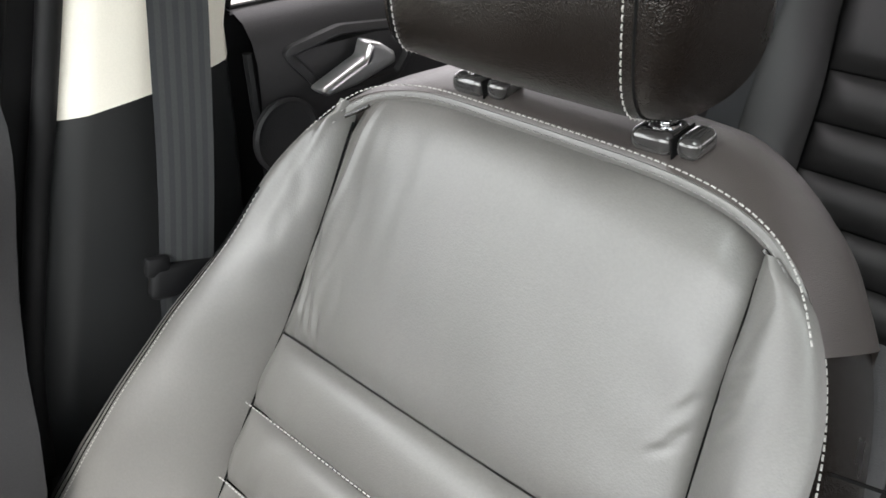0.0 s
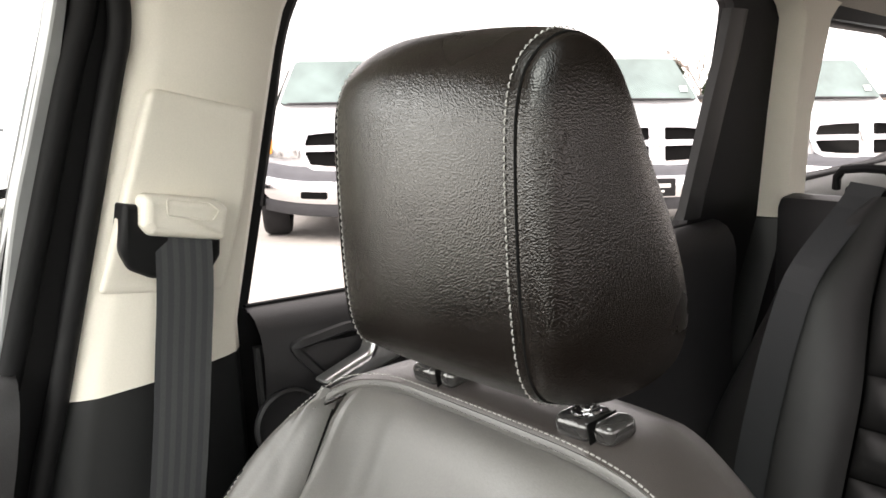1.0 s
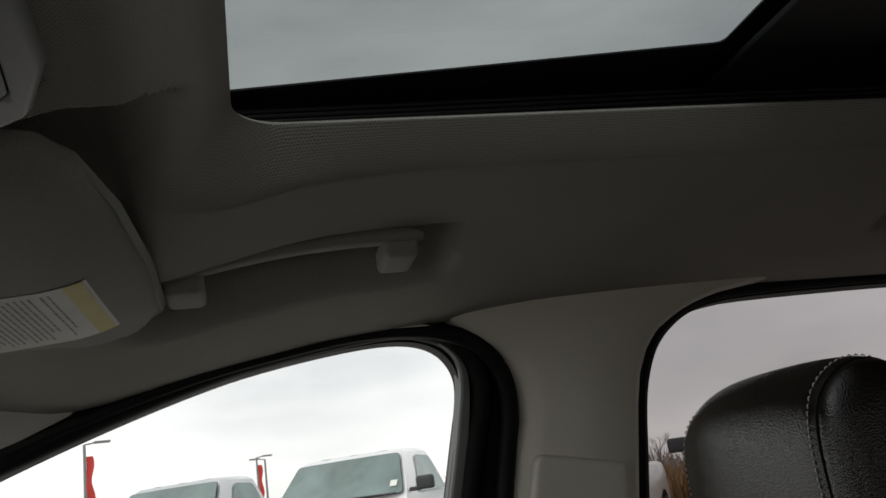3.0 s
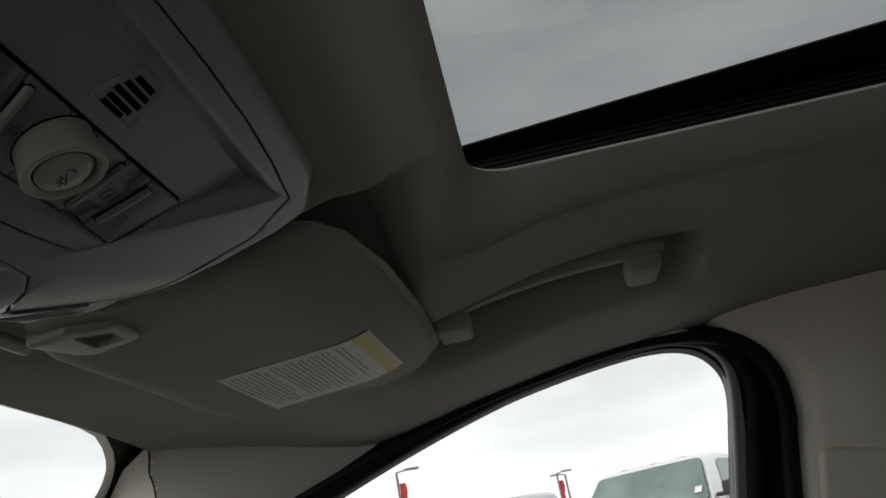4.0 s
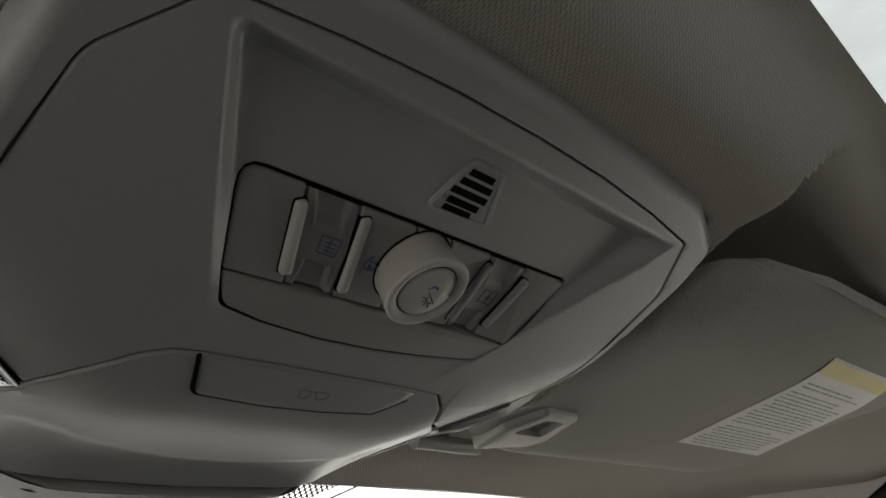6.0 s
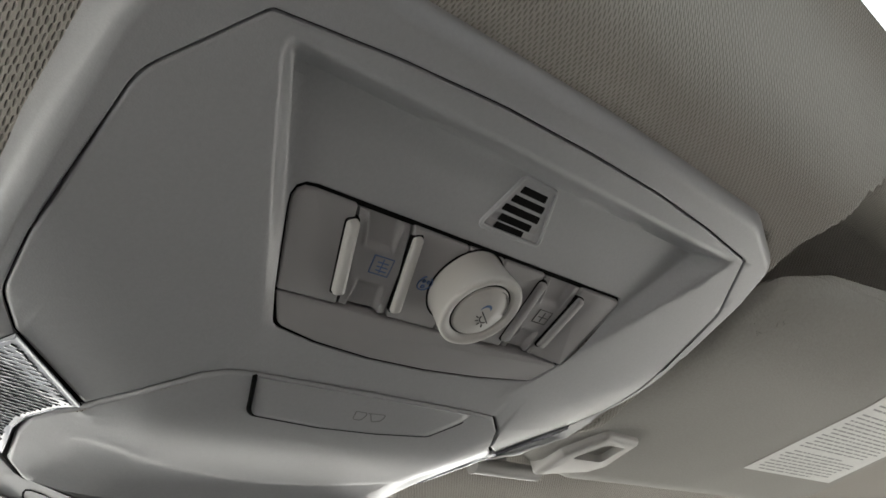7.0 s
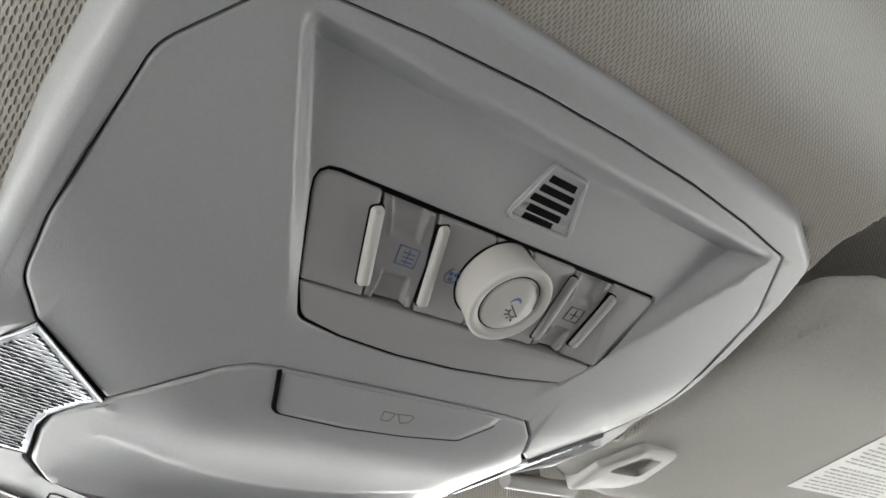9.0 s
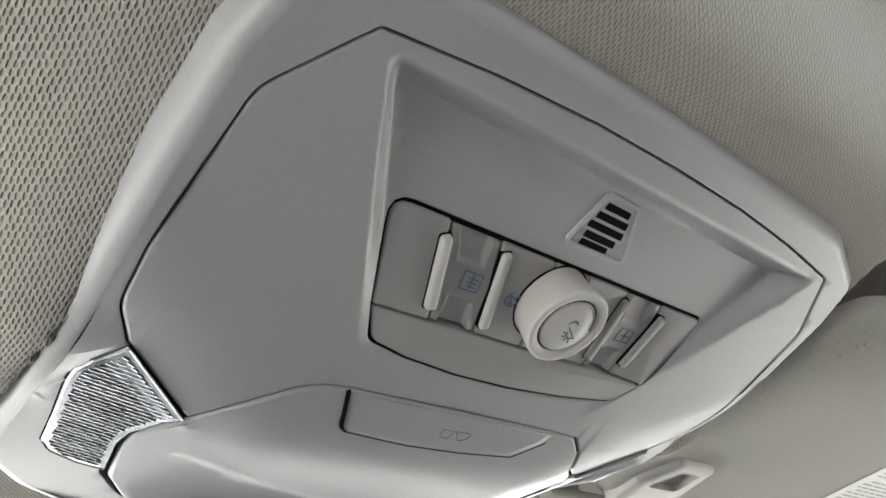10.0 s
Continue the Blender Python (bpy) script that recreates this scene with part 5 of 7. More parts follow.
console = tagged(thing("overhead_console", (0, 0.43, 1.50), "grey plastic overhead console with switches and a round knob", "overhead console"))
RIM = rounded(mirror([(0, -6.2), (40, -5.6), (78, -3.2), (113.5, 0.6), (131, 26), (132.5, 74), (130.8, 92), (122.5, 104), (93, 127)]), [0, 0, 0, 2.5, 14, 18, 14, 2, 1] + [1, 2, 14, 18, 14, 2.5, 0, 0], 6)
LENS = [(-122.4, 104.4), (-93.8, 127.4), (-97.4, 134.0), (-100.6, 145.0), (-100.2, 153.6), (-94.4, 173.2), (-102.5, 175.4), (-112.1, 174.3), (-116.4, 169.6), (-120.5, 153.1), (-126.4, 131.7), (-127.6, 124.2), (-126.1, 116.5)]
FRAME = rounded(mirror([(0, -20.3), (50, -19.6), (104, -18.2), (139, -4.5), (144.0, 18), (143.8, 50), (142.6, 92), (141, 116), (138, 142), (133, 170), (128, 196), (108, 211), (55, 216), (0, 217)]), [0, 30, 30, 14, 14, 0, 0, 0, 8, 8, 12, 12, 10, 0, 10, 12, 12, 8, 8, 0, 0, 0, 14, 14, 30, 30], 8)


def droop(u, v):
    """How the console's front end and its lamp corners curl up towards the windscreen."""
    d = (abs(u) - 93.6) * 0.62 + (v - 127) * 0.78
    side = 0.53 * max(0.0, d) * min(1.0, max(0.0, d / (4 + 22 * fall((abs(u) - 121) / 12)))) * (1 - 0.6 * fall((abs(u) - 126) / 14) * (1 - fall((v - 134) / 34)))
    mid = curve_at([(138, 0.0), (150, 1.6), (164, 5.5), (176, 9.0), (190, 12.5), (200, 15.0), (216, 20.0)], v)[0]
    if side <= 0 and mid <= 0:
        return 0.0
    return -math.log(math.exp(side * 0.7) + math.exp(mid * 0.7) - 1) / 0.7


def fine_sheet(bm, outline, holes, place, step):
    """A sheet with holes, cut into a fine net so that it can follow a curved place."""
    net = bmesh.new()
    for loop in [outline, *holes]:
        ring = [net.verts.new((u, v, 0)) for u, v in loop]
        for i in range(len(ring)):
            net.edges.new((ring[i - 1], ring[i]))
    bmesh.ops.triangle_fill(net, use_beauty=True, use_dissolve=False, edges=net.edges[:], normal=(0, 0, 1))
    us, vs = [p[0] for p in outline], [p[1] for p in outline]
    for lo, hi, axis in ((min(us), max(us), 0), (min(vs), max(vs), 1)):
        k = lo + step
        while k < hi:
            at, no = [0, 0, 0], [0, 0, 0]
            at[axis], no[axis] = k, 1
            bmesh.ops.bisect_plane(net, geom=net.verts[:] + net.edges[:] + net.faces[:], plane_co=at, plane_no=no)
            k += step
    net.verts.index_update()
    new_verts = [bm.verts.new(place(p.co.x, p.co.y)) for p in net.verts]
    for f in net.faces:
        bm.faces.new([new_verts[p.index] for p in f.verts])
    net.free()


# frame: rounded outside, flat inside, open for the insert and the bin
FRONT_HOLE = rounded(mirror([(0, -6.2), (40, -5.6), (78, -3.2), (113.5, 0.6), (131, 26), (132.5, 74), (130.8, 92), (122.5, 104), (94.2, 127.2), (97.6, 138.3), (99.9, 146.7), (99.0, 157.0), (93.2, 177.6), (83.8, 186.2), (50, 189), (0, 191)]),
                     [0, 0, 0, 2.5, 14, 18, 14, 2, 1, 3, 4, 4, 5, 4, 0, 0, 0, 4, 5, 4, 4, 3, 1, 2, 14, 18, 14, 2.5, 0, 0], 6)
bm = bmesh.new()
rows = []
for ins, w in ((0.0, -34), (0.0, -18), (0.0, -8.5), (0.4, -6.2), (1.2, -4.2), (2.4, -2.4), (4.0, -1.0), (5.6, -0.2), (6.6, 0.0), (7.0, 0.0)):
    rows.append([con(u, v, w + droop(u, v)) for u, v in inset2(FRAME, ins)])
quads(bm, rows, close_v=True)
inner = [(u, v) for u, v in inset2(FRAME, 7.0)]
lens_holes = [inset2(rounded([(-s * u, v) for u, v in LENS], 1.0, 2), 1.8) for s in (1, -1)]
fine_sheet(bm, inner, [inset2(FRONT_HOLE, -1.3)] + lens_holes, lambda u, v: con(u, v, droop(u, v)), 6.0)
rows = []
for ins, w in ((-1.3, 0.0), (-0.85, -0.1), (-0.6, -0.45), (-0.55, -1.0), (-0.55, -11.0)):
    rows.append([con(u, v, w + droop(u, v)) for u, v in inset2(FRONT_HOLE, ins)])
quads(bm, rows, close_v=True)
bmesh.ops.remove_doubles(bm, verts=bm.verts, dist=2e-5)
frame_part = part("frame", bm, M_GREY, console, "grey moulded outer frame", angle=45)
bm = bmesh.new()
bm.from_mesh(frame_part.data)
for f in bm.faces:
    f.normal_update()
    if f.normal.dot(C_W) < -0.03:
        f.normal_flip()
for e in bm.edges:
    e.smooth = True
bm.to_mesh(frame_part.data)
bm.free()
frame_part.data.set_sharp_from_angle(angle=radians(45))
# Black strip just under the face paints the shade in the insert's gap.
bm = bmesh.new()
quads(bm, [[con(u, v, droop(u, v) - 1.5) for u, v in inset2(RIM, ins)] for ins in (-1.4, -0.5, 0.5, 1.6)], close_v=True)
part("shadow_gap", bm, M_GAP, console)

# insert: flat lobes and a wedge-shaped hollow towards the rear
# Floor depth at which the panel outlines were fitted to the camera's view.
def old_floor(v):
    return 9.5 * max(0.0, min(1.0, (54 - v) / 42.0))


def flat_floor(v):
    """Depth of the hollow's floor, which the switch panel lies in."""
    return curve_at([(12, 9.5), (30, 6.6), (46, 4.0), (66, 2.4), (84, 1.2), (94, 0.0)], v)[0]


def view_fitted(pts):
    """An outline of the switch panel, slid to keep its place in the camera's view as the floor deepens."""
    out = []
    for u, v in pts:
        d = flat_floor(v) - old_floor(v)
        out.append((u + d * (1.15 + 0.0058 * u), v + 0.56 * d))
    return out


def hollow(u, v):
    """Depth of the wedge hollow at a place."""
    if v < 2:
        return 0.0
    edge = 110.5 - (v - 1.2) * (48.5 / 84.8)
    d = (edge - abs(u)) * 0.868
    floor = flat_floor(v)
    side = fall(d / 7.0)
    rear = fall((v - 1.8) / 9.5)
    return floor * side * rear


PANEL = rounded([(-80.8, 38.2), (75.0, 37.8), (66.2, 71), (60.5, 82.6), (36, 87.0), (10, 89.0), (-16, 89.2), (-40, 87.4), (-57.0, 84.4), (-65.0, 71)], [5.5, 2.5, 0, 3, 0, 0, 0, 0, 7, 0], 4)
PANEL = view_fitted(PANEL)
bm = bmesh.new()


def inside(poly, u, v):
    hit = False
    n = len(poly)
    for i in range(n):
        (x0, y0), (x1, y1) = poly[i - 1], poly[i]
        if (y0 > v) != (y1 > v) and u < (x1 - x0) * (v - y0) / (y1 - y0) + x0:
            hit = not hit
    return hit


# the insert's face: a sheet cut into small triangles, then pressed into shape
hole = inset2(PANEL, -0.5)
right_edge = [(0, -6.2), (40, -5.6), (78, -3.2), (113.5, 0.6), (131, 26), (132.5, 74), (130.8, 92), (122.5, 104), (93, 127), (79.5, 121.5), (71.5, 110.5), (63.5, 104.2), (50, 103.4), (0, 103.0)]
left_edge = right_edge[1:9] + [(80.2, 117.0), (68.2, 107.6), (60.2, 104.2), (50, 103.4)]
face = rounded(right_edge + [(-u, v) for u, v in reversed(left_edge)], [0, 0, 0, 2.5, 14, 18, 14, 2, 1, 6, 4, 4, 0, 0, 0, 6, 4, 0, 1, 2, 14, 18, 14, 2.5, 0, 0], 6)


def ring_grid(bm, outline, place, edge):
    """Rounded rim that turns down behind an outline."""
    rows = []
    for ins, w in ((0.0, -10.0), (0.0, -1.1), (0.3, -0.35), (1.0, 0.0)):
        rows.append([place(u, v, w) for u, v in inset2(outline, ins)])
    quads(bm, rows, close_v=True)


ring_grid(bm, face, lambda u, v, w: con(u, v, w), 1.2)
rows = []
for ins, w in ((0.0, -6.0), (0.0, -0.6), (-0.7, 0.0)):
    rows.append([con(u, v, w - hollow(u, v)) for u, v in inset2(hole, ins)])
quads(bm, rows, close_v=True)
fill = bmesh.new()
loops = [inset2(face, 1.0), inset2(hole, -0.7)]
for lp in loops:
    vs = [fill.verts.new((u, v, 0)) for u, v in lp]
    for i in range(len(vs)):
        fill.edges.new((vs[i - 1], vs[i]))
bmesh.ops.triangle_fill(fill, use_beauty=True, use_dissolve=False, edges=fill.edges[:], normal=(0, 0, 1))
for k in range(-26, 27):
    bmesh.ops.bisect_plane(fill, geom=fill.verts[:] + fill.edges[:] + fill.faces[:], plane_co=(k * 5.0, 0, 0), plane_no=(1, 0, 0))
for v in [1.2, 2.5, 4.0, 5.6, 7.2, 9.0, 11, 14, 18, 22, 26, 30, 34, 38, 42, 46, 50, 54, 60, 66, 72, 78, 84, 90]:
    bmesh.ops.bisect_plane(fill, geom=fill.verts[:] + fill.edges[:] + fill.faces[:], plane_co=(0, v, 0), plane_no=(0, 1, 0))
for s in (1, -1):
    nrm = Vector((s * 0.868, 0.496, 0))
    for d in (0.0, 1.0, 2.0, 3.5, 5.0, 6.0, 7.0):
        base = Vector((s * 110.5, 1.2, 0)) - nrm * d
        bmesh.ops.bisect_plane(fill, geom=fill.verts[:] + fill.edges[:] + fill.faces[:], plane_co=base, plane_no=nrm)
fill.verts.index_update()
vs = [bm.verts.new(con(v.co.x, v.co.y, -hollow(v.co.x, v.co.y))) for v in fill.verts]
for f in fill.faces:
    bm.faces.new([vs[v.index] for v in f.verts])
fill.free()
bmesh.ops.remove_doubles(bm, verts=bm.verts, dist=2e-5)
part("insert", bm, M_GREY, console, "grey console insert with a wedge hollow", angle=40)

# vent with five slots, their shade painted by black pads
bm = bmesh.new()


def rec(u, v, w):
    return con(u, v, w - hollow(u, v))


rows = []
VO = rounded([(-5.8, 12.4), (10.6, 12.9), (18.0, 31.4), (-11.8, 31.8)], 1.8, 3)
for ins, w in ((-1.1, -0.1), (-0.8, 0.5), (-0.1, 0.75), (0.5, 0.55), (0.9, -0.7)):
    rows.append([rec(u, v, w) for u, v in inset2(VO, ins)])
vv = quads(bm, rows, close_v=True)
f = bm.faces.new(vv[-1])
bmesh.ops.triangulate(bm, faces=[f])
vent = part("vent_rim", bm, M_GREY, console, "small slotted microphone vent")
for u0, u1, v0, full0, full1 in ((-3.8, 8.4, 16.4, -3.8, 8.4), (-5.2, 10.2, 20.0, -5.2, 10.4), (-6.6, 11.0, 23.6, -6.8, 11.8), (-5.6, 9.8, 27.1, -8.6, 13.2), (-5.4, 8.2, 30.1, -9.8, 14.4)):
    bm = bmesh.new()
    pad(bm, rounded([(full0, v0 - 1.45), (full1, v0 - 1.45), (full1 + 0.6, v0 + 1.45), (full0 - 0.5, v0 + 1.45)], 0.8, 3), rec, 0.0, 0.15, 2, base=-0.7)
    part("slot_seat", bm, M_BUTTON, vent)
    bm = bmesh.new()
    pad(bm, rounded([(u0, v0 - 1.25), (u1, v0 - 1.25), (u1 + 0.4, v0 + 1.25), (u0 - 0.4, v0 + 1.25)], 0.4, 2), rec, 0.12, 0.1, 2, base=-0.3)
    part("slot", bm, M_GAP, vent, "black pad painting a vent slot's shade")

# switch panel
# Shallow black strip paints the shade in the panel's edge gap.
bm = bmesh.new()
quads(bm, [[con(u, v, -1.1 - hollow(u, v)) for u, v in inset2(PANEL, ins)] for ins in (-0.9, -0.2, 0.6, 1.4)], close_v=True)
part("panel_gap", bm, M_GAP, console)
# Flat black sheet stands in for the shade below the switches.
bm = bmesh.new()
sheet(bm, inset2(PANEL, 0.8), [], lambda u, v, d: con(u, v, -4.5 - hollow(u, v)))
part("panel_shade_bed", bm, M_GAP, console)


def plate_on(name, outline, mat, height=0.3, edge=0.7, base=-6.0, parent=None, label="", segs=3):
    bm = bmesh.new()
    pad(bm, view_fitted(outline), lambda u, v, w: con(u, v, w - hollow(u, v)), height, edge, segs, base)
    return part(name, bm, mat, parent or console, label, angle=50)


COVER_C = rounded([(-64.6, 72.0), (65.8, 71.2), (60.2, 82.2), (36, 86.3), (10, 88.3), (-16, 88.5), (-40, 86.7), (-56.4, 83.6)], [0.8, 0.8, 3.0, 0, 0, 0, 0, 6.5], 4)
plate_on("blank_cover", COVER_C, M_BUTTON, 0.3, 0.8, label="grey blank cover strip")
left_block = rounded([(-80.0, 39.0), (-57.6, 39.0), (-43.4, 71.2), (-65.0, 71.2)], [5, 0.6, 0.6, 0.8], 4)
plate_on("switch_block", left_block, M_BUTTON, 0.3, 0.8)
b2 = rounded([(-35.2, 39.0), (-11.2, 39.0), (-6, 52), (-2, 71.0), (-22.9, 71.0)], 0.6, 3)
plate_on("switch_block", b2, M_BUTTON, 0.3, 0.8)
b3 = rounded([(-10.4, 39.0), (6.4, 39.0), (8, 50), (16, 70.8), (-1.2, 70.8), (-5.2, 52)], 0.6, 3)
plate_on("switch_block", b3, M_BUTTON, 0.25, 0.8)
b4 = rounded([(7.2, 38.9), (28.0, 38.8), (31.8, 70.8), (16.8, 70.8), (8.8, 50)], 0.6, 3)
plate_on("switch_block", b4, M_BUTTON, 0.3, 0.8)
b6 = rounded([(50.6, 38.7), (74.6, 38.5), (66.1, 70.5), (48.8, 70.6)], [0.6, 1.6, 0.8, 0.6], 3)
plate_on("switch_block", b6, M_BUTTON, 0.3, 0.8)


def roof_switch(corners, label):
    """A tilting switch with a scooped thumb hollow at either end."""
    a, b, c, d = [Vector(p) for p in corners]
    bm = bmesh.new()
    rows = []
    n, m = 34, 48
    for i in range(n + 1):
        row = []
        for j in range(m + 1):
            p, q = i / n, j / m
            at = a.lerp(b, p).lerp(d.lerp(c, p), q)
            at = Vector(view_fitted([at])[0])
            far = abs(q - 0.5)
            half = 0.30 - 0.05 * fall((0.5 - far) / 0.25)
            scoop = fall((far - 0.165) / 0.06) * fall((half + 0.05 - abs(p - 0.5)) / 0.075)
            rim = fall((far - 0.16) / 0.05) * math.exp(-(((abs(p - 0.5) - half - 0.04) / 0.045) ** 2))
            w = -0.5 - 1.9 * scoop * (0.55 + 0.45 * fall((far - 0.2) / 0.3)) + 0.55 * rim
            edge = min(p, 1 - p, q, 1 - q)
            row.append(con(at.x, at.y, w - hollow(at.x, at.y) - (5.0 if edge <= 0 else 0.0)))
        rows.append(row)
    quads(bm, rows)
    return part("roof_switch", bm, M_BUTTON, console, label, angle=70)


roof_switch([(-56.9, 39.0), (-36.0, 39.0), (-23.6, 71.2), (-42.7, 71.4)], "grey roof shade switch with thumb hollows")
roof_switch([(28.8, 38.8), (49.8, 38.7), (48.0, 70.6), (32.6, 70.8)], "grey roof glass switch with thumb hollows")


def bar(name, a, b, width, height, mat, label):
    """A long rounded tilt key between two ends."""
    a, b = Vector(a), Vector(b)
    d = (b - a).normalized()
    s = Vector((-d.y, d.x)) * width / 2
    plate_on(name, rounded([tuple(a - s), tuple(b - s), tuple(b + s), tuple(a + s)], width * 0.35, 4), mat, height, min(height * 0.55, width * 0.40), base=-1.0, label=label, segs=4)
    gap = [tuple(a - s * 1.22 - d * 0.5), tuple(b - s * 1.22 + d * 0.5), tuple(b + s * 1.22 + d * 0.5), tuple(a + s * 1.22 - d * 0.5)]
    # Black pad round the key paints the shade of its gap.
    bm = bmesh.new()
    pad(bm, view_fitted(rounded(gap, width * 0.4, 4)), lambda u, v, w: con(u, v, w - hollow(u, v)), 0.36, 0.05, 1, base=-1.0)
    part("key_gap", bm, M_GAP, console)


bar("switch_key", (-57.0, 43.0), (-46.6, 66.6), 3.9, 2.9, M_LEVER, "pale raised switch key")
bar("switch_key", (-32.4, 41.4), (-22.4, 67.8), 3.6, 2.3, M_LEVER, "pale raised switch key")
bar("switch_key", (28.8, 41.2), (30.6, 67.2), 3.8, 2.0, M_BUTTON, "grey raised switch key")
bar("switch_key", (52.2, 42.2), (49.6, 65.8), 3.8, 2.0, M_BUTTON, "grey raised switch key")

# dimmer knob
bm = bmesh.new()
kc = (0.0, 53.1)
KH = 9.3
prof = [(13.7, -9), (13.8, 0), (14.2, 4), (14.7, KH - 1.6), (14.7, KH - 0.8), (14.2, KH - 0.15), (13.4, KH), (12.2, KH - 0.4), (11.2, KH - 0.9), (10.7, KH - 1.6), (10.3, KH - 1.6), (10.0, KH - 0.8), (9.6, KH - 0.45), (4.0, KH - 0.3), (0.01, KH - 0.3)]
rows = [[con(kc[0] + r * math.cos(a), kc[1] + r * math.sin(a), w) for a in [k * math.tau / 72 for k in range(72)]] for r, w in prof]
quads(bm, rows, close_v=True)
knob = part("dimmer_knob", bm, M_KNOB, console, "pale round dimmer knob with a pressed face", angle=60)
# Black rings paint the shade in the knob's two grooves.
bm = bmesh.new()
tube(bm, [con(kc[0] + 14.2 * math.cos(a), kc[1] + 14.2 * math.sin(a), 0.1 - hollow(kc[0] + 14.2 * math.cos(a), kc[1] + 14.2 * math.sin(a))) for a in [k * math.tau / 48 for k in range(48)]], 0.00035, 6, closed=True)
part("knob_gap", bm, M_GAP, knob)
bm = bmesh.new()
tube(bm, [con(kc[0] + 10.5 * math.cos(a), kc[1] + 10.5 * math.sin(a), KH - 1.5) for a in [k * math.tau / 48 for k in range(48)]], 0.00022, 6, closed=True)
part("face_gap", bm, M_GAP, knob)


def ink(name, strokes, mat, place, parent, radius=0.00022):
    bm = bmesh.new()
    for st in strokes:
        tube(bm, [place(u, v) for u, v in st], radius, 5)
    return part(name, bm, mat, parent, smooth=False)


def arc(cu, cv, r, a0, a1, n=14):
    return [(cu + r * math.cos(radians(a0 + (a1 - a0) * k / n)), cv + r * math.sin(radians(a0 + (a1 - a0) * k / n))) for k in range(n + 1)]


onk = lambda u, v: con(u + 1.0, v + 1.2, KH - 0.3)


def onp(u, v, w=0.3):
    (u, v), = view_fitted([(u, v)])
    return con(u, v, w - hollow(u, v))


ons = lambda u, v: onp(u, v, -0.45)
moon = bmesh.new()
outer, inner_arc = arc(-0.3, 50.4, 2.1, 165, 345, 16), arc(-0.15, 51.3, 1.95, 175, 335, 16)
quads(moon, [[onk(u, v) + C_W * 0.0001 for u, v in outer], [onk(u, v) + C_W * 0.0001 for u, v in inner_arc]])
part("moon_mark", moon, M_BLUEINK, knob, smooth=False)
lamp_strokes = [[(-1.0, 51.6), (4.6, 55.2)], [(0.0, 53.2), (0.2, 54.3), (1.0, 55.2), (2.2, 55.6), (3.6, 55.3)]]
rays = [[(-1.8, 53.8), (-0.6, 54.0)], [(-0.9, 55.5), (0.2, 55.1)], [(1.0, 56.8), (1.4, 55.9)], [(3.6, 57.3), (3.0, 56.2)]]
ink("lamp_mark", rays + lamp_strokes, M_INK, onk, knob, 0.00024)
ink("level_mark", [arc(kc[0] - 1.0, kc[1] - 1.2, r, -84 + 40 * (9.6 - r), -8, 12) for r in (9.6, 9.1)], M_ENGRAVE, onk, knob, 0.00014)
sq = lambda cu, cv, w, h: [(cu - w, cv - h), (cu + w, cv - h), (cu + w, cv + h), (cu - w, cv + h), (cu - w, cv - h)]
ink("shade_mark", [[(-42.5, 51.2), (-34.8, 51.2), (-33.6, 57.2), (-41.0, 57.2), (-42.5, 51.2)], [(-40.2, 53.0), (-36.0, 53.0)], [(-39.8, 54.4), (-35.6, 54.4)], [(-39.3, 55.8), (-35.2, 55.8)], [(-38.4, 51.8), (-37.4, 56.6)]], M_BLUEINK, ons, console)
ink("mood_mark", [arc(-19.6, 54.8, 2.6, -60, 250, 24), arc(-20.6, 54.0, 0.5, 0, 360, 8), arc(-18.6, 54.0, 0.5, 0, 360, 8), arc(-19.6, 56.0, 0.6, 0, 360, 8)], M_BLUEINK, onp, console)
ink("roof_mark", [sq(40.4, 54.0, 3.6, 2.7), [(38.0, 54.0), (42.8, 54.0)], [(40.4, 52.0), (40.4, 56.0)]], M_INK, ons, console, 0.00018)

# sunglasses bin: a bulged lid with a press plate
BULGE = [(100, 0.0), (108, 0.5), (116, 0.9), (122, 0.8), (128, 0.2), (134, -1.0), (140, -2.7), (146, -4.7), (152, -6.8), (159, -9.0), (163, -10.2), (170, -12.0), (180, -14.0), (190, -15.5)]


def bulge(u, v):
    """The lid's swell out of the console's face."""
    mid = sum(curve_at(BULGE, v + k)[0] for k in (-4, -2, 0, 2, 4)) / 5
    side = fall((101 - abs(u)) / 36)
    crease = -1.6 * fall((v - (167 - 0.0030 * u * u)) / 2.2) * fall((86 - abs(u)) / 10) * fall((190 - v) / 16)
    return (droop(u, v) + (mid - droop(u, v)) * side) + crease


LID = [(0, 103.7), (50, 103.7), (62.5, 104.3), (71.0, 111.2), (78.6, 122.0), (91.0, 127.8), (96.2, 138.3), (98.6, 146.7), (97.7, 156.8), (91.4, 176.8), (83, 184.6), (50, 187.4), (0, 189.4)]
LID_LEFT = [(50, 103.7), (59.6, 104.4), (67.6, 108.0), (79.6, 117.4), (91.4, 127.2)] + LID[6:-1]
lid_o = rounded(LID + [(-u, v) for u, v in reversed(LID_LEFT)], [0, 0, 4, 3, 3, 3, 3, 4, 3, 4, 4, 0, 0, 0, 4, 4, 3, 4, 3, 3, 0, 4, 6, 0], 5)
NOTCH = rounded([(-51.6, 102.0), (50.4, 102.0), (48.0, 109.5), (37.0, 119.0), (12, 121.4), (-14, 122.2), (-43.4, 120.6)], [0, 0, 3, 4, 0, 0, 7], 6)
bm = bmesh.new()
rows = []
for ins, w in ((0, -9), (0, -1.3), (0.3, -0.45), (1.1, 0.0)):
    rows.append([con(u, v, w + bulge(u, v)) for u, v in inset2(lid_o, ins)])
quads(bm, rows, close_v=True)
fill = bmesh.new()
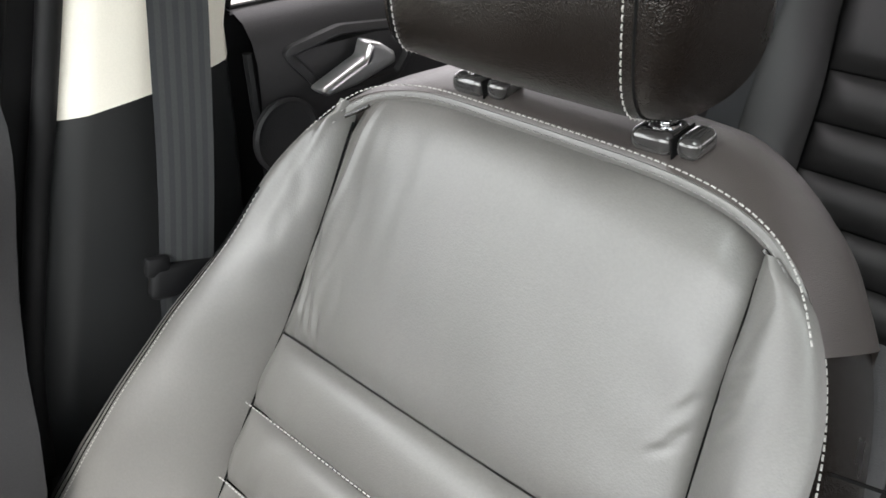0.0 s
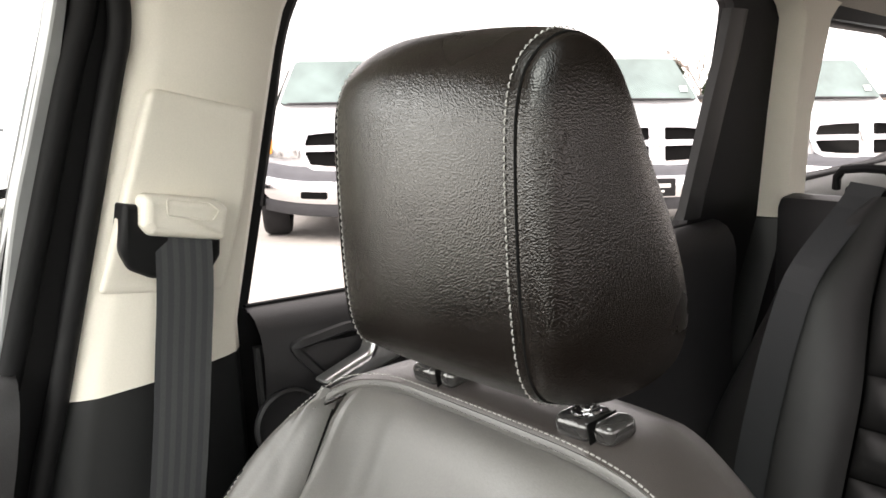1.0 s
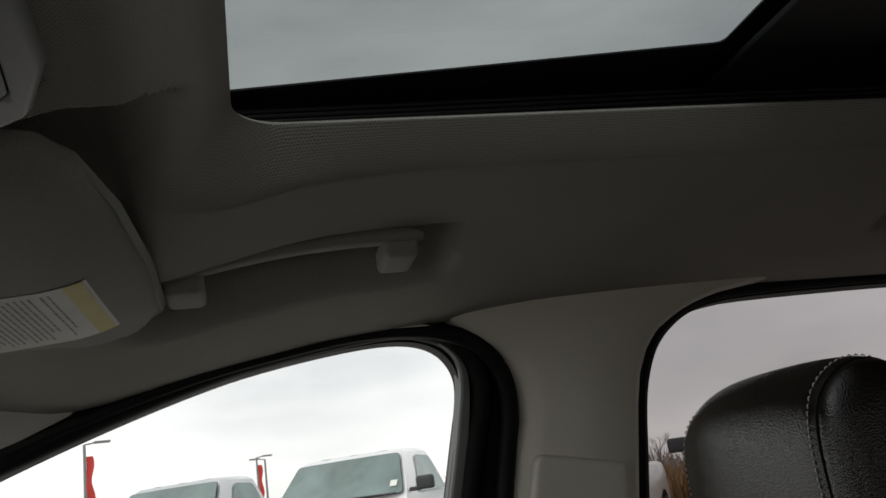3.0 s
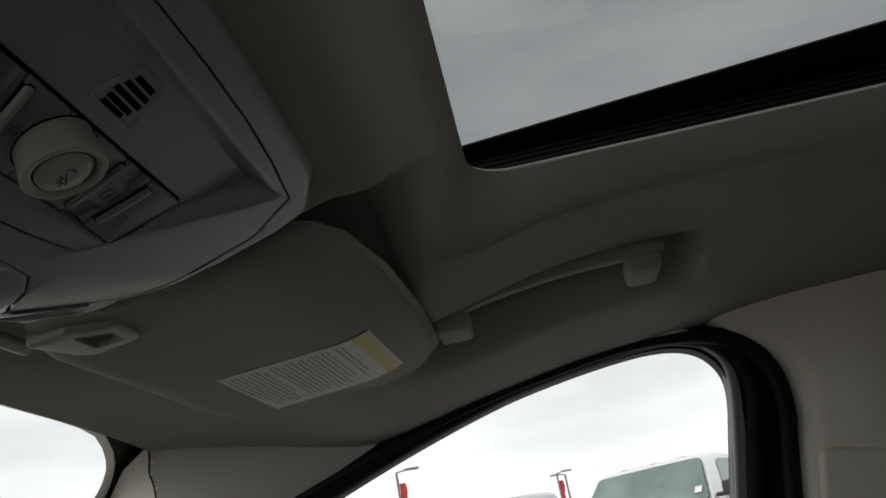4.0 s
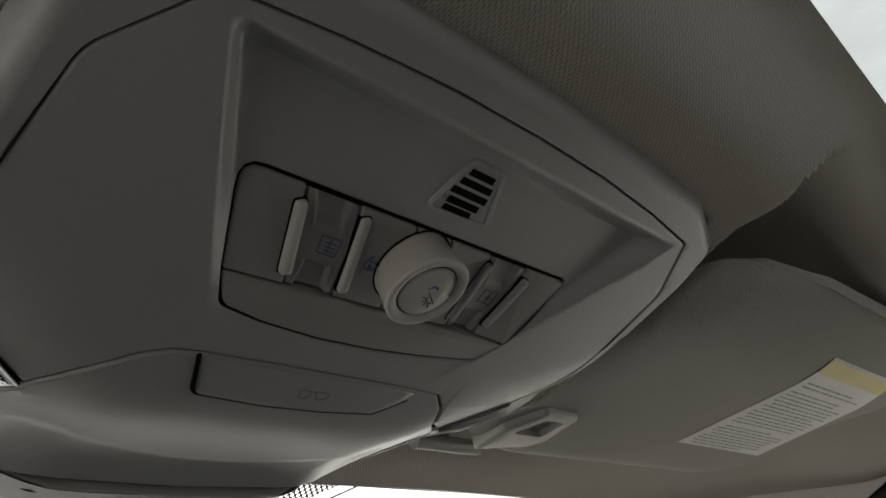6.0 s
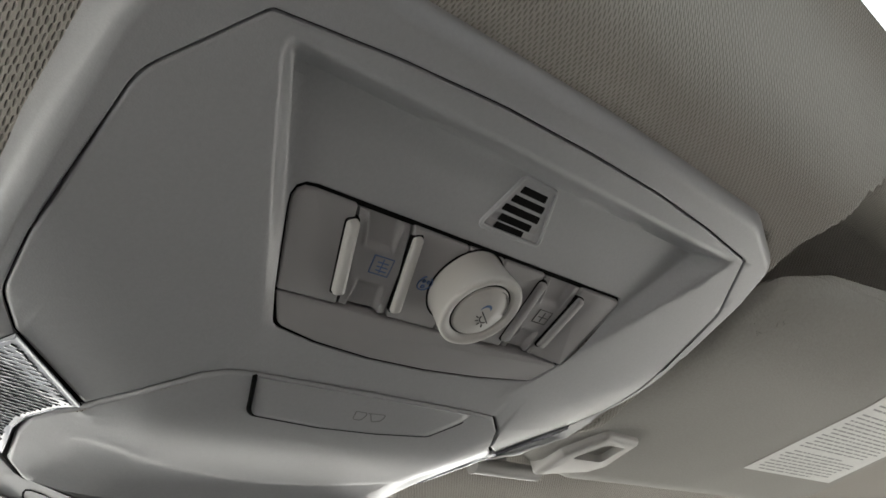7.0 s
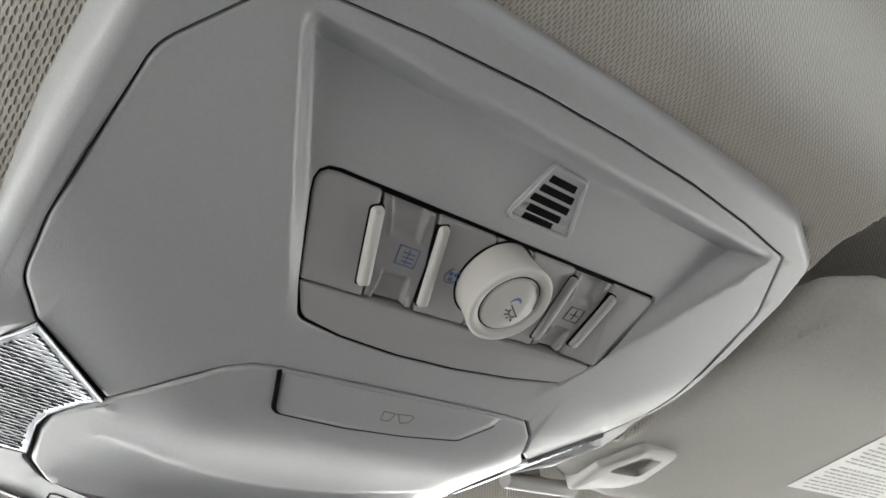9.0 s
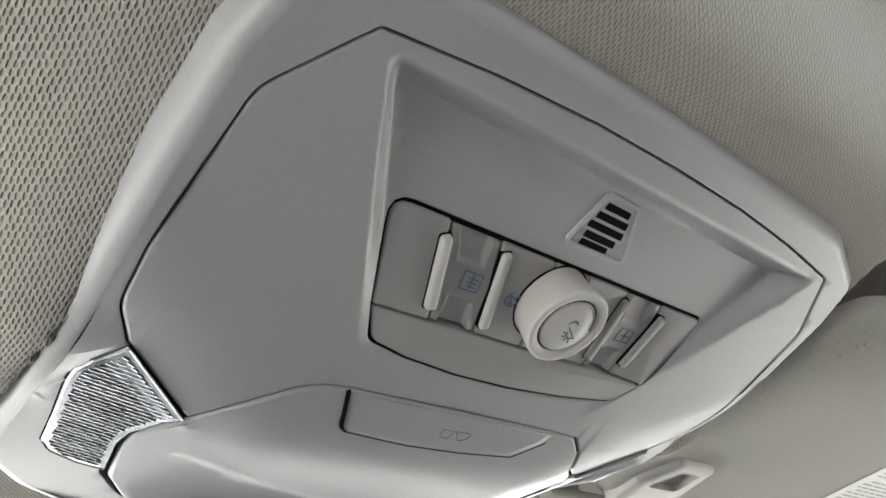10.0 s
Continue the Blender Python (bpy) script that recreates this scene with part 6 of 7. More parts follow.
vs = [fill.verts.new((u, v, 0)) for u, v in inset2(lid_o, 1.1)]
for i in range(len(vs)):
    fill.edges.new((vs[i - 1], vs[i]))
bmesh.ops.triangle_fill(fill, use_beauty=True, use_dissolve=False, edges=fill.edges[:], normal=(0, 0, 1))
for k in range(-21, 22):
    bmesh.ops.bisect_plane(fill, geom=fill.verts[:] + fill.edges[:] + fill.faces[:], plane_co=(k * 5.0, 0, 0), plane_no=(1, 0, 0))
for k in range(1, 52):
    bmesh.ops.bisect_plane(fill, geom=fill.verts[:] + fill.edges[:] + fill.faces[:], plane_co=(0, 103.4 + k * 1.5, 0), plane_no=(0, 1, 0))
fill.verts.index_update()
vs = [bm.verts.new(con(v.co.x, v.co.y, bulge(v.co.x, v.co.y))) for v in fill.verts]
for f in fill.faces:
    bm.faces.new([vs[v.index] for v in f.verts])
fill.free()
bmesh.ops.remove_doubles(bm, verts=bm.verts, dist=2e-5)
lid = part("sunglasses_bin", bm, M_GREY, console, "bulged grey sunglasses bin lid", angle=50)
# Shallow black strip paints the shade in the lid's gap.
bm = bmesh.new()
rows = [[con(u, v, bulge(u, v) - 1.8) for u, v in inset2(lid_o, ins)] for ins in (-1.5, -0.5, 0.6, 1.6)]
quads(bm, rows, close_v=True)
part("bin_gap", bm, M_GAP, console)
# press plate; a black tube paints the shade of its gap at one side
bm = bmesh.new()
path = [(-50.8, 104.2)] + [p for p in reversed(NOTCH) if p[1] > 104.2 and p[0] < -30]
tube(bm, [con(u, v, bulge(u, v) + 0.05) for u, v in path], [0.00085 * (0.25 + 0.75 * fall((len(path) - 1 - k) / 5)) for k in range(len(path))], 6)
part("plate_gap", bm, M_GAP, lid)
bm = bmesh.new()
line = [p for p in NOTCH if p[1] > 104.2]
tube(bm, [con(u, v, bulge(u, v) + 0.02) for u, v in line], 0.00022, 6)
part("plate_seam", bm, M_GAP, lid)
bm = bmesh.new()
body = [(u, max(v, 104.4)) for u, v in inset2(NOTCH, 0.9)]
rings = []
cu, cv = 0.0, 112.0
for t, w in ((1.0, 0.0), (0.995, 0.3), (0.985, 0.5), (0.9, 0.55), (0.75, 0.55), (0.55, 0.55), (0.3, 0.55), (0.02, 0.55)):
    rings.append([con(cu + (u - cu) * t, cv + (v - cv) * t, bulge(cu + (u - cu) * t, cv + (v - cv) * t) * 0.6 + w) for u, v in body])
quads(bm, rings, close_v=True)
plate = part("press_plate", bm, M_GREY, lid, "press plate with a spectacles mark", angle=60)
onl = lambda u, v: con(u, v, bulge(u, v) * 0.6 + 0.55)
ink("spectacles_mark", [rounded([(-4.2, 111.6), (1.4, 111.6), (0.6, 115.4), (-3.2, 115.4), (-4.2, 111.6)], 1.2, 4), rounded([(2.4, 111.6), (9.8, 111.2), (9.2, 114.4), (5.6, 115.4), (2.4, 111.6)], 1.2, 4), [(1.4, 111.8), (1.9, 111.5), (2.4, 111.8)]], M_ENGRAVE, onl, plate, 0.00018)
bm = bmesh.new()
slot = rounded([(-78, 194.0), (-55, 195.0), (-21, 195.8), (12.5, 195.4), (15.2, 196.6), (-18, 200.0), (-50, 202.6), (-74, 204.0)], [4, 0, 0, 0.8, 0.8, 0, 0, 4], 3)
tube(bm, [con(u, v, droop(u, v) + 0.05) for u, v in slot], 0.0004, 6, closed=True)
part("front_slot", bm, M_GAP, console, "dark line round a small front cover")

# map lamp lenses on both sides
for s in (1, -1):
    lens_o = rounded([(-s * u, v) for u, v in LENS], [0.5, 0.5, 2, 3, 3, 1, 0, 2, 2, 0, 3, 3, 3], 3)
    # Black sheet that edges the lens and paints the shade of its gap.
    bm = bmesh.new()
    fine_sheet(bm, inset2(lens_o, -0.45), [], lambda u, v: con(u, v, 0.3 + droop(u, v)), 6.0)
    part("lamp_gap", bm, M_GAP, console)
    bm = bmesh.new()
    pad(bm, lens_o, lambda u, v, w: con(u, v, w + droop(u, v)), 1.2, 0.8, 3, base=0.2)
    lamp = part("map_lamp", bm, M_LENS, console, "clear ribbed map lamp lens")
    bm = bmesh.new()
    within = inset2(lens_o, 1.8)
    along, across = Vector((0.991, 0.13 * s)), Vector((-0.13 * s, 0.991))
    rng = random.Random(5)
    shift = [rng.uniform(-0.6, 0.6) for j in range(60)]
    height = [rng.uniform(0.75, 1.0) for j in range(60)]
    net = {}
    for i in range(-48, 49):
        for j in range(-150, 151):
            p = Vector((s * 112, 140)) + along * (i * 0.8) + across * (j * 0.38)
            if inside(within, p.x, p.y):
                row, ph = divmod(j + 150, 5)
                bump = 0.5 - 0.5 * math.cos(2 * math.pi * (i * 0.8 / 4.2 + 0.5 * (row % 2) + 0.12 * shift[row % 60]))
                rise = (0.0, 0.75, 1.0, 0.7, 0.3)[ph] * (0.45 + 0.55 * bump) * height[row % 60]
                net[i, j] = bm.verts.new(con(p.x, p.y, 1.15 + 0.62 * rise + droop(p.x, p.y)))
    for i, j in list(net):
        cell = [(i, j), (i + 1, j), (i + 1, j + 1), (i, j + 1)]
        if all(c in net for c in cell):
            bm.faces.new([net[c] for c in cell])
    rb = part("lens_texture", bm, M_PRISM, lamp, "clear prismatic lens rows")
    rb["kind"] = "stuff"
    bm = bmesh.new()
    edge_line = inset2(lens_o, 0.5)
    tube(bm, [con(u, v, 1.25 + droop(u, v)) for u, v in edge_line], 0.00022, 5, closed=True)
    part("lens_lip", bm, M_LENS, lamp, "clear lens lip")

# ---------------------------------------------------------------- sun visor
VISOR = rounded([(0.142, 0.420), (0.1515, 0.374), (0.160, 0.357), (0.185, 0.3450), (0.260, 0.3360), (0.380, 0.3315), (0.500, 0.3340), (0.572, 0.366), (0.588, 0.43), (0.575, 0.528), (0.520, 0.552), (0.246, 0.552), (0.205, 0.543), (0.136, 0.51)], [0.03, 0.012, 0.012, 0.02, 0.03, 0.03, 0.03, 0.04, 0, 0.02, 0.012, 0.012, 0.01, 0.02], 6)
VISOR = [tuple(Vector(VISOR[i - 1]).lerp(Vector(VISOR[i]), k / n)) for i in range(len(VISOR)) for n in [max(1, int((Vector(VISOR[i]) - Vector(VISOR[i - 1])).length / 0.005))] for k in range(n)]
visor = tagged(thing("sun_visor", (0.34, 0.44, 1.475), "warm grey folded sun visor with a white and yellow warning label", "sun visor"))
bm = bmesh.new()
rows = []
V_Z = 1.4650


def visor_roll(x, y):
    """The visor's face curls up towards its hinge-free rear edge."""
    return 0.013 * max(0.0, (0.400 + 0.05 * max(0.0, x - 0.40) - y) / 0.055) ** 2 + 0.009 * min(1.2, max(0.0, (0.195 - x) / 0.05)) ** 2 * (1 - fall((y - 0.42) / 0.06))


for ins, h in ((0.014, 0.024), (0.008, 0.0225), (0.003, 0.018), (0.0, 0.0125), (0.0012, 0.007), (0.005, 0.0028), (0.011, 0.0006), (0.020, 0.0)):
    rows.append([(x, y, V_Z + h + visor_roll(x, y) * min(1.0, max(0.0, (0.018 - h) / 0.010))) for x, y in inset2(VISOR, ins)])
quads(bm, rows, close_v=True)
fine_sheet(bm, inset2(VISOR, 0.020), [], lambda x, y: (x, y, V_Z + visor_roll(x, y)), 0.008)
M_VISOR = material("visor_cloth", (0.36, 0.352, 0.325), 0.9, spots=0.04, spot_scale=9, grain=0.05, grain_scale=600, bump=0.4, bump_scale=900, voronoi=True, spec=0.15)
fine_sheet(bm, inset2(VISOR, 0.014), [], lambda x, y: (x, y, V_Z + 0.024), 0.03)
bmesh.ops.remove_doubles(bm, verts=bm.verts, dist=2e-5)
part("visor_board", bm, M_VISOR, visor, angle=60)
LABEL = [(0.375, 0.4935), (0.341, 0.3675), (0.477, 0.3660), (0.528, 0.4945)]


def on_label(a, b, h=0.0005):
    """Across the lines and down the label, both 0 to 1."""
    p = [Vector(q) for q in LABEL]
    q = p[1].lerp(p[2], a).lerp(p[0].lerp(p[3], a), b)
    y = q.y
    return (q.x, y, V_Z + visor_roll(q.x, y) - h)


bm = bmesh.new()
quads(bm, [[on_label(a / 12, b / 24) for b in range(25)] for a in range(13)])
label = part("warning_label", bm, M_PAPER, visor, "white paper warning label", smooth=False)
bm = bmesh.new()
quads(bm, [[on_label(a / 12, 0.02 + 0.095 * b / 4, 0.0008) for b in range(5)] for a in range(13)])
part("yellow_band", bm, M_YELLOW, label, "yellow heading band", smooth=False)
rng = random.Random(4)
b = 0.19
while b < 0.97:
    bm = bmesh.new()
    for a0, a1 in ((0.06, 0.93),):
        end = a0 + (a1 - a0) * rng.uniform(0.70, 1.0)
        a = a0 + rng.choice((0.0, 0.0, 0.04))
        while a < end:
            w = min(rng.uniform(0.03, 0.11), end - a)
            quads(bm, [[on_label(x, y, 0.0008) for y in (b, b + rng.uniform(0.010, 0.013))] for x in (a, a + w / 2, a + w)])
            a += w + 0.012
    part("text_bar", bm, M_TEXT, label, "unreadable line of small grey print", smooth=False)
    b += 0.034 if rng.random() > 0.15 else 0.060
M_CLIP = material("visor_clip_plastic", (0.38, 0.37, 0.35), 0.45, spots=0.03, spot_scale=20)
CLIP = rounded([(0.184, 0.506), (0.190, 0.480), (0.223, 0.481), (0.236, 0.513), (0.230, 0.524), (0.194, 0.536)], 0.004, 4)
bm = bmesh.new()
hole = rounded([(0.1945, 0.508), (0.1985, 0.4875), (0.2165, 0.4875), (0.2230, 0.508)], 0.003, 3)
rows = []
for ins, h in ((0.0, 0.012), (0.0, 0.0), (0.0012, -0.0016), (0.003, -0.0022)):
    rows.append([(x, y, V_Z + h - 0.002) for x, y in inset2(CLIP, ins)])
quads(bm, rows, close_v=True)
sheet(bm, inset2(CLIP, 0.003), [hole], lambda x, y, d: (x, y, V_Z - 0.0042 + d), 0.0)
rows = []
for h in (-0.0042, 0.0055):
    rows.append([(x, y, V_Z + h) for x, y in hole])
quads(bm, rows, close_v=True)
bmesh.ops.remove_doubles(bm, verts=bm.verts, dist=1e-5)
part("finger_loop", bm, M_CLIP, visor, "pale finger loop with a square recess", angle=40)
bm = bmesh.new()
sheet(bm, hole, [], lambda x, y, d: (x, y, V_Z + 0.0042))
part("loop_recess", bm, M_CLIP, visor)
bm = bmesh.new()
tube(bm, [(0.16, 0.548, V_Z + 0.004), (0.20, 0.547, V_Z + 0.003), (0.215, 0.547, V_Z + 0.003)], 0.0045, 12)
part("pivot_pin", bm, M_CLIP, visor, "pale pivot pin")
bm = bmesh.new()
box(bm, (0.182, 0.552, V_Z + 0.013), (0.020, 0.011, 0.014), 0.003, 3)
tagged(part("visor_clip", bm, M_CLIP), "pale clip that holds the visor's pin", "clip")


# ---------------------------------------------------------------- grab handles
GRIP_LOW = [(0.10, 1.5125), (0.136, 1.5150), (0.169, 1.5153), (0.218, 1.5135), (0.264, 1.5085), (0.299, 1.5025), (0.330, 1.4945), (0.36, 1.486)]
GRIP_TOP = [(0.10, 1.5225), (0.132, 1.5285), (0.169, 1.5290), (0.218, 1.5268), (0.264, 1.5208), (0.299, 1.5145), (0.345, 1.5010), (0.36, 1.497)]


def grab_handle(dy, dz, dx=0.0):
    h = tagged(thing("grab_handle", (0.47 + dx, 0.235 + dy, 1.50 + dz), "pale grey plastic grab handle folded against the roof lining", "grab handle", group="grab handles on the roof lining"))
    at = lambda x, y, z: (x + dx, y + dy, z + dz)
    bm = bmesh.new()
    rows = []
    for k in range(41):
        y = 0.342 - 0.212 * k / 40
        lo, hi = smooth_at(GRIP_LOW, y)[0], smooth_at(GRIP_TOP, y)[0] - 0.0008
        end = min(1.0, (k + 0.6) / 3, (40.6 - k) / 3) ** 0.5
        mid, half = (lo + hi) / 2, (hi - lo) / 2 * end
        row = []
        for j in range(16):
            a = math.tau * j / 16
            c, q = math.cos(a), math.sin(a)
            row.append(at(0.4685 + 0.0085 * end * math.copysign(abs(c) ** 0.6, c), y, mid + half * math.copysign(abs(q) ** 0.6, q)))
        rows.append(row)
    vs = quads(bm, rows, close_v=True)
    bm.faces.new(vs[0]), bm.faces.new(vs[-1])
    part("grip", bm, M_VISOR, h, angle=60)
    for y0, y1, z0, z1 in ((0.3040, 0.3345, 1.4870, 1.508), (0.1345, 0.1630, 1.5030, 1.524)):
        bm = bmesh.new()
        box(bm, at(0.4925, (y0 + y1) / 2, (z0 + z1) / 2), (0.056, y1 - y0, z1 - z0), 0.0055, 4)
        part("foot", bm, M_VISOR, h, angle=50)
    return h


grab_handle(0, 0)
grab_handle(-0.693, 0.021, -0.010)


# ---------------------------------------------------------------- the lot outside
M_LOT = material("pale_concrete_lot", (0.42, 0.403, 0.375), 0.85, spots=0.14, spot_scale=0.35, grain=0.10, grain_scale=9, bump=0.3, bump_scale=30)
M_GRASS = material("dry_grass_ground", (0.26, 0.20, 0.11), 0.95, spots=0.3, spot_scale=0.6, grain=0.25, grain_scale=14, bump=0.6, bump_scale=20)
bm = bmesh.new()
quads(bm, [[(x, y, 0) for y in (-2500, -120, -40, -12, 0, 12, 40, 120, 2500)] for x in (-2500, -120, -40, -12, 0, 12, 40, 120, 2500)])
tagged(part("ground", bm, M_LOT), "pale worn concrete of the car lot", "ground", kind="structure")
ROW_D = Vector((-0.53, -0.848, 0)).normalized()
BACK_D = Vector((0.848, -0.53, 0)).normalized()
g0 = Vector((14.5, -6.8, 0.03))
bm = bmesh.new()
quads(bm, [[g0 + ROW_D * a + BACK_D * b for b in (0, 8, 30, 90, 600)] for a in (-5, 0, 20, 60, 400)])
tagged(part("grass_field", bm, M_GRASS), "dry brown grass field beyond the lot", "grass", kind="structure")
M_TUFT = material("dry_grass_blades", (0.36, 0.27, 0.13), 0.9, island=0.35)
M_WEED = material("brown_weed_stalks", (0.26, 0.165, 0.08), 0.9, island=0.45)
for nm, mat, count, b0, b1, h0, h1, label in (("dry_grass", M_TUFT, 3000, 0.3, 8.5, 0.04, 0.16, "short dry tan grass at the lot's edge"), ("tall_weeds", M_WEED, 5200, 8.0, 17.0, 0.55, 1.35, "tall brown dead weeds behind the short grass")):
    rng = random.Random(11)
    bm = bmesh.new()
    for k in range(count):
        p = g0 + ROW_D * rng.uniform(-4.8, 26) + BACK_D * rng.uniform(b0, b1)
        for q in range(3):
            a, h = rng.uniform(0, math.tau), rng.uniform(h0, h1)
            d = Vector((math.cos(a), math.sin(a), 0)) * (0.05 + 0.03 * h)
            tip = p + Vector((rng.uniform(-0.2, 0.2), rng.uniform(-0.2, 0.2), 0)) * (0.4 + h) + Vector((0, 0, h))
            bm.faces.new([bm.verts.new(p - d), bm.verts.new(p + d), bm.verts.new(tip)])
    tagged(part(nm, bm, mat, smooth=False), label, "grass", kind="stuff")

M_WHITE = material("white_truck_paint", (0.74, 0.75, 0.76), 0.22, spots=0.02, spot_scale=3, coat=0.6)
M_SILVER = material("silver_truck_paint", (0.52, 0.53, 0.55), 0.28, metal=0.35, spots=0.02, spot_scale=3, coat=0.5)
M_RED = material("red_truck_paint", (0.45, 0.05, 0.035), 0.35, spots=0.05, spot_scale=3, coat=0.4)
# Large mottling paints uneven sky reflection into the opaque truck glass.
M_TGLASS = material("green_window_painted_reflection", (0.15, 0.205, 0.195), 0.05, spots=0.45, spot_scale=1.4, coat=0.5)
M_TYRE = material("tyre_rubber", (0.012, 0.012, 0.0125), 0.8, spec=0.3, spots=0.2, spot_scale=8, bump=0.4, bump_scale=60)
M_RIM = material("alloy_rim", (0.50, 0.51, 0.53), 0.3, metal=0.8, spots=0.06, spot_scale=12)
M_TPLASTIC = material("dark_grey_bumper_plastic", (0.026, 0.027, 0.030), 0.6, spots=0.1, spot_scale=6)
M_BTOP = material("grey_bumper_cover", (0.13, 0.135, 0.15), 0.5, spots=0.08, spot_scale=6)
M_LAMP = material("clear_headlamp", (0.50, 0.50, 0.50), 0.15, metal=0.7, spots=0.5, spot_scale=16, coat=0.7)
M_AMBER = material("amber_lamp", (0.75, 0.27, 0.03), 0.25, coat=0.6)


def pickup(at, label, paint):
    """A full-size pickup facing +y, with its front axle over its origin."""
    t = tagged(thing("pickup_truck", (0, 0, 0), label, "pickup truck", group="pickups parked in a row"))
    st = [(0.80, 0.70, 0.52, 1.04), (0.775, 0.84, 0.44, 1.12), (0.70, 0.95, 0.42, 1.18), (0.50, 1.0, 0.41, 1.225), (0.25, 1.01, 0.41, 1.26), (0.0, 1.01, 0.41, 1.295), (-0.30, 1.01, 0.41, 1.335), (-0.42, 1.01, 0.42, 1.35),
          (-0.7, 1.01, 0.42, 1.355), (-1.2, 1.01, 0.42, 1.36), (-1.68, 1.01, 0.42, 1.36), (-1.72, 1.00, 0.43, 1.36), (-1.76, 1.01, 0.43, 1.38), (-4.3, 1.01, 0.45, 1.40), (-4.42, 0.99, 0.48, 1.39)]
    rows = []
    for y, w, zb, zt in st:
        h = zt - zb
        half = [(0, zb), (0.7 * w, zb), (0.95 * w, zb + 0.05), (w * 0.985, zb + 0.2 * h), (w, zb + 0.48 * h), (w * 0.99, zb + 0.62 * h), (w * 0.975, zb + 0.80 * h), (w * 0.94, zt - 0.05), (w * 0.87, zt - 0.015), (w * 0.62, zt), (w * 0.56, zt + 0.022), (0.2 * w, zt + 0.035), (0, zt + 0.037)]
        if y < -1.74:
            half = half[:9] + [(w * 0.8, zt), (w * 0.6, zt), (0.2 * w, zt), (0, zt)]
        loop = half + [(-x, z) for x, z in reversed(half[1:-1])]
        rows.append([(x, y - 0.44 * abs(x) ** 2.2 * fall((y + 0.2) / 0.9), z) for x, z in loop])
    bm = bmesh.new()
    vs = quads(bm, rows, close_v=True)
    bm.faces.new(vs[0]), bm.faces.new(vs[-1])
    part("body", bm, paint, t, angle=32)
    # cab
    low = [(0.93, -0.36), (0.955, -0.62), (0.96, -1.2), (0.94, -1.70)]
    top = [(0.71, -0.84), (0.755, -0.98), (0.76, -1.3), (0.73, -1.58)]
    rows = []
    for q in [k / 8 for k in range(9)]:
        z = 1.335 + 0.575 * q
        pts = [(a[0] + (b[0] - a[0]) * q + 0.025 * math.sin(math.pi * q), a[1] + (b[1] - a[1]) * q) for a, b in zip(low, top)]
        ring = pts + [(-x, y) for x, y in reversed(pts)]
        rows.append([(x, y, z) for x, y in ring])
    rows.insert(0, [(x * 0.985, y, 1.22) for x, y, z in rows[0]])
    last = rows[-1]
    rows.append([(x * 0.90, -1.25 + (y + 1.25) * 0.90, 1.955) for x, y, z in last])
    rows.append([(x * 0.4, -1.25 + (y + 1.25) * 0.4, 1.975) for x, y, z in last])
    bm = bmesh.new()
    vs = quads(bm, rows, close_v=True)
    bm.faces.new(vs[-1])
    cab = part("cab", bm, paint, t, angle=28)

    def screen(x, q, out=0.006):
        return (x, -0.36 - 0.48 * q + 0.03 * (1 - x * x) + out, 1.335 + 0.575 * q + out)

    bm = bmesh.new()
    outline = rounded([(-0.885, 0.10), (-0.4, 0.10), (0.0, 0.10), (0.4, 0.10), (0.885, 0.10), (0.715, 0.95), (0.35, 0.955), (0, 0.957), (-0.35, 0.955), (-0.715, 0.95)], [0.06, 0, 0, 0, 0.06, 0.07, 0, 0, 0, 0.07], 4)
    sheet(bm, inset2(outline, -0.005), [], lambda x, q, d: screen(x, q, 0.020))
    part("windscreen_seal", bm, M_GAP, cab, "black windscreen seal")
    bm = bmesh.new()
    sheet(bm, outline, [], lambda x, q, d: screen(x, q, 0.026))
    part("windscreen", bm, M_TGLASS, cab, "grey-green windscreen")
    bm = bmesh.new()
    tube(bm, [screen(x, 0.085 + 0.02 * (1 - abs(x)), 0.035) for x in (-0.8, -0.4, 0.0, 0.4, 0.8)], 0.012, 6)
    part("wiper_cowl", bm, M_TPLASTIC, cab)
    bm = bmesh.new()
    box(bm, (0, 0, 0), (0.09, 0.004, 0.09), 0.001, 1, Matrix.Translation(screen(-0.74, 0.30, 0.034)) @ Matrix.Rotation(radians(40), 4, "X"))
    part("sticker", bm, M_PAPER, cab, "white window sticker")
    for x in (-0.36, 0.36):
        bm = bmesh.new()
        box(bm, (x, -0.93, 1.945), (0.10, 0.05, 0.03), 0.010, 2)
        part("roof_lamp", bm, M_TPLASTIC, cab, "dark roof marker lamp")
    for s in (1, -1):
        bm = bmesh.new()
        side = lambda y, z, o=0.0: (s * (0.960 - 0.20 * (z - 1.335) / 0.575 + 0.025 * math.sin(math.pi * (z - 1.335) / 0.575) + o), y, z)
        o2 = rounded([(-0.66, 1.40), (-0.98, 1.82), (-1.06, 1.865), (-1.45, 1.85), (-1.56, 1.42)], [0.05, 0.05, 0.05, 0.08, 0.05], 3)
        sheet(bm, o2, [], lambda y, z, d: side(y, z, 0.020))
        part("side_window", bm, M_TGLASS, cab, "dark side window")
        bm = bmesh.new()
        box(bm, (s * 1.15, -0.46, 1.50), (0.22, 0.10, 0.16), 0.035, 3)
        box(bm, (s * 1.0, -0.50, 1.44), (0.16, 0.06, 0.05), 0.02, 2)
        part("door_mirror", bm, M_TPLASTIC, t, "black door mirror")
        for y0 in (-0.56, -1.60):
            bm = bmesh.new()
            tube(bm, [(s * 1.010, y0 + 0.02, 0.55), (s * 1.013, y0, 0.9), (s * 0.985, y0, 1.30)], 0.004, 4)
            part("door_seam", bm, M_GAP, t)
        bm = bmesh.new()
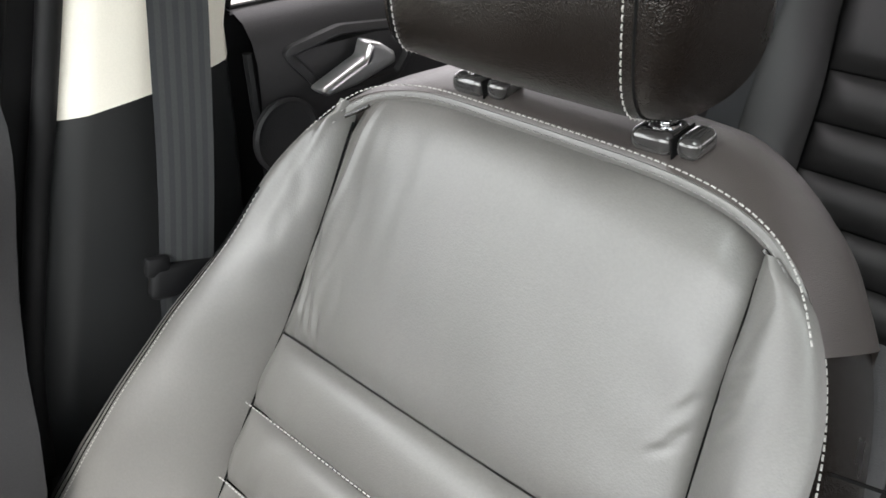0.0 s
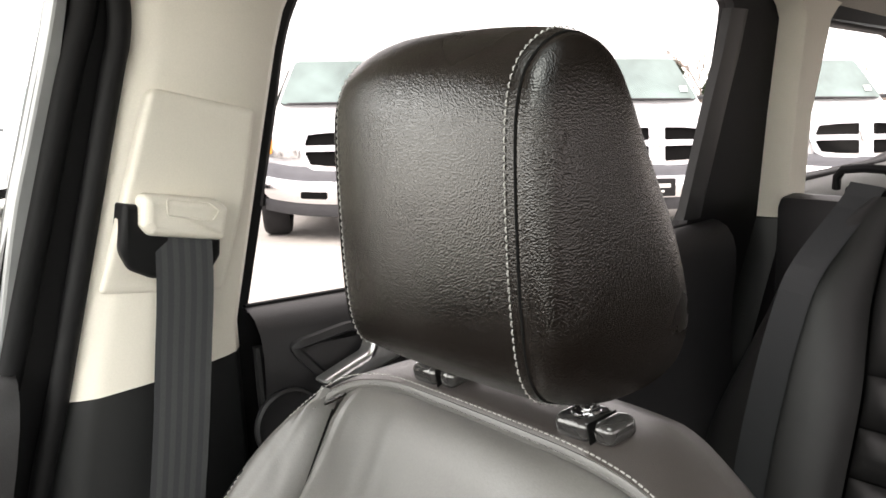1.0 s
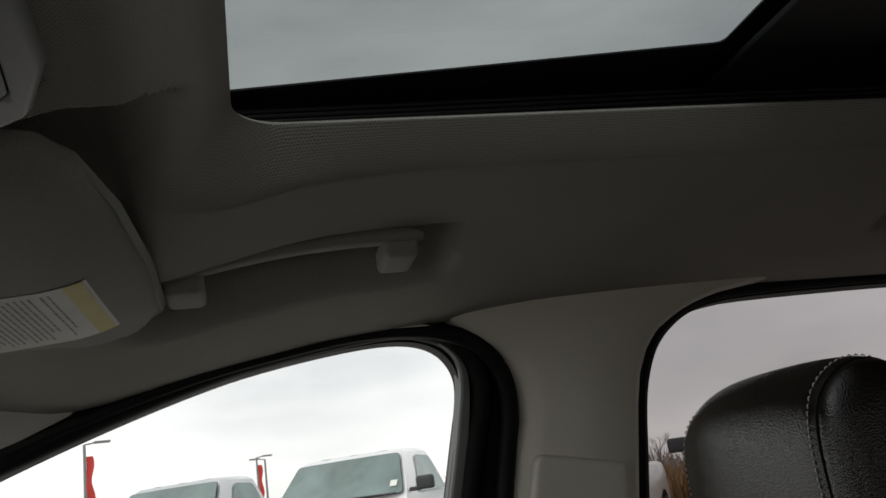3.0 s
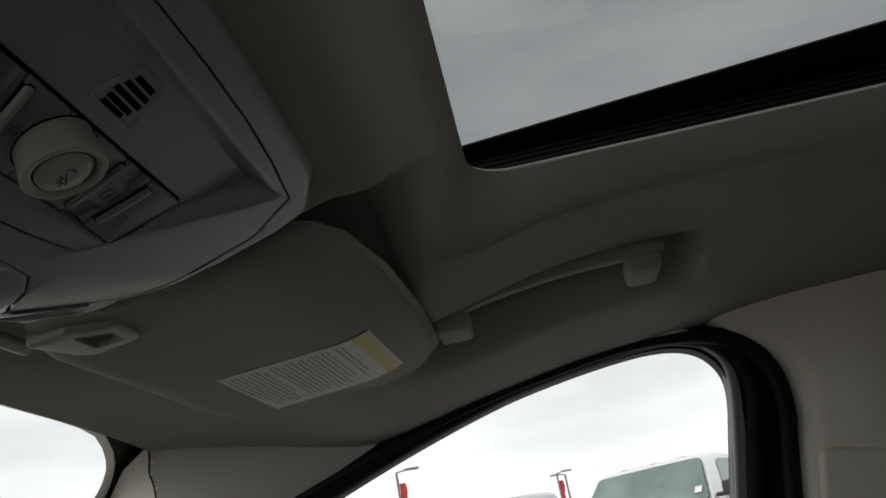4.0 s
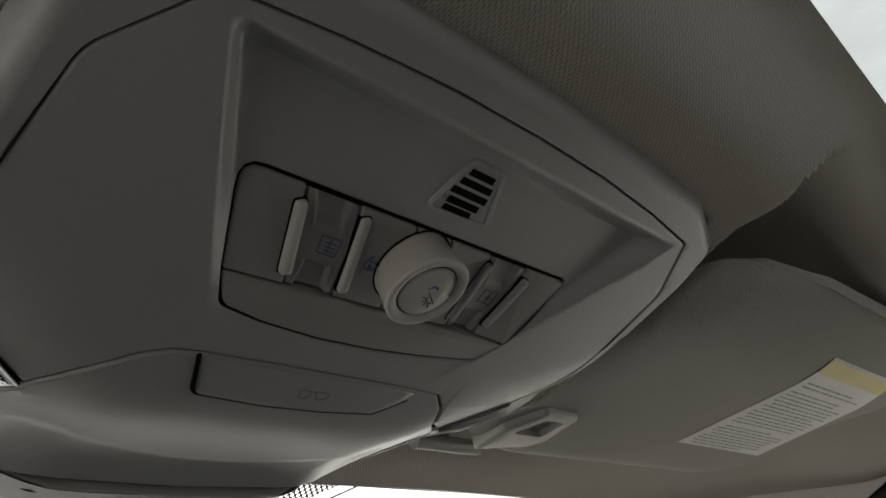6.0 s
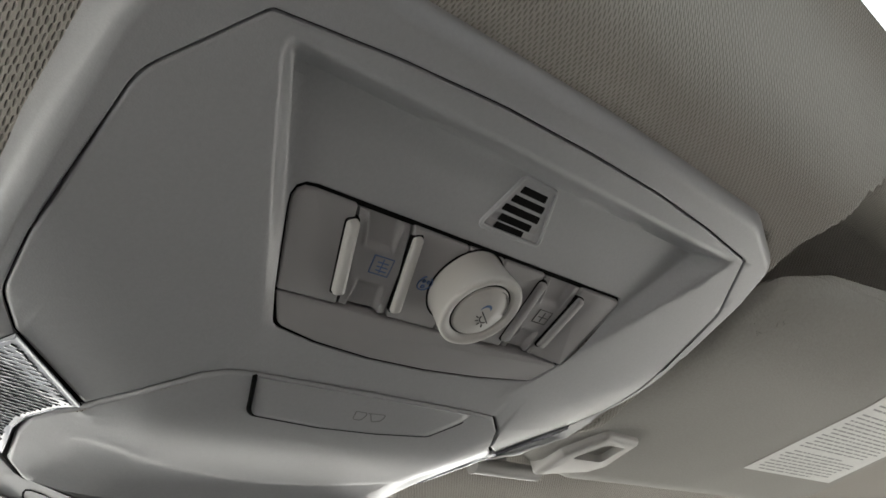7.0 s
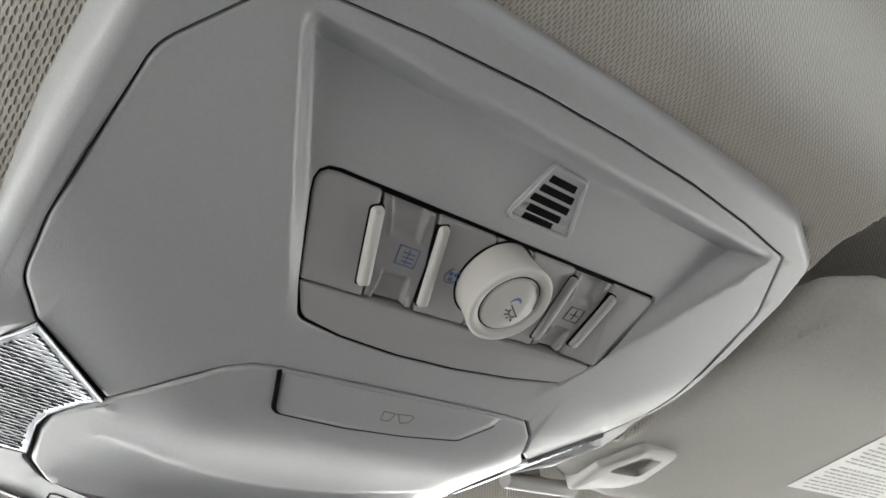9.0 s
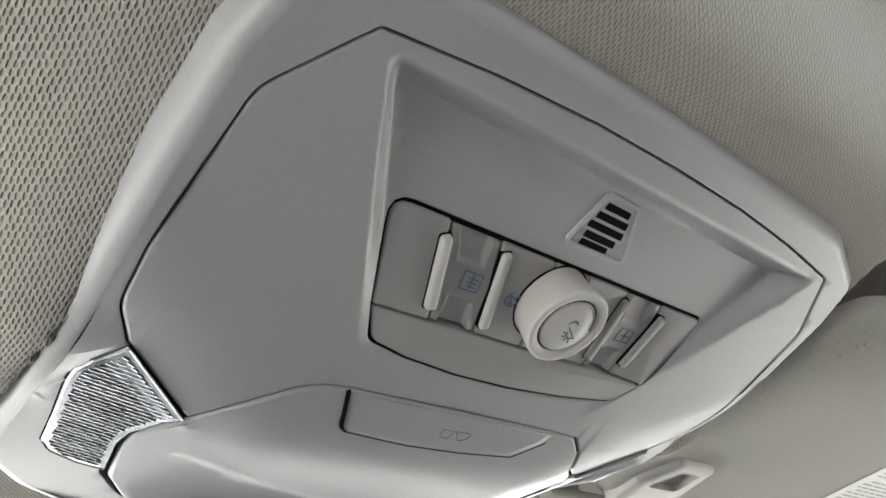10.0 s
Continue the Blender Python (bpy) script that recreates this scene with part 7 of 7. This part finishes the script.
        box(bm, (s * 1.015, -1.46, 1.17), (0.03, 0.20, 0.045), 0.012, 2)
        part("door_handle", bm, M_TPLASTIC, t)
        for y in (0.0, -3.57):
            # Flat black disc on the body paints the shade of the wheel well.
            bm = bmesh.new()
            pts = [(y + 0.50 * math.cos(a), 0.40 + 0.50 * math.sin(a)) for a in [math.pi * k / 24 for k in range(25)]] + [(y - 0.50, 0.36), (y + 0.50, 0.36)]
            sheet(bm, pts, [], lambda yy, z, d: (s * (1.0125 + d), yy, z), 0.003)
            part("arch_shade", bm, M_GAP, t)
            bm = bmesh.new()
            prof = [(0.24, 0.0), (0.30, -0.02), (0.37, -0.01), (0.398, 0.03), (0.402, 0.13), (0.398, 0.23), (0.37, 0.27), (0.24, 0.26)]
            rows = [[(s * (1.035 - w), y + r * math.cos(a), 0.402 + r * math.sin(a)) for r, w in prof] for a in [math.tau * k / 32 for k in range(32)]]
            quads(bm, rows, close_u=True)
            wheel = part("wheel", bm, M_TYRE, t, "black tyre on a silver rim", angle=50)
            bm = bmesh.new()
            for k in range(5):
                a = math.tau * k / 5 + 0.3
                for off in (-0.10, 0.10):
                    d0, d1 = (0.05 * math.cos(a), 0.05 * math.sin(a)), (0.235 * math.cos(a + off), 0.235 * math.sin(a + off))
                    tube(bm, [(s * 1.005, y + d0[0], 0.402 + d0[1]), (s * 1.012, y + d1[0], 0.402 + d1[1])], 0.026, 6)
            rows = [[(s * (1.03 - w), y + r * math.cos(a), 0.402 + r * math.sin(a)) for r, w in ((0.215, 0.03), (0.235, 0.0), (0.245, 0.01))] for a in [math.tau * k / 32 for k in range(32)]]
            quads(bm, rows, close_u=True)
            part("rim", bm, M_RIM, wheel, "silver spoked rim")
            bm = bmesh.new()
            sheet(bm, [(y + 0.236 * math.cos(a), 0.402 + 0.236 * math.sin(a)) for a in [math.tau * k / 24 for k in range(24)]], [], lambda yy, z, d: (s * 0.965, yy, z))
            part("brake_shadow", bm, M_GAP, wheel)
        # lamps
        bm = bmesh.new()
        lam = lambda x, z, w: (s * x, 0.80 - 0.44 * x ** 2.2 - 0.10 * (z - 0.9) + w, z)
        pad(bm, rounded([(0.61, 0.86), (0.80, 0.855), (0.96, 0.87), (0.985, 1.02), (0.93, 1.075), (0.78, 1.085), (0.60, 1.08)], [0.03, 0, 0.04, 0.04, 0.03, 0, 0.03], 3), lam, 0.045, 0.015, 2, base=-0.08)
        hl = part("headlamp", bm, M_LAMP, t, "clear headlamp")
        bm = bmesh.new()
        pad(bm, rounded([(0.900, 0.90), (0.957, 0.905), (0.975, 1.02), (0.928, 1.068), (0.892, 1.07)], 0.012, 3), lam, 0.053, 0.01, 2, base=0.0)
        part("indicator", bm, M_AMBER, hl, "amber indicator")
    # grille
    face = lambda x, z, w: (x, 0.80 + w - 0.44 * abs(x) ** 2.2 - 0.10 * (z - 0.9), z)
    GR = rounded([(-0.615, 0.99), (-0.57, 1.13), (-0.42, 1.175), (-0.2, 1.18), (0.0, 1.182), (0.2, 1.18), (0.42, 1.175), (0.57, 1.13), (0.615, 0.99), (0.55, 0.79), (0.46, 0.745), (0.2, 0.735), (-0.2, 0.735), (-0.46, 0.745), (-0.55, 0.79)], 0.03, 3)
    hole_q = []
    for s in (1, -1):
        hole_q.append(rounded([(s * 0.085, 0.995), (s * 0.30, 0.995), (s * 0.55, 0.99), (s * 0.51, 1.10), (s * 0.30, 1.12), (s * 0.085, 1.125)], [0.02, 0, 0.02, 0.03, 0, 0.02], 3))
        hole_q.append(rounded([(s * 0.085, 0.935), (s * 0.30, 0.935), (s * 0.55, 0.93), (s * 0.49, 0.80), (s * 0.30, 0.785), (s * 0.085, 0.78)], [0.02, 0, 0.02, 0.03, 0, 0.02], 3))
    bm = bmesh.new()
    sheet(bm, GR, hole_q, lambda x, z, d: face(x, z, 0.06 - d), 0.07)
    gr = part("grille", bm, M_CHROME, t, "chrome crosshair grille")
    for hq in hole_q:
        bm = bmesh.new()
        sheet(bm, inset2(hq, -0.01), [], lambda x, z, d: face(x, z, 0.022))
        part("grille_mesh", bm, M_GAP, gr, "black grille mesh")
    bm = bmesh.new()
    pad(bm, rounded([(-0.055, 0.92), (0.055, 0.92), (0.085, 1.04), (0.0, 1.07), (-0.085, 1.04)], 0.02, 3), face, 0.08, 0.01, 2, base=0.05)
    part("badge_plate", bm, M_SATIN, gr, "plain shield shape")
    # bumper: plastic above, chrome bar, dark valance
    bow = lambda x, z, w: (x, 0.85 - 0.42 * abs(x) ** 2.2 + w, z)
    for nm, z0, z1, depth, mt, lab in (("bumper_top", 0.62, 0.765, 0.02, M_BTOP, "dark grey bumper top"), ("bumper", 0.40, 0.625, 0.07, M_CHROME, "chrome front bumper"), ("valance", 0.27, 0.41, 0.03, M_TPLASTIC, "dark valance")):
        rows = []
        for k in range(25):
            x = -0.99 + 1.98 * k / 24
            zr = 0.055 * abs(x) ** 3
            rows.append([bow(x, z0 + zr, -0.15), bow(x, z0 + zr, depth * 0.5), bow(x, z0 + zr + 0.3 * (z1 - z0), depth), bow(x, z0 + zr + 0.7 * (z1 - z0), depth), bow(x, z1 + zr, depth * 0.55), bow(x, z1 + zr, -0.12)])
        bm = bmesh.new()
        quads(bm, rows)
        bp = part(nm, bm, mt, t, lab, angle=50)
        if nm == "bumper":
            for x0, x1, dz in ((-0.60, -0.33, 0), (0.33, 0.60, 0)):
                bm = bmesh.new()
                pad(bm, rounded([(x0, 0.455), (x1, 0.46), (x1, 0.53), (x0, 0.53)], 0.02, 3), bow, 0.082, 0.004, 2, base=0.05)
                part("bumper_slot", bm, M_GAP, bp)
            bm = bmesh.new()
            box(bm, (0, 0.94, 0.51), (0.36, 0.02, 0.185), 0.008, 2)
            pl = part("dealer_plate", bm, M_TYRE, t, "dark plate with a pale bar")
            bm = bmesh.new()
            box(bm, (0, 0.952, 0.528), (0.25, 0.006, 0.040), 0.002, 1)
            part("plate_bar", bm, M_PAPER, pl)
            bm = bmesh.new()
            box(bm, (0, 0.952, 0.470), (0.12, 0.006, 0.022), 0.002, 1)
            part("plate_bar", bm, M_PAPER, pl)
    for x in (-0.42, 0.0, 0.42):
        bm = bmesh.new()
        box(bm, (x, -0.98, 1.955), (0.11, 0.05, 0.025), 0.010, 2)
        part("roof_marker", bm, M_TPLASTIC, t)
    bm = bmesh.new()
    box(bm, (0, -2.0, 0.36), (1.5, 4.6, 0.12), 0.02, 1)
    part("underbody", bm, M_GAP, t)
    t.matrix_basis = at
    return t


HEAD = 56.6
P0 = Vector((10.70, -0.50, 0))
place = lambda k, back=0.0: Matrix.Translation(P0 + ROW_D * (2.65 * k) + BACK_D * back) @ Matrix.Rotation(radians(HEAD), 4, "Z")
first = pickup(place(0), "white pickup truck with a chrome grille on concrete", M_WHITE)
second = pickup(place(-1), "silver pickup truck with a chrome grille on concrete", M_SILVER)
for k, back, src in ((0.75, 3.4, first), (1.97, 0.3, first), (3.13, 0.25, first), (4.15, 0.9, first), (5.2, 0.9, first), (6.3, 0.7, second), (-2, 0.4, second)):
    copy_thing(src, place(k, back))
for k, back, src in ((-0.4, 8.8, first), (-3.4, 8.6, second)):
    copy_thing(src, place(k, back))
# Enlarged pickup stands in for a red vehicle of unclear kind.
pickup(place(-1.85, 11.5) @ Matrix.Scale(1.12, 4), "red pickup standing for an unclear red vehicle far back", M_RED)

# ---------------------------------------------------------------- lamp posts, trees, far building
M_POST = material("grey_lamp_post", (0.20, 0.20, 0.20), 0.5, spots=0.1, spot_scale=3)
M_FLAG = material("red_banner", (0.55, 0.04, 0.035), 0.7, spots=0.1, spot_scale=3)


def lamp_post(x, y, h, flag, turn):
    p = tagged(thing("street_lamp", (x, y, 0), "grey lot lamp post" + (" with a red banner" if flag else " with a single arm"), "lamp post", group="lamp posts on the lot"))
    d = Vector((math.cos(turn), math.sin(turn), 0))
    bm = bmesh.new()
    tube(bm, [(x, y, 0), (x, y, h * 0.5), (x, y, h)], [0.14, 0.12, 0.10], 8)
    part("pole", bm, M_POST, p)
    bm = bmesh.new()
    a = Vector((x, y, h))
    tube(bm, [a, a + d * 0.8 + Vector((0, 0, 0.1))], 0.06, 6)
    part("arm", bm, M_POST, p)
    bm = bmesh.new()
    box(bm, (0, 0, 0), (1.1, 0.5, 0.16), 0.05, 2, Matrix.Translation(a + d * 1.2 + Vector((0, 0, 0.12))) @ Matrix.Rotation(turn, 4, "Z"))
    part("lamp_head", bm, M_POST, p)
    if flag:
        bm = bmesh.new()
        rows = []
        for k in range(13):
            z = h * (0.90 - 0.045 * k)
            rows.append([(x + d.x * w + 0.1 * math.sin(k * 0.8 + w * 3), y + d.y * w, z) for w in (0.1, 0.3, 0.55 + 0.1 * math.sin(k))])
        quads(bm, rows)
        part("banner", bm, M_FLAG, p, "hanging red banner")


lamp_post(67.0, 11.5, 8.1, True, radians(-70))
lamp_post(101.0, -0.4, 8.0, True, radians(-70))
lamp_post(102.5, -1.3, 7.8, False, radians(110))
lamp_post(46.4, -11.85, 8.1, False, radians(110))

M_BARK = material("bare_winter_bark", (0.13, 0.105, 0.085), 0.9, spots=0.2, spot_scale=3)
M_TWIG = material("bare_winter_twigs", (0.24, 0.205, 0.185), 0.9, island=0.25)
M_CONIFER = material("dark_conifer_needles", (0.045, 0.065, 0.035), 0.8, island=0.45)


def bare_tree(seed, h):
    rng = random.Random(seed)
    t = tagged(thing("tree", (0, 0, 0), "bare brown winter tree at the field's edge", "tree", group="bare trees beyond the lot"))
    trunk, crown = bmesh.new(), bmesh.new()

    def grow(bm, p, d, length, r, depth):
        q = p + d * length
        tube(bm, [p, p.lerp(q, 0.5) + Vector((rng.uniform(-1, 1), rng.uniform(-1, 1), 0)) * length * 0.06, q], [r, r * 0.8, r * 0.6], 4 if depth < 3 else 3)
        if depth == 0:
            return
        for _ in range(3 if depth > 1 else 4):
            a = rng.uniform(0, math.tau)
            n = (d + Vector((math.cos(a), math.sin(a), rng.uniform(-0.1, 0.5))) * rng.uniform(0.45, 0.85)).normalized()
            grow(crown, p.lerp(q, rng.uniform(0.55, 1.0)), n, length * rng.uniform(0.55, 0.8), r * 0.60, depth - 1)

    grow(trunk, Vector((0, 0, 0)), Vector((0, 0, 1)), h * 0.35, h * 0.013, 5)
    part("trunk", trunk, M_BARK, t)
    part("crown", crown, M_TWIG, t, "bare twigs")
    return t


def conifer(seed, h):
    rng = random.Random(seed)
    t = tagged(thing("tree", (0, 0, 0), "dark green conifer beside the bare trees", "tree", group="conifers beyond the lot"))
    bm = bmesh.new()
    tube(bm, [(0, 0, 0), (0, 0, h * 0.9)], [0.16, 0.03], 6)
    part("trunk", bm, M_BARK, t)
    bm = bmesh.new()
    for k in range(1400):
        z = h * (0.08 + 0.9 * rng.random() ** 1.25)
        r = (h - z) * 0.40 * rng.uniform(0.5, 1.08) + 0.05
        a = rng.uniform(0, math.tau)
        p = Vector((r * math.cos(a), r * math.sin(a), z))
        d = Vector((math.cos(a), math.sin(a), -0.3)) * rng.uniform(0.15, 0.4)
        s = Vector((-math.sin(a), math.cos(a), 0)) * 0.10
        bm.faces.new([bm.verts.new(p - s), bm.verts.new(p + s), bm.verts.new(p + d)])
        bm.faces.new([bm.verts.new(p - Vector((0, 0, 0.1))), bm.verts.new(p + Vector((0, 0, 0.1))), bm.verts.new(p + d)])
    part("crown", bm, M_CONIFER, t, "dark green needles", smooth=False)
    return t


trees = [bare_tree(s, 6.0) for s in (3, 8, 21)]
rng = random.Random(5)
for i, src in enumerate(trees):
    src.matrix_basis = Matrix.Translation((42 + 3 * i, -44 - 3.2 * i, 0))
for k in range(34):
    az = radians(-14 - 62 * k / 33 + rng.uniform(-1, 1))
    r = rng.uniform(58, 80)
    m = Matrix.Translation((r * math.cos(az), r * math.sin(az), 0)) @ Matrix.Rotation(rng.uniform(0, 6.28), 4, "Z") @ Matrix.Scale(rng.uniform(0.95, 1.4) * (0.5 + 0.4 * fall((-az - radians(28)) / radians(14))), 4)
    o = copy_thing(trees[k % 3], m)
con1 = conifer(2, 4.8)
con1.matrix_basis = Matrix.Translation((40.5, -53.2, 0))
for x, y, s in ((43.0, -52.0, 0.8), (39.0, -56.0, 0.95), (26, -58, 1.0)):
    copy_thing(con1, Matrix.Translation((x, y, 0)) @ Matrix.Scale(s, 4))

rng = random.Random(23)
bm = bmesh.new()
for k in range(5200):
    az, r = radians(-12 - 66 * rng.random()), rng.uniform(60, 76)
    p = Vector((r * math.cos(az), r * math.sin(az), rng.uniform(0.0, 1.2)))
    h = rng.uniform(0.8, 2.2) * (1 + 0.5 * noise.noise(Vector((az * 14, 0.0, 2.0))))
    tip = p + Vector((rng.uniform(-0.8, 0.8), rng.uniform(-0.8, 0.8), h))
    d = Vector((-math.sin(az), math.cos(az), 0)) * rng.uniform(0.02, 0.10)
    bm.faces.new([bm.verts.new(p - d), bm.verts.new(p + d), bm.verts.new(tip)])
tagged(part("hedgerow", bm, M_TWIG, smooth=False), "bare grey-brown hedgerow along the far field", "hedge", kind="stuff")
